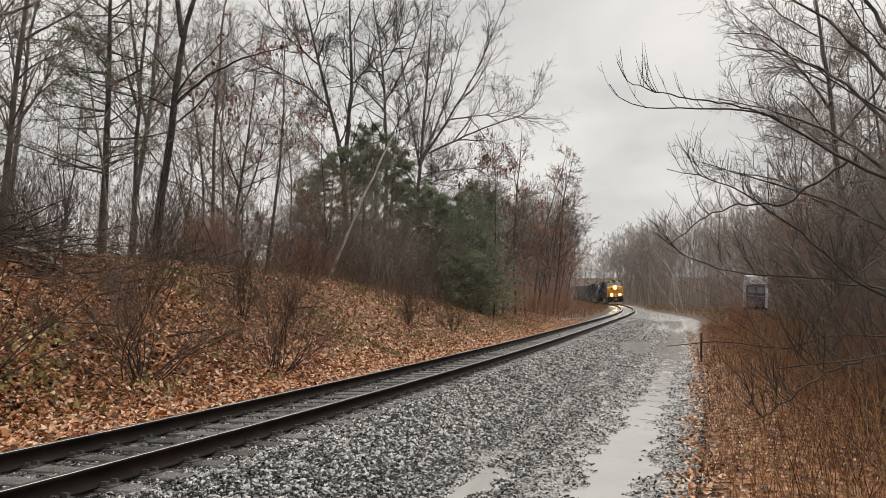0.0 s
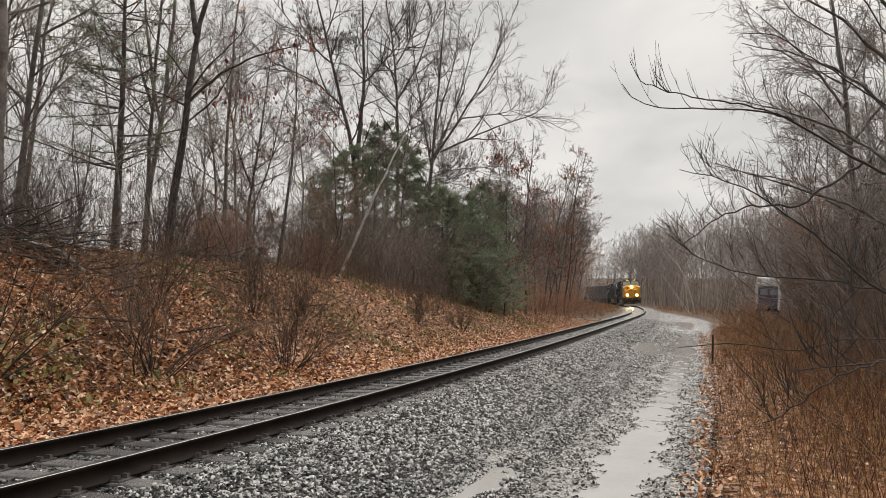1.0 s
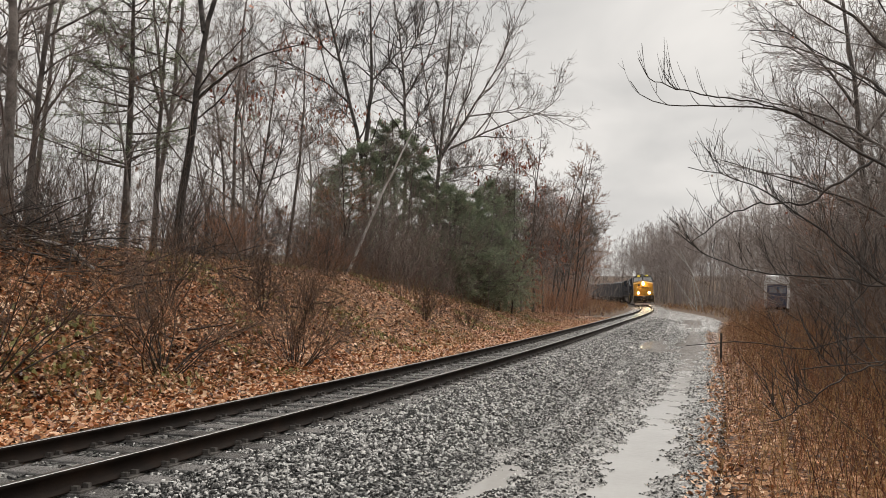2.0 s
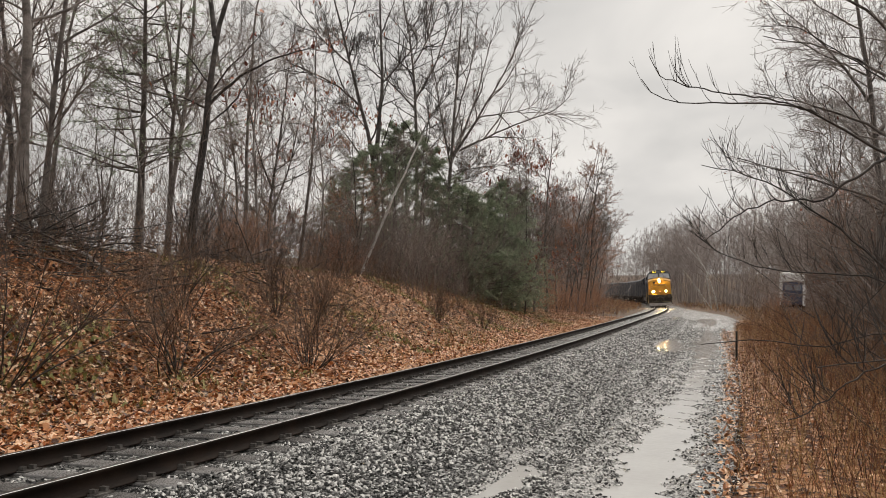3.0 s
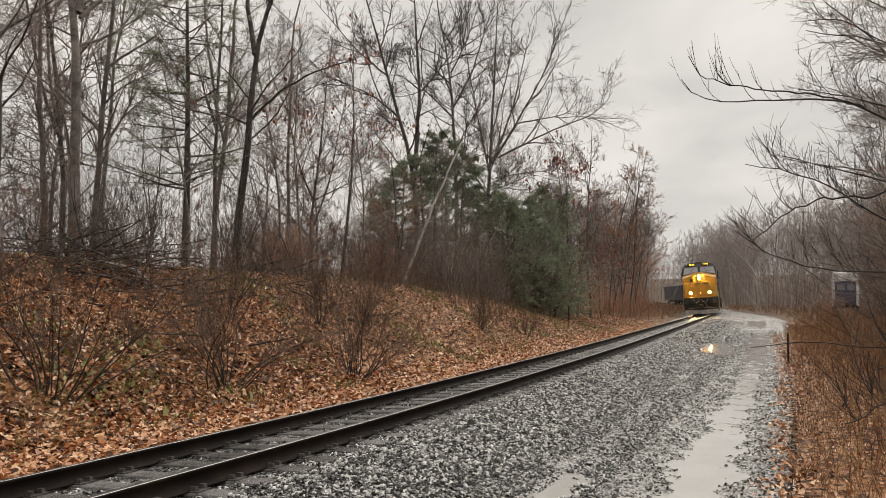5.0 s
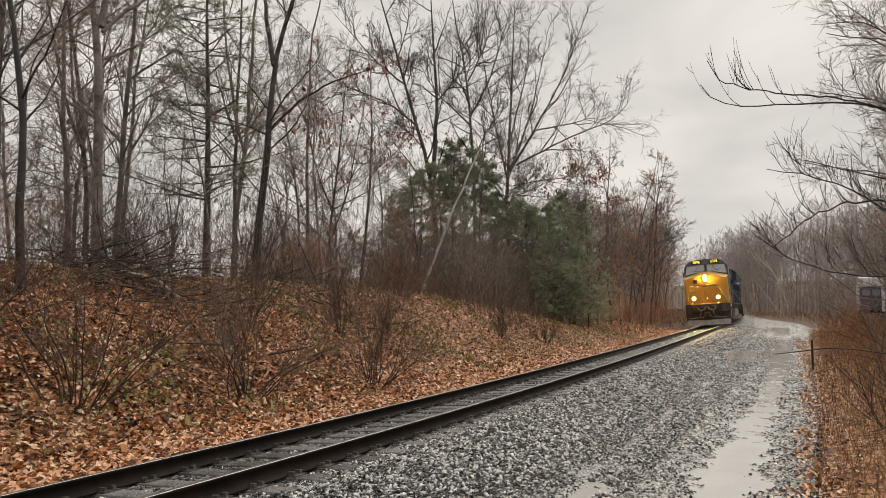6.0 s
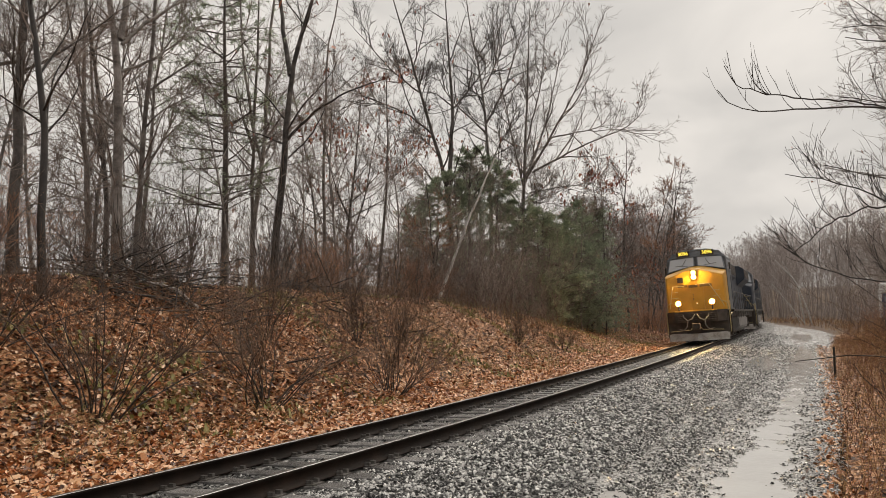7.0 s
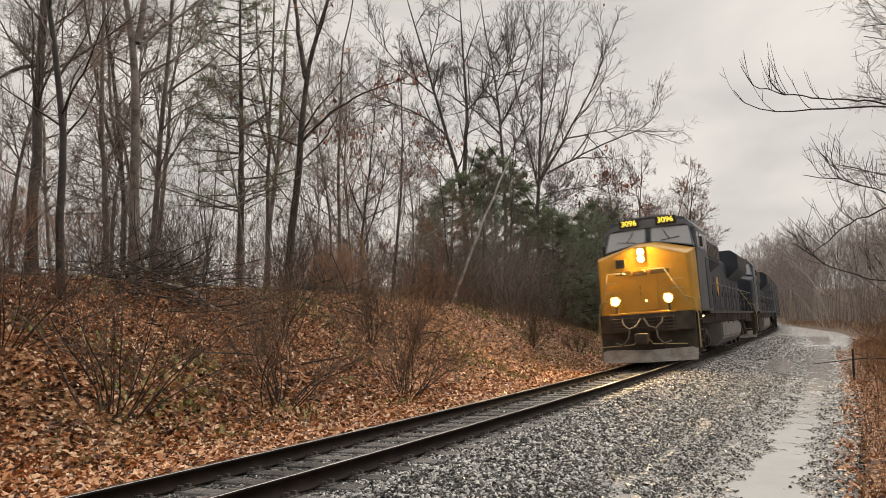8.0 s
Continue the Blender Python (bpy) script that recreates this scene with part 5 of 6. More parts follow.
def verge():
    rng = np.random.default_rng(41)
    n = 13000
    S = 3 + 46 * rng.random(n) ** 1.5
    D = np.interp(S, [0, 20, 40, 62], [5.62, 5.62, 6.0, 6.8]) + 0.25 * np.sin(S * 1.7) * np.cos(S * 0.71) + rng.normal(0, 0.08, n) + 6.5 * rng.random(n) ** 1.1
    x, y = on_line(S, D)
    keep = np.degrees(np.arctan2(x, y)) < 40
    d = D - 5.5
    h = rng.uniform(0.1, 0.4, n) + 1.15 * smooth01(d / 2.0) * rng.uniform(0.2, 1.0, n) ** 1.3
    stalks("dead_weeds", "tangle of rust-brown dead weeds along the verge of the lane", x[keep], y[keep], h[keep], 0.0042, M_WEED, 42)
    n = 9000
    S = -6 + 60 * rng.random(n) ** 1.2
    D = -2.4 - 6 * rng.random(n)
    x, y = on_line(S, D)
    k = wave(x, y, 0.55, 7.0) > 0.0
    stalks("bank_grass", "sparse yellow-green grass among the leaves of the bank", x[k], y[k], rng.uniform(0.10, 0.34, n)[k], 0.0045, M_GRASS, 43, 0.25)
    n = 3200
    S, side = 58 + 80 * rng.random(n), rng.random(n) < 0.5
    D = np.where(side, -2.6 - 6 * rng.random(n), np.interp(S, [0, 20, 40, 62, 75, 95, 110], [5.5, 5.5, 5.95, 6.9, 6.6, 4.5, 2.6]) + 0.4 + 9 * rng.random(n))
    x, y = on_line(S, D)
    stalks("clearing_grass", "tan dead grass round the clearing beside the curve", x, y, rng.uniform(0.25, 0.9, n), 0.014, M_WEED, 45, 0.25)
    n = 4200
    S = -4 + 52 * rng.random(n) ** 1.2
    D = -2.4 - 7 * rng.random(n)
    x, y = on_line(S, D)
    k = wave(x, y, 0.5, 3.0) > -0.2
    stalks("bank_weeds", "thin dead brown stalks standing on the bank", x[k], y[k], rng.uniform(0.3, 0.8, n)[k], 0.003, M_WEED, 44, 0.2)


verge()


# ---- far bare woods round the clearing ----
def far_wood():
    rng = np.random.default_rng(51)

    def spots(count, near, depth, power):
        out = []
        while len(out) < count:
            az, d = radians(rng.uniform(5, 36)), near + depth * rng.random() ** power
            x, y = d * math.sin(az), d * math.cos(az)
            S, D = to_line([x], [y])
            if not -9 < D[0] < 9 + max(0, 4 - 0.04 * (S[0] - 70)):
                out.append((x, y))
        return np.array(out).T

    x, y = spots(540, 106, 150, 1.5)
    more = np.array([(d * math.sin(a), d * math.cos(a)) for a, d in zip(np.radians(rng.uniform(6, 17, 400)), rng.uniform(150, 270, 400))])
    dm = to_line(more[:, 0], more[:, 1])[1]
    more = more[np.abs(dm) > 8][:230]
    x, y = np.concatenate([x, more[:, 0]]), np.concatenate([y, more[:, 1]])
    n = len(x)
    h = rng.uniform(14.0, 20.0, n) + 0.02 * (np.hypot(x, y) - 106)
    z = ground_z(x, y)
    P0, R0 = shoots(rng, np.stack([x, y, z - 0.3], 1), np.stack([rng.normal(0, 0.07, n), rng.normal(0, 0.07, n), np.ones(n)], 1), h, 0.02 + 0.0034 * h, np.full(n, 0.02), 4, 0.05, 0.05)
    a, w, r, t, i = offshoots(rng, P0, R0, 16, 0.25, 1.0, 46, 12)
    l1 = h[i] * 0.34 * (1.15 - t) * rng.uniform(0.6, 1.2, len(a))
    P1, R1 = shoots(rng, a, w, l1, np.minimum(r * 0.8, 0.06), np.full(len(a), 0.022), 3, 0.14, 0.08)
    a, w, r, t, i2 = offshoots(rng, P1, R1, 6, 0.15, 1.0, 42, 12)
    P2, R2 = shoots(rng, a, w, l1[i2] * 0.5 * rng.uniform(0.4, 1.1, len(a)), np.full(len(a), 0.024), np.full(len(a), 0.014), 2, 0.1, 0.05)
    x, y = spots(1200, 92, 75, 1.0)
    n = len(x)
    h = rng.uniform(1.4, 8.0, n)
    z = ground_z(x, y)
    P3, R3 = shoots(rng, np.stack([x, y, z - 0.1], 1), np.stack([rng.normal(0, 0.2, n), rng.normal(0, 0.2, n), np.ones(n)], 1), h, np.full(n, 0.03), np.full(n, 0.01), 3, 0.1, 0.05)
    a, w, r, t, i = offshoots(rng, P3, R3, 7, 0.15, 1.0, 42, 12)
    P4, R4 = shoots(rng, a, w, h[i] * rng.uniform(0.15, 0.4, len(a)), np.full(len(a), 0.03), np.full(len(a), 0.015), 2, 0.1, 0.08)
    v, f = merged([tubes(P0, R0, 3), tubes(P1, R1, 3), tubes(P2, R2, 3), tubes(P3, R3, 3), tubes(P4, R4, 3)])
    # The haze over these woods is only their pale colour.
    tagged(new("far_wood", mesh_from("far_wood", v, f, M_FARWOOD)), "grey-brown bare woods beyond the clearing, paled by haze in their colour", "woods", kind="stuff")


far_wood()


# ---- brush: thin saplings and canes too many to count ----
def brush(name, label, S, D, h, mat, seed, r=0.007, side=3):
    rng = np.random.default_rng(seed)
    x, y = on_line(S, D)
    n = len(x)
    z = ground_z(x, y, (S, D))
    way = np.stack([rng.normal(0, 0.34, n), rng.normal(0, 0.34, n), np.ones(n)], 1)
    P, Rr = shoots(rng, np.stack([x, y, z - 0.05], 1), way, h, (r + 0.0018 * h) * rng.uniform(0.5, 1.2, n), np.full(n, 0.003), 5, 0.17, 0.02)
    a, w, r2, t, i = offshoots(rng, P, Rr, side, 0.25, 1.0, 40, 12)
    l = h[i] * rng.uniform(0.12, 0.38, len(a)) * (1.2 - t)
    P2, R2 = shoots(rng, a, w, l, np.minimum(r2 * 0.75, 0.009), np.full(len(a), 0.004), 3, 0.12, 0.10)
    a, w, r3, t, i = offshoots(rng, P2, R2, 2, 0.2, 1.0, 38, 12)
    P3, R3 = shoots(rng, a, w, l[i] * rng.uniform(0.25, 0.6, len(a)), np.full(len(a), 0.0055), np.full(len(a), 0.0035), 2, 0.1, 0.05)
    v, f = merged([tubes(P, Rr, 3), tubes(P2, R2, 3), tubes(P3, R3, 3)])
    tagged(new(name, mesh_from(name, v, f, mat)), label, "brush", kind="stuff")


def all_brush():
    rng = np.random.default_rng(71)
    n = 1600
    brush("crest_brush", "continuous reddish-brown leafless brush along the crest", rng.uniform(-4, 46, n), -6.6 - 6.5 * rng.random(n), rng.uniform(0.7, 3.6, n), M_TWIG, 72, 0.003, 7)
    n = 300
    brush("wood_saplings", "crowd of thin leafless saplings in the wood", rng.uniform(-6, 52, n), -9.0 - 22 * rng.random(n), rng.uniform(2.0, 7.5, n), M_TWIG, 73, 0.006, 6)
    n = 420
    brush("pine_brush", "grey-brown leafless brush before the young pines", rng.uniform(28, 40, n), -6.0 - 5 * rng.random(n), rng.uniform(1.2, 6.2, n), M_TWIG, 76, 0.004, 9)
    n = 560
    brush("bank_brush", "low grey-brown leafless brush on the upper bank", rng.uniform(-2, 34, n), -4.6 - 3.5 * rng.random(n) ** 0.7, rng.uniform(0.4, 1.5, n), M_SHRUB, 77, 0.003, 6)
    n = 850
    S, D = rng.uniform(44, 135, n), -3.4 - 10 * rng.random(n) ** 1.3
    x, y = on_line(S, D)
    az = np.degrees(np.arctan2(x, y))
    h = np.where(az > 9.6, rng.uniform(0.3, 0.9, n), rng.uniform(0.8, 5.0, n))
    brush("curve_brush", "reddish leafless brush beside the curve of the track", S, D, h, M_REDTWIG, 74, 0.012, 6)
    n = 520
    # Same haze-paled colour as the far woods.
    brush("bend_brush", "grey-brown leafless brush beyond the bend, paled by haze in its colour", rng.uniform(128, 215, n), -4.5 - 26 * rng.random(n), rng.uniform(2.0, 8.0, n), M_FARWOOD, 78, 0.02, 6)
    n = 1250
    S, D = 10 + 75 * rng.random(n) ** 1.3, 7.8 + 22 * rng.random(n) ** 1.2
    x, y = on_line(S, D)
    az, d = np.degrees(np.arctan2(x, y)), np.hypot(x, y)
    k = az > 19.6
    h = np.where((np.abs(az - 22.9) < 2.2) & (d < 84), rng.uniform(0.6, 1.9, n), rng.uniform(1.0, 6.0, n))
    k &= np.hypot(x, y) > 11
    brush("lane_brush", "dark leafless brush beyond the verge of the lane", S[k], D[k], h[k], M_SHRUB, 75, 0.006, 7)


all_brush()


# ---- white box trailer parked behind the brush ----
def trailer():
    t = empty("box_trailer", "white and dark blue box trailer parked behind brush", "trailer")
    M_WHITE = material("white_trailer_paint", [(0.68, 0.68, 0.68), (0.84, 0.84, 0.84)], scale=2, rough=0.4, bump=0.05)
    M_NAVY = material("navy_trailer_panel", [(0.03, 0.04, 0.08), (0.06, 0.08, 0.14)], scale=2, rough=0.4, bump=0.05)
    bm = bmesh.new()
    box(bm, -1.05, 1.05, -3.2, 3.2, 1.0, 3.65, 0.05)
    body = part("body", bm, M_NAVY, t)
    bm = bmesh.new()
    box(bm, -1.12, 1.12, -3.28, 3.28, 3.2, 4.2, 0.2)
    part("roof", bm, M_WHITE, t, "white moulded roof")
    for x in (-1.04, 1.04):
        bm = bmesh.new()
        box(bm, x - 0.13, x + 0.13, -3.30, -3.02, 0.9, 3.6, 0.03)
        part("corner_post", bm, M_WHITE, t, "white corner post")
    for x0, x1 in ((-0.7, 0.0), (0.15, 0.8)):
        bm = bmesh.new()
        box(bm, x0, x1, -3.24, -3.18, 2.4, 2.95, 0.02)
        part("window", bm, M_GLASS_T, body)
    bm = bmesh.new()
    box(bm, -1.1, 1.1, -3.1, 3.4, 0.7, 1.0, 0.03)
    part("chassis", bm, M_RAIL, t)
    for sx in (-1, 1):
        for y in (-0.6, 0.6):
            bm = bmesh.new()
            drum(bm, (sx * 1.05, y, 0.4), (1, 0, 0), 0.4, 0.25, 18)
            part("wheel", bm, M_RAIL, t)
    t.matrix_basis = pose(33.0, 78.3, gz(33.0, 78.3), 0, 0, -22)


M_GLASS_T = glass_material("trailer_window", (0.25, 0.28, 0.32), 0.08)
trailer()


# ---- train ----
M_YELLOW = material("yellow_engine_paint", [(0.42, 0.195, 0.016), (0.57, 0.285, 0.022), (0.65, 0.35, 0.04)], scale=1.3, rough=0.38, bump=0.05, bump_scale=30, fine=0.5)
M_BLUE = material("dark_blue_engine_paint", [(0.014, 0.018, 0.028), (0.028, 0.035, 0.052), (0.055, 0.062, 0.076)], scale=1.2, rough=0.6, bump=0.05, bump_scale=30, fine=0.6, spec=0.35)
M_ROOF = material("grey_blue_cab_roof_paint", [(0.10, 0.118, 0.142), (0.155, 0.178, 0.21), (0.22, 0.24, 0.265)], scale=2, rough=0.45, bump=0.05, bump_scale=30)
M_CAB = material("grey_blue_cab_paint", [(0.04, 0.045, 0.054), (0.075, 0.082, 0.094), (0.13, 0.135, 0.142)], scale=1.5, rough=0.5, bump=0.05, bump_scale=30, fine=0.6)
# Brown in the black: grime, together with orange-lit haze put into the colour.
M_BLACK = material("grimy_haze_browned_steel", [(0.016, 0.012, 0.009), (0.045, 0.034, 0.026), (0.09, 0.068, 0.05)], scale=3, rough=0.6, bump=0.2, bump_scale=40)
M_TANK = material("dusty_grey_tank_paint", [(0.10, 0.095, 0.09), (0.19, 0.18, 0.17), (0.28, 0.27, 0.26)], scale=1.5, rough=0.5, bump=0.1, bump_scale=25, fine=0.6)
M_PLOW = material("scuffed_light_grey_plow", [(0.08, 0.06, 0.045), (0.24, 0.21, 0.185), (0.42, 0.40, 0.37)], scale=2.5, rough=0.55, bump=0.2, bump_scale=25, fine=0.7)
M_HANDRAIL = material("pale_yellow_handrail", [(0.42, 0.34, 0.15), (0.58, 0.48, 0.25)], scale=5, rough=0.5, bump=0.1)
M_WHEEL = material("worn_wheel_steel", [(0.05, 0.045, 0.04), (0.12, 0.10, 0.09)], scale=5, rough=0.5, metal=0.6, bump=0.1)
M_HOSE = material("grey_brake_hose", [(0.07, 0.068, 0.064), (0.16, 0.155, 0.145)], scale=8, rough=0.6, bump=0.1)
M_FADED = material("faded_emblem_paint", [(0.16, 0.10, 0.035), (0.26, 0.16, 0.04)], scale=6, rough=0.45, bump=0.05)
# Pane colour is light grey to carry the reflected sky.
M_GLASS = glass_material("sky_pale_cab_glass", (0.46, 0.48, 0.51), 0.04)
M_LAMP = material("lit_headlamp", [(0.9, 0.8, 0.6), (0.9, 0.8, 0.6)], emit=((1.0, 0.70, 0.32), 900.0), bump=0)
M_DITCH = material("lit_ditch_lamp", [(0.9, 0.8, 0.6), (0.9, 0.8, 0.6)], emit=((1.0, 0.66, 0.28), 1300.0), bump=0)
# Emission that imitates the orange halo round the lit lamps.
M_GLOW = material("amber_lamp_halo", [(0.9, 0.5, 0.1), (0.9, 0.5, 0.1)], emit=((1.0, 0.50, 0.07), 2.2), bump=0)
M_MARK = material("small_marker_lamp", [(0.9, 0.7, 0.3), (0.9, 0.7, 0.3)], emit=((1.0, 0.75, 0.35), 4.0), bump=0)
M_DARKLAMP = glass_material("unlit_lamp_glass", (0.15, 0.15, 0.15), 0.1)
M_DIGIT = material("lit_number_board", [(0.9, 0.8, 0.1), (0.9, 0.8, 0.1)], emit=((1.0, 0.82, 0.10), 1.3), bump=0)
SPEED = 16.3
ENGINE_LEN, BOGIE, WHEEL_R = 22.3, 7.3, 0.533
AXLES = [BOGIE + 2.0, BOGIE, BOGIE - 2.0, -BOGIE + 2.0, -BOGIE, -BOGIE - 2.0]


def front_at(t):
    """The distance along the track of the leading engine's lamps: the train keeps its speed."""
    return 25.0 + SPEED * (8.0 - t)


def on_track(s_mid, half=BOGIE):
    """The pose of a vehicle whose middle is there, running towards smaller distances; its own y is forward."""
    a, b = Vector(tilt(s_mid - half, 0, 0)), Vector(tilt(s_mid + half, 0, 0))
    fwd = (a - b).normalized()
    ang = math.atan(CANT)
    left = Vector((0, 0, 1)).cross(fwd).normalized()
    up = (Vector((0, 0, 1)) * math.cos(ang) - left * math.sin(ang)).normalized()
    right = fwd.cross(up)
    m = Matrix((right, fwd, up)).transposed().to_4x4()
    m.translation = (a + b) / 2
    return m


def solid(bm, rings):
    """Joins rings of corners, each a list of (x, y, z), into one closed shell."""
    vs = [[bm.verts.new(c) for c in r] for r in rings]
    n = len(rings[0])
    for a, b in zip(vs, vs[1:]):
        for i in range(n):
            bm.faces.new((a[i], a[(i + 1) % n], b[(i + 1) % n], b[i]))
    bm.faces.new(vs[0])
    bm.faces.new(vs[-1])
    bmesh.ops.recalc_face_normals(bm, faces=bm.faces)


def number_digits(parent, x, y, z, back):
    cu = bpy.data.curves.new("digits", "FONT")
    cu.body, cu.size, cu.extrude, cu.align_x, cu.align_y = "3096", 0.27, 0.004, "CENTER", "CENTER"
    tmp = new("digits_text", cu)
    bpy.context.view_layer.update()
    me = bpy.data.meshes.new_from_object(tmp.evaluated_get(bpy.context.evaluated_depsgraph_get()))
    bpy.data.objects.remove(tmp)
    me.materials.clear()
    me.materials.append(M_DIGIT)
    ob = new("digits", me)
    ob.parent = parent
    ob.matrix_basis = pose(x, y, z, 90 - back, 0, 180)
    return tagged(ob, "glowing yellow digits 3096")


def wheelset(parent, y):
    """Two wheels on an axle; its own x is the axle."""
    bm = bmesh.new()
    drum(bm, (0, 0, 0), (1, 0, 0), 0.09, 1.7, 12)
    for sx in (-1, 1):
        drum(bm, (sx * 0.75, 0, 0), (1, 0, 0), WHEEL_R, 0.13, 28)
        drum(bm, (sx * 0.66, 0, 0), (1, 0, 0), WHEEL_R + 0.027, 0.03, 28)
        drum(bm, (sx * 0.83, 0, 0), (1, 0, 0), 0.17, 0.08, 14)
        for k in range(6):
            a = k * math.pi / 3
            drum(bm, (sx * 0.817, 0.33 * math.cos(a), 0.33 * math.sin(a)), (1, 0, 0), 0.05, 0.02, 8)
    ob = part("wheelset", bm, M_WHEEL, parent)
    ob.location = (0, y, WHEEL_R)
    return ob


def locomotive(lead):
    if lead:
        e = empty("locomotive", "yellow-nosed dark blue diesel locomotive with blazing headlamps on the track", "locomotive", "engines of the train")
    else:
        e = empty("locomotive", "dark blue diesel locomotive coupled behind the leading engine", "locomotive", "engines of the train")
    nose_mat = M_YELLOW if lead else M_BLUE
    # frame, walkway and pilot
    bm = bmesh.new()
    box(bm, -1.2, 1.2, -10.6, 10.2, 1.18, 1.52, 0.02)
    box(bm, -1.55, 1.55, -10.7, 7.0, 1.50, 1.60, 0.01)
    box(bm, -1.0, 1.0, 7.0, 10.75, 1.50, 1.60, 0.01)
    part("underframe", bm, M_BLACK, e)
    bm = bmesh.new()
    solid(bm, [[(-1.5, 10.2, 1.05), (1.5, 10.2, 1.05), (1.5, 10.2, 1.62), (-1.5, 10.2, 1.62)], [(-1.05, 10.78, 1.05), (1.05, 10.78, 1.05), (1.05, 10.78, 1.62), (-1.05, 10.78, 1.62)]])
    box(bm, -1.5, 1.5, 10.05, 10.25, 0.45, 1.60, 0.02)
    for z in (1.14, 1.24, 1.34, 1.44):
        box(bm, -0.95, 0.95, 10.77, 10.84, z, z + 0.045, 0.008)
    part("pilot", bm, M_BLACK, e, "dark end platform with a ribbed bumper")
    bm = bmesh.new()
    solid(bm, [[(-1.5, 10.2, 0.50), (0, 10.75, 0.46), (1.5, 10.2, 0.50), (1.5, 10.1, 0.50), (0, 10.6, 0.46), (-1.5, 10.1, 0.50)],
               [(-1.48, 10.38, 0.10), (0, 11.0, 0.10), (1.48, 10.38, 0.10), (1.48, 10.28, 0.10), (0, 10.85, 0.10), (-1.48, 10.28, 0.10)]])
    part("plow", bm, M_PLOW, e, "scuffed light grey steel plow")
    bm = bmesh.new()
    box(bm, -0.14, 0.14, 10.5, 11.1, 0.72, 0.98, 0.03)
    box(bm, -0.2, 0.2, 11.0, 11.28, 0.68, 1.0, 0.05)
    part("coupler", bm, M_BLACK, e)
    for sx in (-1, 1):
        bm = bmesh.new()
        rod(bm, [(sx * 0.42, 10.86, 1.10), (sx * 0.45, 10.98, 0.86), (sx * 0.62, 11.0, 0.66), (sx * 0.85, 10.95, 0.72)], 0.028, 7)
        part("brake_hose", bm, M_HOSE, e)
        bm = bmesh.new()
        rod(bm, [(sx * 0.05, 10.86, 1.46), (sx * 0.2, 10.95, 1.22), (sx * 0.42, 10.96, 1.14), (sx * 0.6, 10.9, 1.32), (sx * 0.62, 10.86, 1.46)], 0.028, 7)
        part("jumper_cable", bm, M_HOSE, e)
        for y0 in (9.45, -10.65):
            bm = bmesh.new()
            for k in range(4):
                box(bm, sx * 1.52 - 0.08, sx * 1.52 + 0.06, y0, y0 + 0.55, 0.32 + k * 0.33, 0.36 + k * 0.33)
            for yy in (y0, y0 + 0.53):
                box(bm, sx * 1.52 - 0.08, sx * 1.52 + 0.06, yy, yy + 0.03, 0.30, 1.52)
            part("step", bm, M_BLACK, e)
    # nose: full-width, hipped top
    bm = bmesh.new()
    solid(bm, [[(-1.5, 8.7, 1.6), (-1.5, 8.7, 3.72), (-0.3, 8.7, 4.04), (0.3, 8.7, 4.04), (1.5, 8.7, 3.72), (1.5, 8.7, 1.6)],
               [(-1.5, 9.95, 1.6), (-1.5, 9.9, 3.52), (-0.3, 9.9, 3.86), (0.3, 9.9, 3.86), (1.5, 9.9, 3.52), (1.5, 9.95, 1.6)],
               [(-1.43, 10.18, 1.6), (-1.42, 10.12, 3.42), (-0.3, 10.10, 3.78), (0.3, 10.10, 3.78), (1.42, 10.12, 3.42), (1.43, 10.18, 1.6)]])
    bmesh.ops.bevel(bm, geom=list(bm.edges), offset=0.05, segments=2, affect="EDGES", profile=0.6)
    part("nose", bm, nose_mat, e, "broad yellow nose with hipped top" if lead else "")
    bm = bmesh.new()
    box(bm, -0.42, 0.22, 10.17, 10.205, 1.72, 3.1, 0.012)
    door = part("nose_door", bm, nose_mat, e)
    bm = bmesh.new()
    rod(bm, [(0.1, 10.2, 2.2), (0.1, 10.26, 2.22), (0.1, 10.26, 2.5), (0.1, 10.2, 2.52)], 0.014, 6)
    part("door_handle", bm, M_BLACK, door)
    if lead:
        for k, (x0, x1, z0, z1) in enumerate(((-0.85, -0.25, 2.86, 3.0), (-0.15, 0.3, 2.84, 2.98), (0.36, 0.85, 2.88, 3.02))):
            bm = bmesh.new()
            box(bm, x0, x1, 10.206, 10.214, z0, z1)
            part("emblem", bm, M_FADED, e, "faded painted emblem bar")
        bm = bmesh.new()
        box(bm, 0.55, 0.85, 10.1, 10.16, 3.14, 3.42, 0.02)
        part("vent", bm, M_BLACK, e, "dark square vent on the nose")
    # lamps
    bm = bmesh.new()
    box(bm, -0.15, 0.15, 10.08, 10.17, 3.26, 3.72, 0.03)
    part("lamp_housing", bm, M_YELLOW if lead else M_BLACK, e)
    for z in (3.38, 3.60):
        bm = bmesh.new()
        drum(bm, (0, 10.225, z), (0, 1, 0), 0.08, 0.05, 20)
        part("headlamp", bm, M_LAMP if lead else M_DARKLAMP, e, "lit warm white headlamp" if lead else "")
    for sx in (-1, 1):
        bm = bmesh.new()
        drum(bm, (sx * 0.83, 10.62, 2.05), (0, 1, 0), 0.15, 0.18, 20)
        box(bm, sx * 0.83 - 0.03, sx * 0.83 + 0.03, 10.55, 10.68, 1.6, 1.95)
        hood = part("ditch_lamp", bm, M_BLACK, e)
        bm = bmesh.new()
        drum(bm, (sx * 0.83, 10.725, 2.05), (0, 1, 0), 0.078, 0.04, 20)
        part("lens", bm, M_DITCH if lead else M_DARKLAMP, hood)
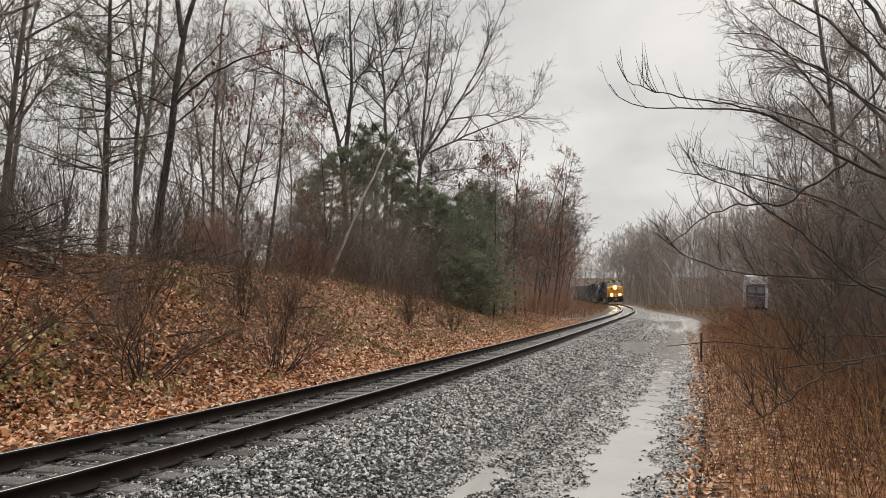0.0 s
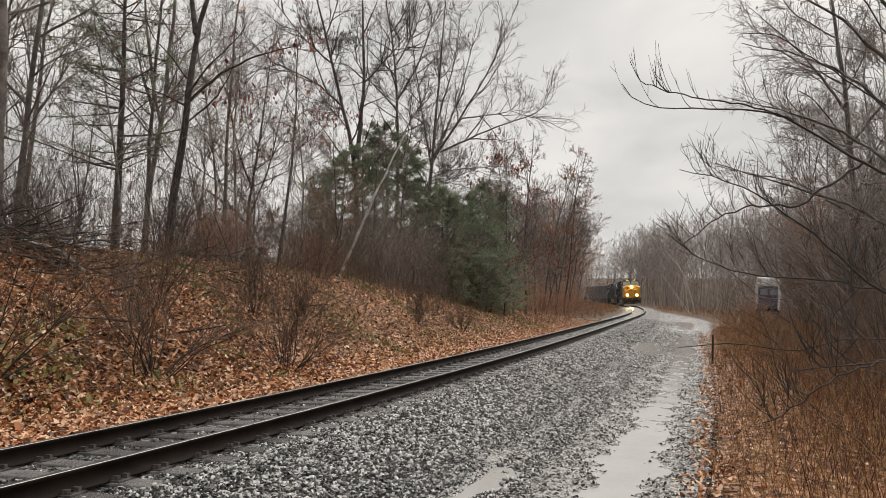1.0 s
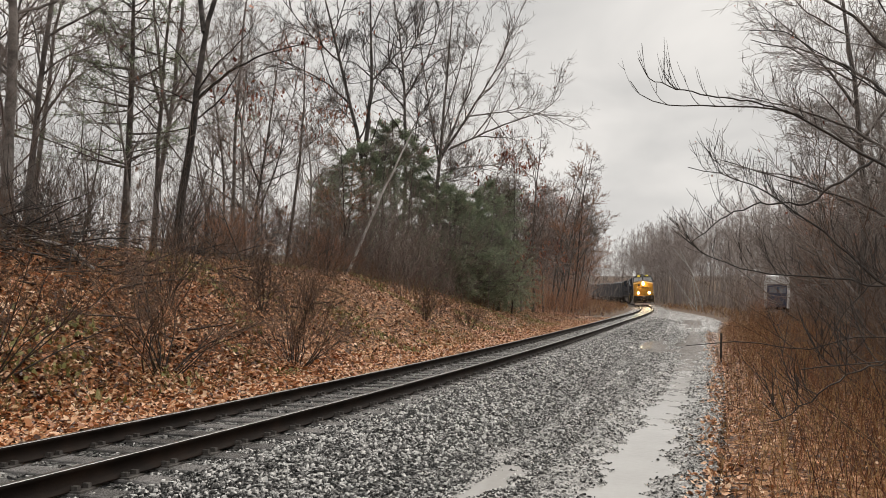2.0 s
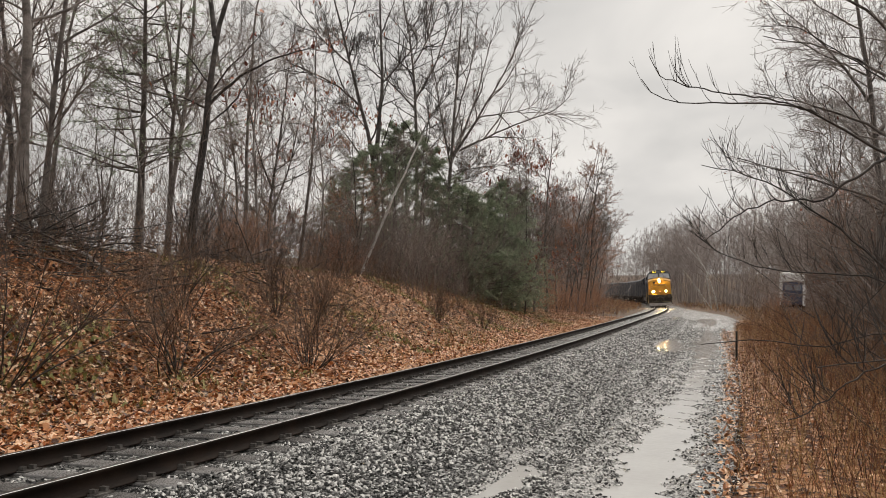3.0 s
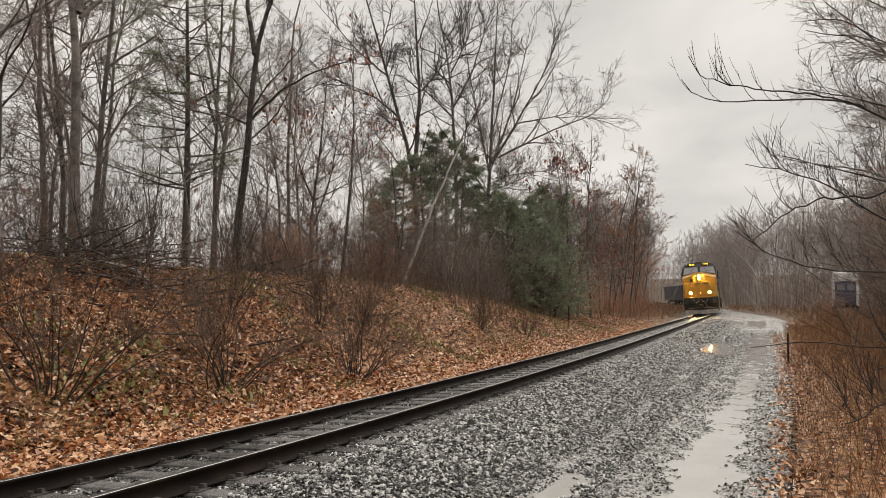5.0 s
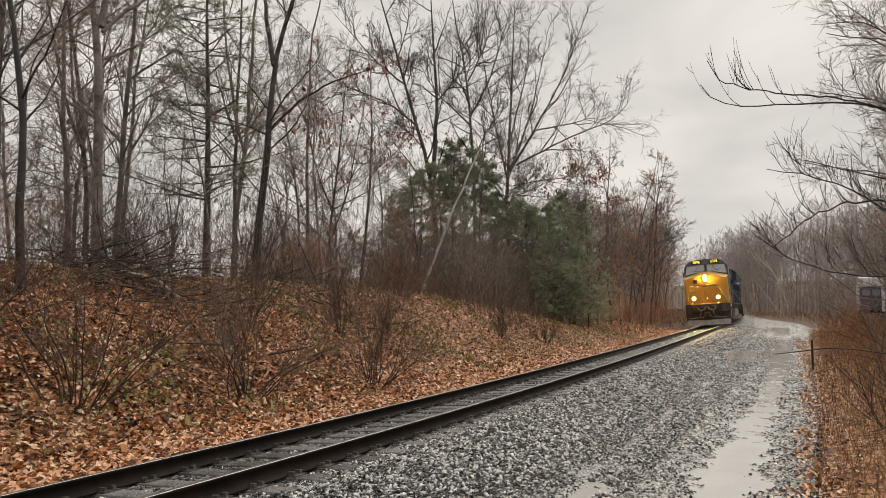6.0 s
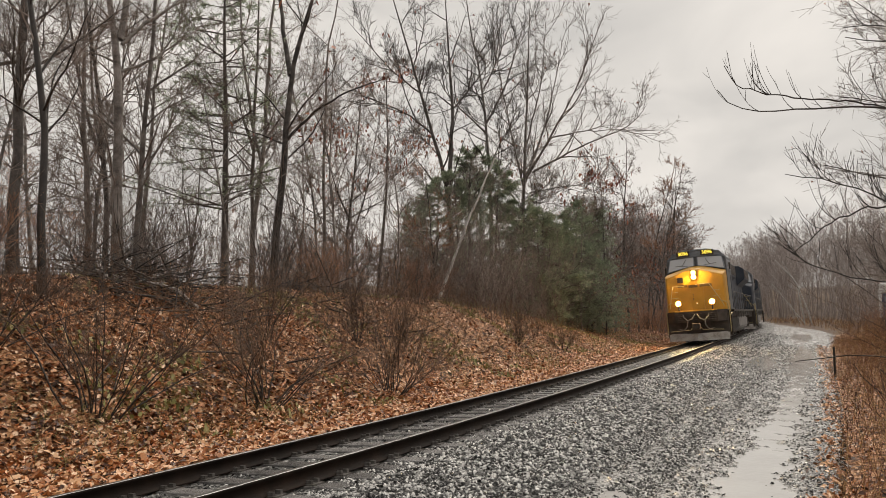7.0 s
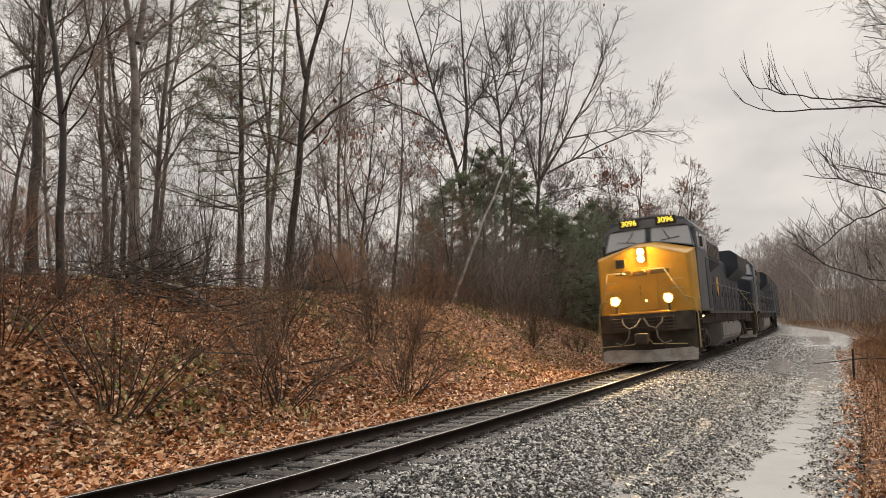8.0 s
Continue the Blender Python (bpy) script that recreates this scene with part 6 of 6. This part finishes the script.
    # Rings added round the lamps; on the leading engine they glow as the halo.
    for sx in (-1, 1):
        bm = bmesh.new()
        r = bmesh.ops.create_cone(bm, cap_ends=True, segments=24, radius1=0.12, radius2=0.15, depth=0.05, matrix=Matrix.Translation((sx * 0.83, 10.69, 2.05)) @ Matrix.Rotation(radians(-90), 4, "X"))
        part("lamp_ring", bm, M_GLOW if lead else M_BLACK, e, "glowing amber ring standing in for the lamp's halo" if lead else "")
    for z in (3.38, 3.60):
        bm = bmesh.new()
        drum(bm, (0, 10.2, z), (0, 1, 0), 0.112, 0.03, 24)
        part("lamp_ring", bm, M_GLOW if lead else M_BLACK, e, "glowing amber ring standing in for the lamp's halo" if lead else "")
    bm = bmesh.new()
    drum(bm, (-0.05, 10.22, 2.02), (0, 1, 0), 0.03, 0.03, 10)
    part("marker_lamp", bm, M_MARK if lead else M_DARKLAMP, e)
    bm = bmesh.new()
    drum(bm, (-1.56, 8.9, 1.42), (1, 0, 0), 0.035, 0.04, 10)
    part("marker_lamp", bm, M_MARK if lead else M_DARKLAMP, e)
    # cab
    bm = bmesh.new()
    prof = [(-1.53, 1.6), (-1.53, 4.46), (-1.26, 4.74), (-0.6, 4.88), (0.6, 4.88), (1.26, 4.74), (1.53, 4.46), (1.53, 1.6)]
    front = [8.70, 8.58, 8.54, 8.54, 8.54, 8.54, 8.58, 8.70]
    solid(bm, [[(x, 5.9, z) for x, z in prof], [(x, f - 0.0 if z < 3.9 else f, z) for (x, z), f in zip(prof, front)]])
    bmesh.ops.bevel(bm, geom=list(bm.edges), offset=0.035, segments=2, affect="EDGES", profile=0.6)
    part("cab", bm, M_CAB, e, "grey-blue driving cab")
    bm = bmesh.new()
    solid(bm, [[(k * w, y, z) for k, w, z in ((-1, 1.26, 4.75), (-1, 0.6, 4.90), (1, 0.6, 4.90), (1, 1.26, 4.75), (1, 1.26, 4.78), (1, 0.6, 4.95), (-1, 0.6, 4.95), (-1, 1.26, 4.78))] for y in (5.85, 8.68)])
    part("cab_roof", bm, M_ROOF, e, "grey-blue cab roof panel")
    bm = bmesh.new()
    solid(bm, [[(-1.5, y, 4.40), (-1.5, y, 4.46), (-1.24, y, 4.735), (-0.6, y, 4.87), (0.6, y, 4.87), (1.24, y, 4.735), (1.5, y, 4.46), (1.5, y, 4.40), (1.2, y, 4.56), (-1.2, y, 4.56)] for y in (8.5, 8.63)])
    part("cab_visor", bm, M_ROOF, e, "grey-blue panel above the windscreens")
    for sx in (-1, 1):
        bm = bmesh.new()
        o = [(sx * 0.07, 4.06), (sx * 0.07, 4.60), (sx * 1.36, 4.52), (sx * 1.48, 3.77), (sx * 0.8, 3.93)]
        a = [bm.verts.new((x, 8.93 - 0.42 * (z - 3.7), z)) for x, z in o]
        b = [bm.verts.new((x, 8.60, z)) for x, z in o]
        bm.faces.new(a)
        for i in range(5):
            bm.faces.new((a[i], b[i], b[(i + 1) % 5], a[(i + 1) % 5]))
        bmesh.ops.recalc_face_normals(bm, faces=bm.faces)
        win = part("windscreen", bm, M_ROOF, e, "grey windscreen frame")
        bm = bmesh.new()
        cx, cz = sum(x for x, _ in o) / 5, sum(z for _, z in o) / 5
        a = [bm.verts.new((cx + (x - cx) * 0.93, 8.938 - 0.42 * (cz + (z - cz) * 0.88 - 3.7), cz + (z - cz) * 0.88)) for x, z in o]
        b = [bm.verts.new((cx + (x - cx) * 0.93, 8.925 - 0.42 * (cz + (z - cz) * 0.88 - 3.7), cz + (z - cz) * 0.88)) for x, z in o]
        bm.faces.new(a)
        bm.faces.new(b[::-1])
        for i in range(5):
            bm.faces.new((a[i], b[i], b[(i + 1) % 5], a[(i + 1) % 5]))
        bmesh.ops.recalc_face_normals(bm, faces=bm.faces)
        part("pane", bm, M_GLASS, win)
        bm = bmesh.new()
        rod(bm, [(sx * 0.5, 8.68, 4.44), (sx * 0.62, 8.74, 4.24), (sx * 0.72, 8.80, 4.1)], 0.013, 6)
        rod(bm, [(sx * 0.42, 8.81, 4.06), (sx * 1.05, 8.78, 4.14)], 0.012, 6)
        part("wiper", bm, M_BLACK, win)
        bm = bmesh.new()
        box(bm, sx * 0.62 - 0.34, sx * 0.62 + 0.34, 8.50, 8.72, 4.62, 4.89, 0.015)
        board = part("number_board", bm, M_BLACK, e)
        if lead:
            number_digits(board, sx * 0.62, 8.727, 4.755, 0)
        for k, (y0, y1) in enumerate(((8.15, 8.55), (7.25, 7.95), (6.95, 7.2), (6.35, 6.85))):
            bm = bmesh.new()
            box(bm, sx * 1.535 - 0.02, sx * 1.535 + 0.02, y0, y1, 3.70, 4.30, 0.012)
            w = part("side_window", bm, M_ROOF, e)
            bm = bmesh.new()
            box(bm, sx * 1.545 - 0.02, sx * 1.545 + 0.02, y0 + 0.05, y1 - 0.05, 3.75, 4.25, 0.008)
            part("pane", bm, M_GLASS, w)
        bm = bmesh.new()
        box(bm, sx * 1.535 - 0.015, sx * 1.535 + 0.015, 6.2, 6.9, 1.68, 3.5, 0.01)
        part("cab_door", bm, M_BLUE, e)
        bm = bmesh.new()
        box(bm, sx * 1.66 - 0.04, sx * 1.66 + 0.04, 8.2, 8.4, 3.75, 4.1, 0.02)
        rod(bm, [(sx * 1.53, 8.3, 4.08), (sx * 1.66, 8.3, 4.08)], 0.012, 6)
        part("mirror", bm, M_BLACK, e)
    bm = bmesh.new()
    for k, x in enumerate((-0.16, 0.0, 0.16)):
        bmesh.ops.create_cone(bm, cap_ends=True, segments=12, radius1=0.09, radius2=0.025, depth=0.45, matrix=Matrix.Translation((x, 6.6 + 0.05 * k, 5.0)) @ Matrix.Rotation(radians(90), 4, "X"))
    box(bm, -0.22, 0.22, 6.5, 6.62, 4.88, 4.97)
    part("horn", bm, M_BLACK, e)
    bm = bmesh.new()
    drum(bm, (0, 7.6, 4.93), (0, 0, 1), 0.22, 0.1, 20)
    part("antenna_dome", bm, M_ROOF, e)
    bm = bmesh.new()
    rod(bm, [(-1.3, 10.9, 0.62), (-0.3, 10.95, 0.66), (-0.12, 10.98, 0.9), (0.12, 10.98, 0.9), (0.3, 10.95, 0.66), (1.3, 10.9, 0.62)], 0.016, 6)
    part("uncoupling_lever", bm, M_HANDRAIL, e)
    for x in (-1.05, 1.05):
        for z in (2.35, 2.65):
            bm = bmesh.new()
            rod(bm, [(x - 0.17, 10.16, z), (x - 0.17, 10.24, z), (x + 0.17, 10.24, z), (x + 0.17, 10.16, z)], 0.012, 6)
            part("grab_iron", bm, M_HANDRAIL, e)
    # hood, dynamic brake boxes, exhaust and radiator wings
    bm = bmesh.new()
    prof = [(-0.95, 1.6), (-0.95, 3.95), (-0.7, 4.2), (0.7, 4.2), (0.95, 3.95), (0.95, 1.6)]
    solid(bm, [[(x, -10.0, z) for x, z in prof], [(x, 5.95, z) for x, z in prof]])
    bmesh.ops.bevel(bm, geom=list(bm.edges), offset=0.03, segments=1, affect="EDGES")
    hood = part("long_hood", bm, M_BLUE, e, "long dark blue engine hood")
    bm = bmesh.new()
    prof = [(-1.45, 3.55), (-1.45, 4.25), (-1.15, 4.5), (1.15, 4.5), (1.45, 4.25), (1.45, 3.55), (0.98, 3.2), (-0.98, 3.2)]
    solid(bm, [[(x, 1.8, z) for x, z in prof], [(x, 5.4, z) for x, z in prof]])
    part("brake_grid_box", bm, M_BLUE, e)
    bm = bmesh.new()
    prof = [(-1.5, 3.75), (-1.5, 4.45), (-1.2, 4.68), (1.2, 4.68), (1.5, 4.45), (1.5, 3.75), (0.98, 3.3), (-0.98, 3.3)]
    solid(bm, [[(x, -9.9, z) for x, z in prof], [(x, -5.2, z) for x, z in prof]])
    part("radiator_wing", bm, M_BLUE, e)
    bm = bmesh.new()
    box(bm, -0.45, 0.45, -1.6, -0.2, 4.18, 4.62, 0.04)
    part("exhaust_stack", bm, M_BLACK, e)
    for sx in (-1, 1):
        for k in range(9):
            y0 = -9.7 + k * 1.72
            bm = bmesh.new()
            box(bm, sx * 0.955 - 0.015, sx * 0.955 + 0.015, y0, y0 + 1.55, 1.75, 3.1, 0.01)
            part("hood_door", bm, M_BLUE, hood)
            bm = bmesh.new()
            box(bm, sx * 0.985 - 0.02, sx * 0.985 + 0.02, y0 + 0.7, y0 + 0.78, 2.3, 2.5)
            part("hood_latch", bm, M_BLACK, hood)
        if lead:
            bm = bmesh.new()
            drum(bm, (sx * 0.985, -0.6, 2.75), (1, 0, 0), 0.42, 0.02, 28)
            part("side_emblem", bm, M_YELLOW, e, "round yellow side emblem")
        bm = bmesh.new()
        for k in range(8):
            box(bm, sx * 1.455 - 0.02, sx * 1.455 + 0.02, 2.0 + k * 0.42, 2.34 + k * 0.42, 3.65, 4.2, 0.01)
        part("grille", bm, M_BLACK, e)
        bm = bmesh.new()
        for k in range(10):
            box(bm, sx * 1.505 - 0.02, sx * 1.505 + 0.02, -9.7 + k * 0.44, -9.34 + k * 0.44, 3.85, 4.4, 0.01)
        part("grille", bm, M_BLACK, e)
        # walkway rails
        for k in range(9):
            y = -10.3 + k * 1.95
            bm = bmesh.new()
            rod(bm, [(sx * 1.5, y, 1.1), (sx * 1.5, y, 2.62)], 0.02, 6)
            part("stanchion", bm, M_HOSE, e)
        bm = bmesh.new()
        rod(bm, [(sx * 1.5, -10.3, 2.62), (sx * 1.5, 5.3, 2.62), (sx * 1.5, 5.75, 2.5)], 0.02, 6)
        part("handrail", bm, M_HOSE, e)
        bm = bmesh.new()
        rod(bm, [(sx * 1.56, 10.05, 0.45), (sx * 1.57, 10.05, 1.5), (sx * 1.48, 10.1, 2.0), (sx * 1.2, 10.32, 2.1)], 0.022, 7)
        rod(bm, [(sx * 1.56, 9.4, 0.45), (sx * 1.57, 9.4, 2.0), (sx * 1.53, 9.3, 2.1)], 0.022, 7)
        part("grab_rail", bm, M_HANDRAIL, e)
    bm = bmesh.new()
    rod(bm, [(-1.42, 10.0, 1.62), (-1.25, 10.45, 2.1), (-0.75, 10.62, 3.0), (-0.1, 10.66, 2.98), (-0.1, 10.2, 2.96)], 0.02, 7)
    part("nose_rail", bm, M_HANDRAIL, e)
    bm = bmesh.new()
    rod(bm, [(1.42, 10.0, 1.62), (1.25, 10.45, 2.1), (1.05, 10.62, 2.94), (0.55, 10.66, 2.94), (0.55, 10.2, 2.92)], 0.02, 7)
    part("nose_rail", bm, M_HANDRAIL, e)
    bm = bmesh.new()
    box(bm, -1.02, 1.02, 10.70, 10.80, 1.60, 1.66, 0.012)
    part("sill_stripe", bm, nose_mat, e)
    # fuel tank, air tanks, bogies
    bm = bmesh.new()
    prof = [(-1.48, 0.55), (-1.48, 1.16), (1.48, 1.16), (1.48, 0.55), (1.1, 0.24), (-1.1, 0.24)]
    solid(bm, [[(x, -3.6, z) for x, z in prof], [(x, 3.4, z) for x, z in prof]])
    bmesh.ops.bevel(bm, geom=list(bm.edges), offset=0.06, segments=2, affect="EDGES")
    part("fuel_tank", bm, M_TANK, e, "dusty grey fuel tank")
    sets = [wheelset(e, y) for y in AXLES]
    for c in (BOGIE, -BOGIE):
        for sx in (-1, 1):
            bm = bmesh.new()
            prism_x(bm, [(c - 2.75, 0.62), (c - 2.55, 0.92), (c - 1.4, 0.98), (c + 1.4, 0.98), (c + 2.55, 0.92), (c + 2.75, 0.62), (c + 1.4, 0.70), (c + 0.9, 0.45), (c - 0.9, 0.45), (c - 1.4, 0.70)], sx * 1.02 - 0.09, sx * 1.02 + 0.09)
            for k in (-2, 0, 2):
                box(bm, sx * 1.05 - 0.14, sx * 1.05 + 0.14, c + k - 0.2, c + k + 0.2, 0.36, 0.74, 0.03)
                drum(bm, (sx * 1.2, c + k, WHEEL_R), (1, 0, 0), 0.13, 0.05, 14)
            for k in (-1, 1):
                drum(bm, (sx * 1.12, c + k, 0.86), (0, 0, 1), 0.11, 0.42, 12)
            part("bogie_frame", bm, M_BLACK, e)
        bm = bmesh.new()
        box(bm, -0.9, 0.9, c - 0.5, c + 0.5, 0.55, 1.2, 0.03)
        part("bolster", bm, M_BLACK, e)
    return e, sets


LEAD, LEAD_SETS = locomotive(True)
SECOND, SECOND_SETS = locomotive(False)
# Dark blue-grey cars, lightened in the paint itself for the haze before them.
M_CARPAINT = material("haze_paled_blue_grey_car_paint", [(0.05, 0.056, 0.07), (0.09, 0.097, 0.115), (0.15, 0.155, 0.165)], scale=1.5, rough=0.6, bump=0.1, bump_scale=25, fine=0.6)
CAR_LEN, CAR_BOGIE = 16.6, 5.6
CAR_AXLES = [CAR_BOGIE + 0.89, CAR_BOGIE - 0.89, -CAR_BOGIE + 0.89, -CAR_BOGIE - 0.89]


def freight_car():
    """A ribbed high-sided car on two bogies."""
    c = empty("freight_car", "dark blue-grey ribbed freight car coupled behind the engines", "freight car", "cars of the train")
    bm = bmesh.new()
    prof = [(-1.5, 1.15), (-1.5, 4.35), (-1.2, 4.6), (1.2, 4.6), (1.5, 4.35), (1.5, 1.15)]
    solid(bm, [[(x, -7.9, z) for x, z in prof], [(x, 7.9, z) for x, z in prof]])
    bmesh.ops.bevel(bm, geom=list(bm.edges), offset=0.03, segments=1, affect="EDGES")
    body = part("body", bm, M_CARPAINT, c)
    for sx in (-1, 1):
        for k in range(12):
            y = -7.7 + k * 1.4
            bm = bmesh.new()
            box(bm, sx * 1.53 - 0.04, sx * 1.53 + 0.04, y - 0.06, y + 0.06, 1.2, 4.3, 0.01)
            part("rib", bm, M_TANK if k % 4 == 3 or k == 0 else M_CARPAINT, body)
        bm = bmesh.new()
        box(bm, sx * 1.53 - 0.05, sx * 1.53 + 0.05, -7.9, 7.9, 1.05, 1.25, 0.02)
        part("side_sill", bm, M_BLACK, c)
        bm = bmesh.new()
        for k in range(7):
            rod(bm, [(sx * 1.35, 7.93, 1.4 + 0.42 * k), (sx * 1.0, 7.93, 1.4 + 0.42 * k)], 0.015, 6)
        for x in (1.35, 1.0):
            rod(bm, [(sx * x, 7.93, 1.2), (sx * x, 7.93, 4.2)], 0.015, 6)
        part("ladder", bm, M_TANK, c, "pale grey end ladder")
    bm = bmesh.new()
    box(bm, -0.3, 0.3, -8.2, 8.2, 0.72, 1.15, 0.02)
    part("centre_sill", bm, M_BLACK, c)
    for e in (-1, 1):
        for sx in (-1, 1):
            bm = bmesh.new()
            m = e * CAR_BOGIE
            prism_x(bm, [(m - 1.2, 0.5), (m - 0.9, 0.72), (m + 0.9, 0.72), (m + 1.2, 0.5), (m + 0.4, 0.3), (m - 0.4, 0.3)], sx * 0.98 - 0.07, sx * 0.98 + 0.07)
            part("bogie_frame", bm, M_BLACK, c)
    return c, [wheelset(c, y) for y in CAR_AXLES]


CARS = [freight_car() for _ in range(5)]


def motions():
    """The train rolls in round the curve; each wheelset turns with the way gone."""
    times = [i * 0.25 for i in range(33)]
    for ob, back in ((LEAD, 0.0), (SECOND, ENGINE_LEN + 0.6)):
        walk(ob, [(t, on_track(front_at(t) + 10.25 + back)) for t in times])
    for k, (ob, _) in enumerate(CARS):
        back = 2 * ENGINE_LEN + 0.6 + CAR_LEN * (k + 0.5)
        walk(ob, [(t, on_track(front_at(t) + back - 0.5, CAR_BOGIE)) for t in times])
    for sets, axles in [(LEAD_SETS, AXLES), (SECOND_SETS, AXLES)] + [(w, CAR_AXLES) for _, w in CARS]:
        for w, y in zip(sets, axles):
            rows = []
            for k in range(241):
                turn = SPEED * k / 30 / WHEEL_R
                rows.append((k / 30, Matrix.Translation((0, y, WHEEL_R)) @ Matrix.Rotation(-turn, 4, "X")))
            walk(w, rows)


motions()
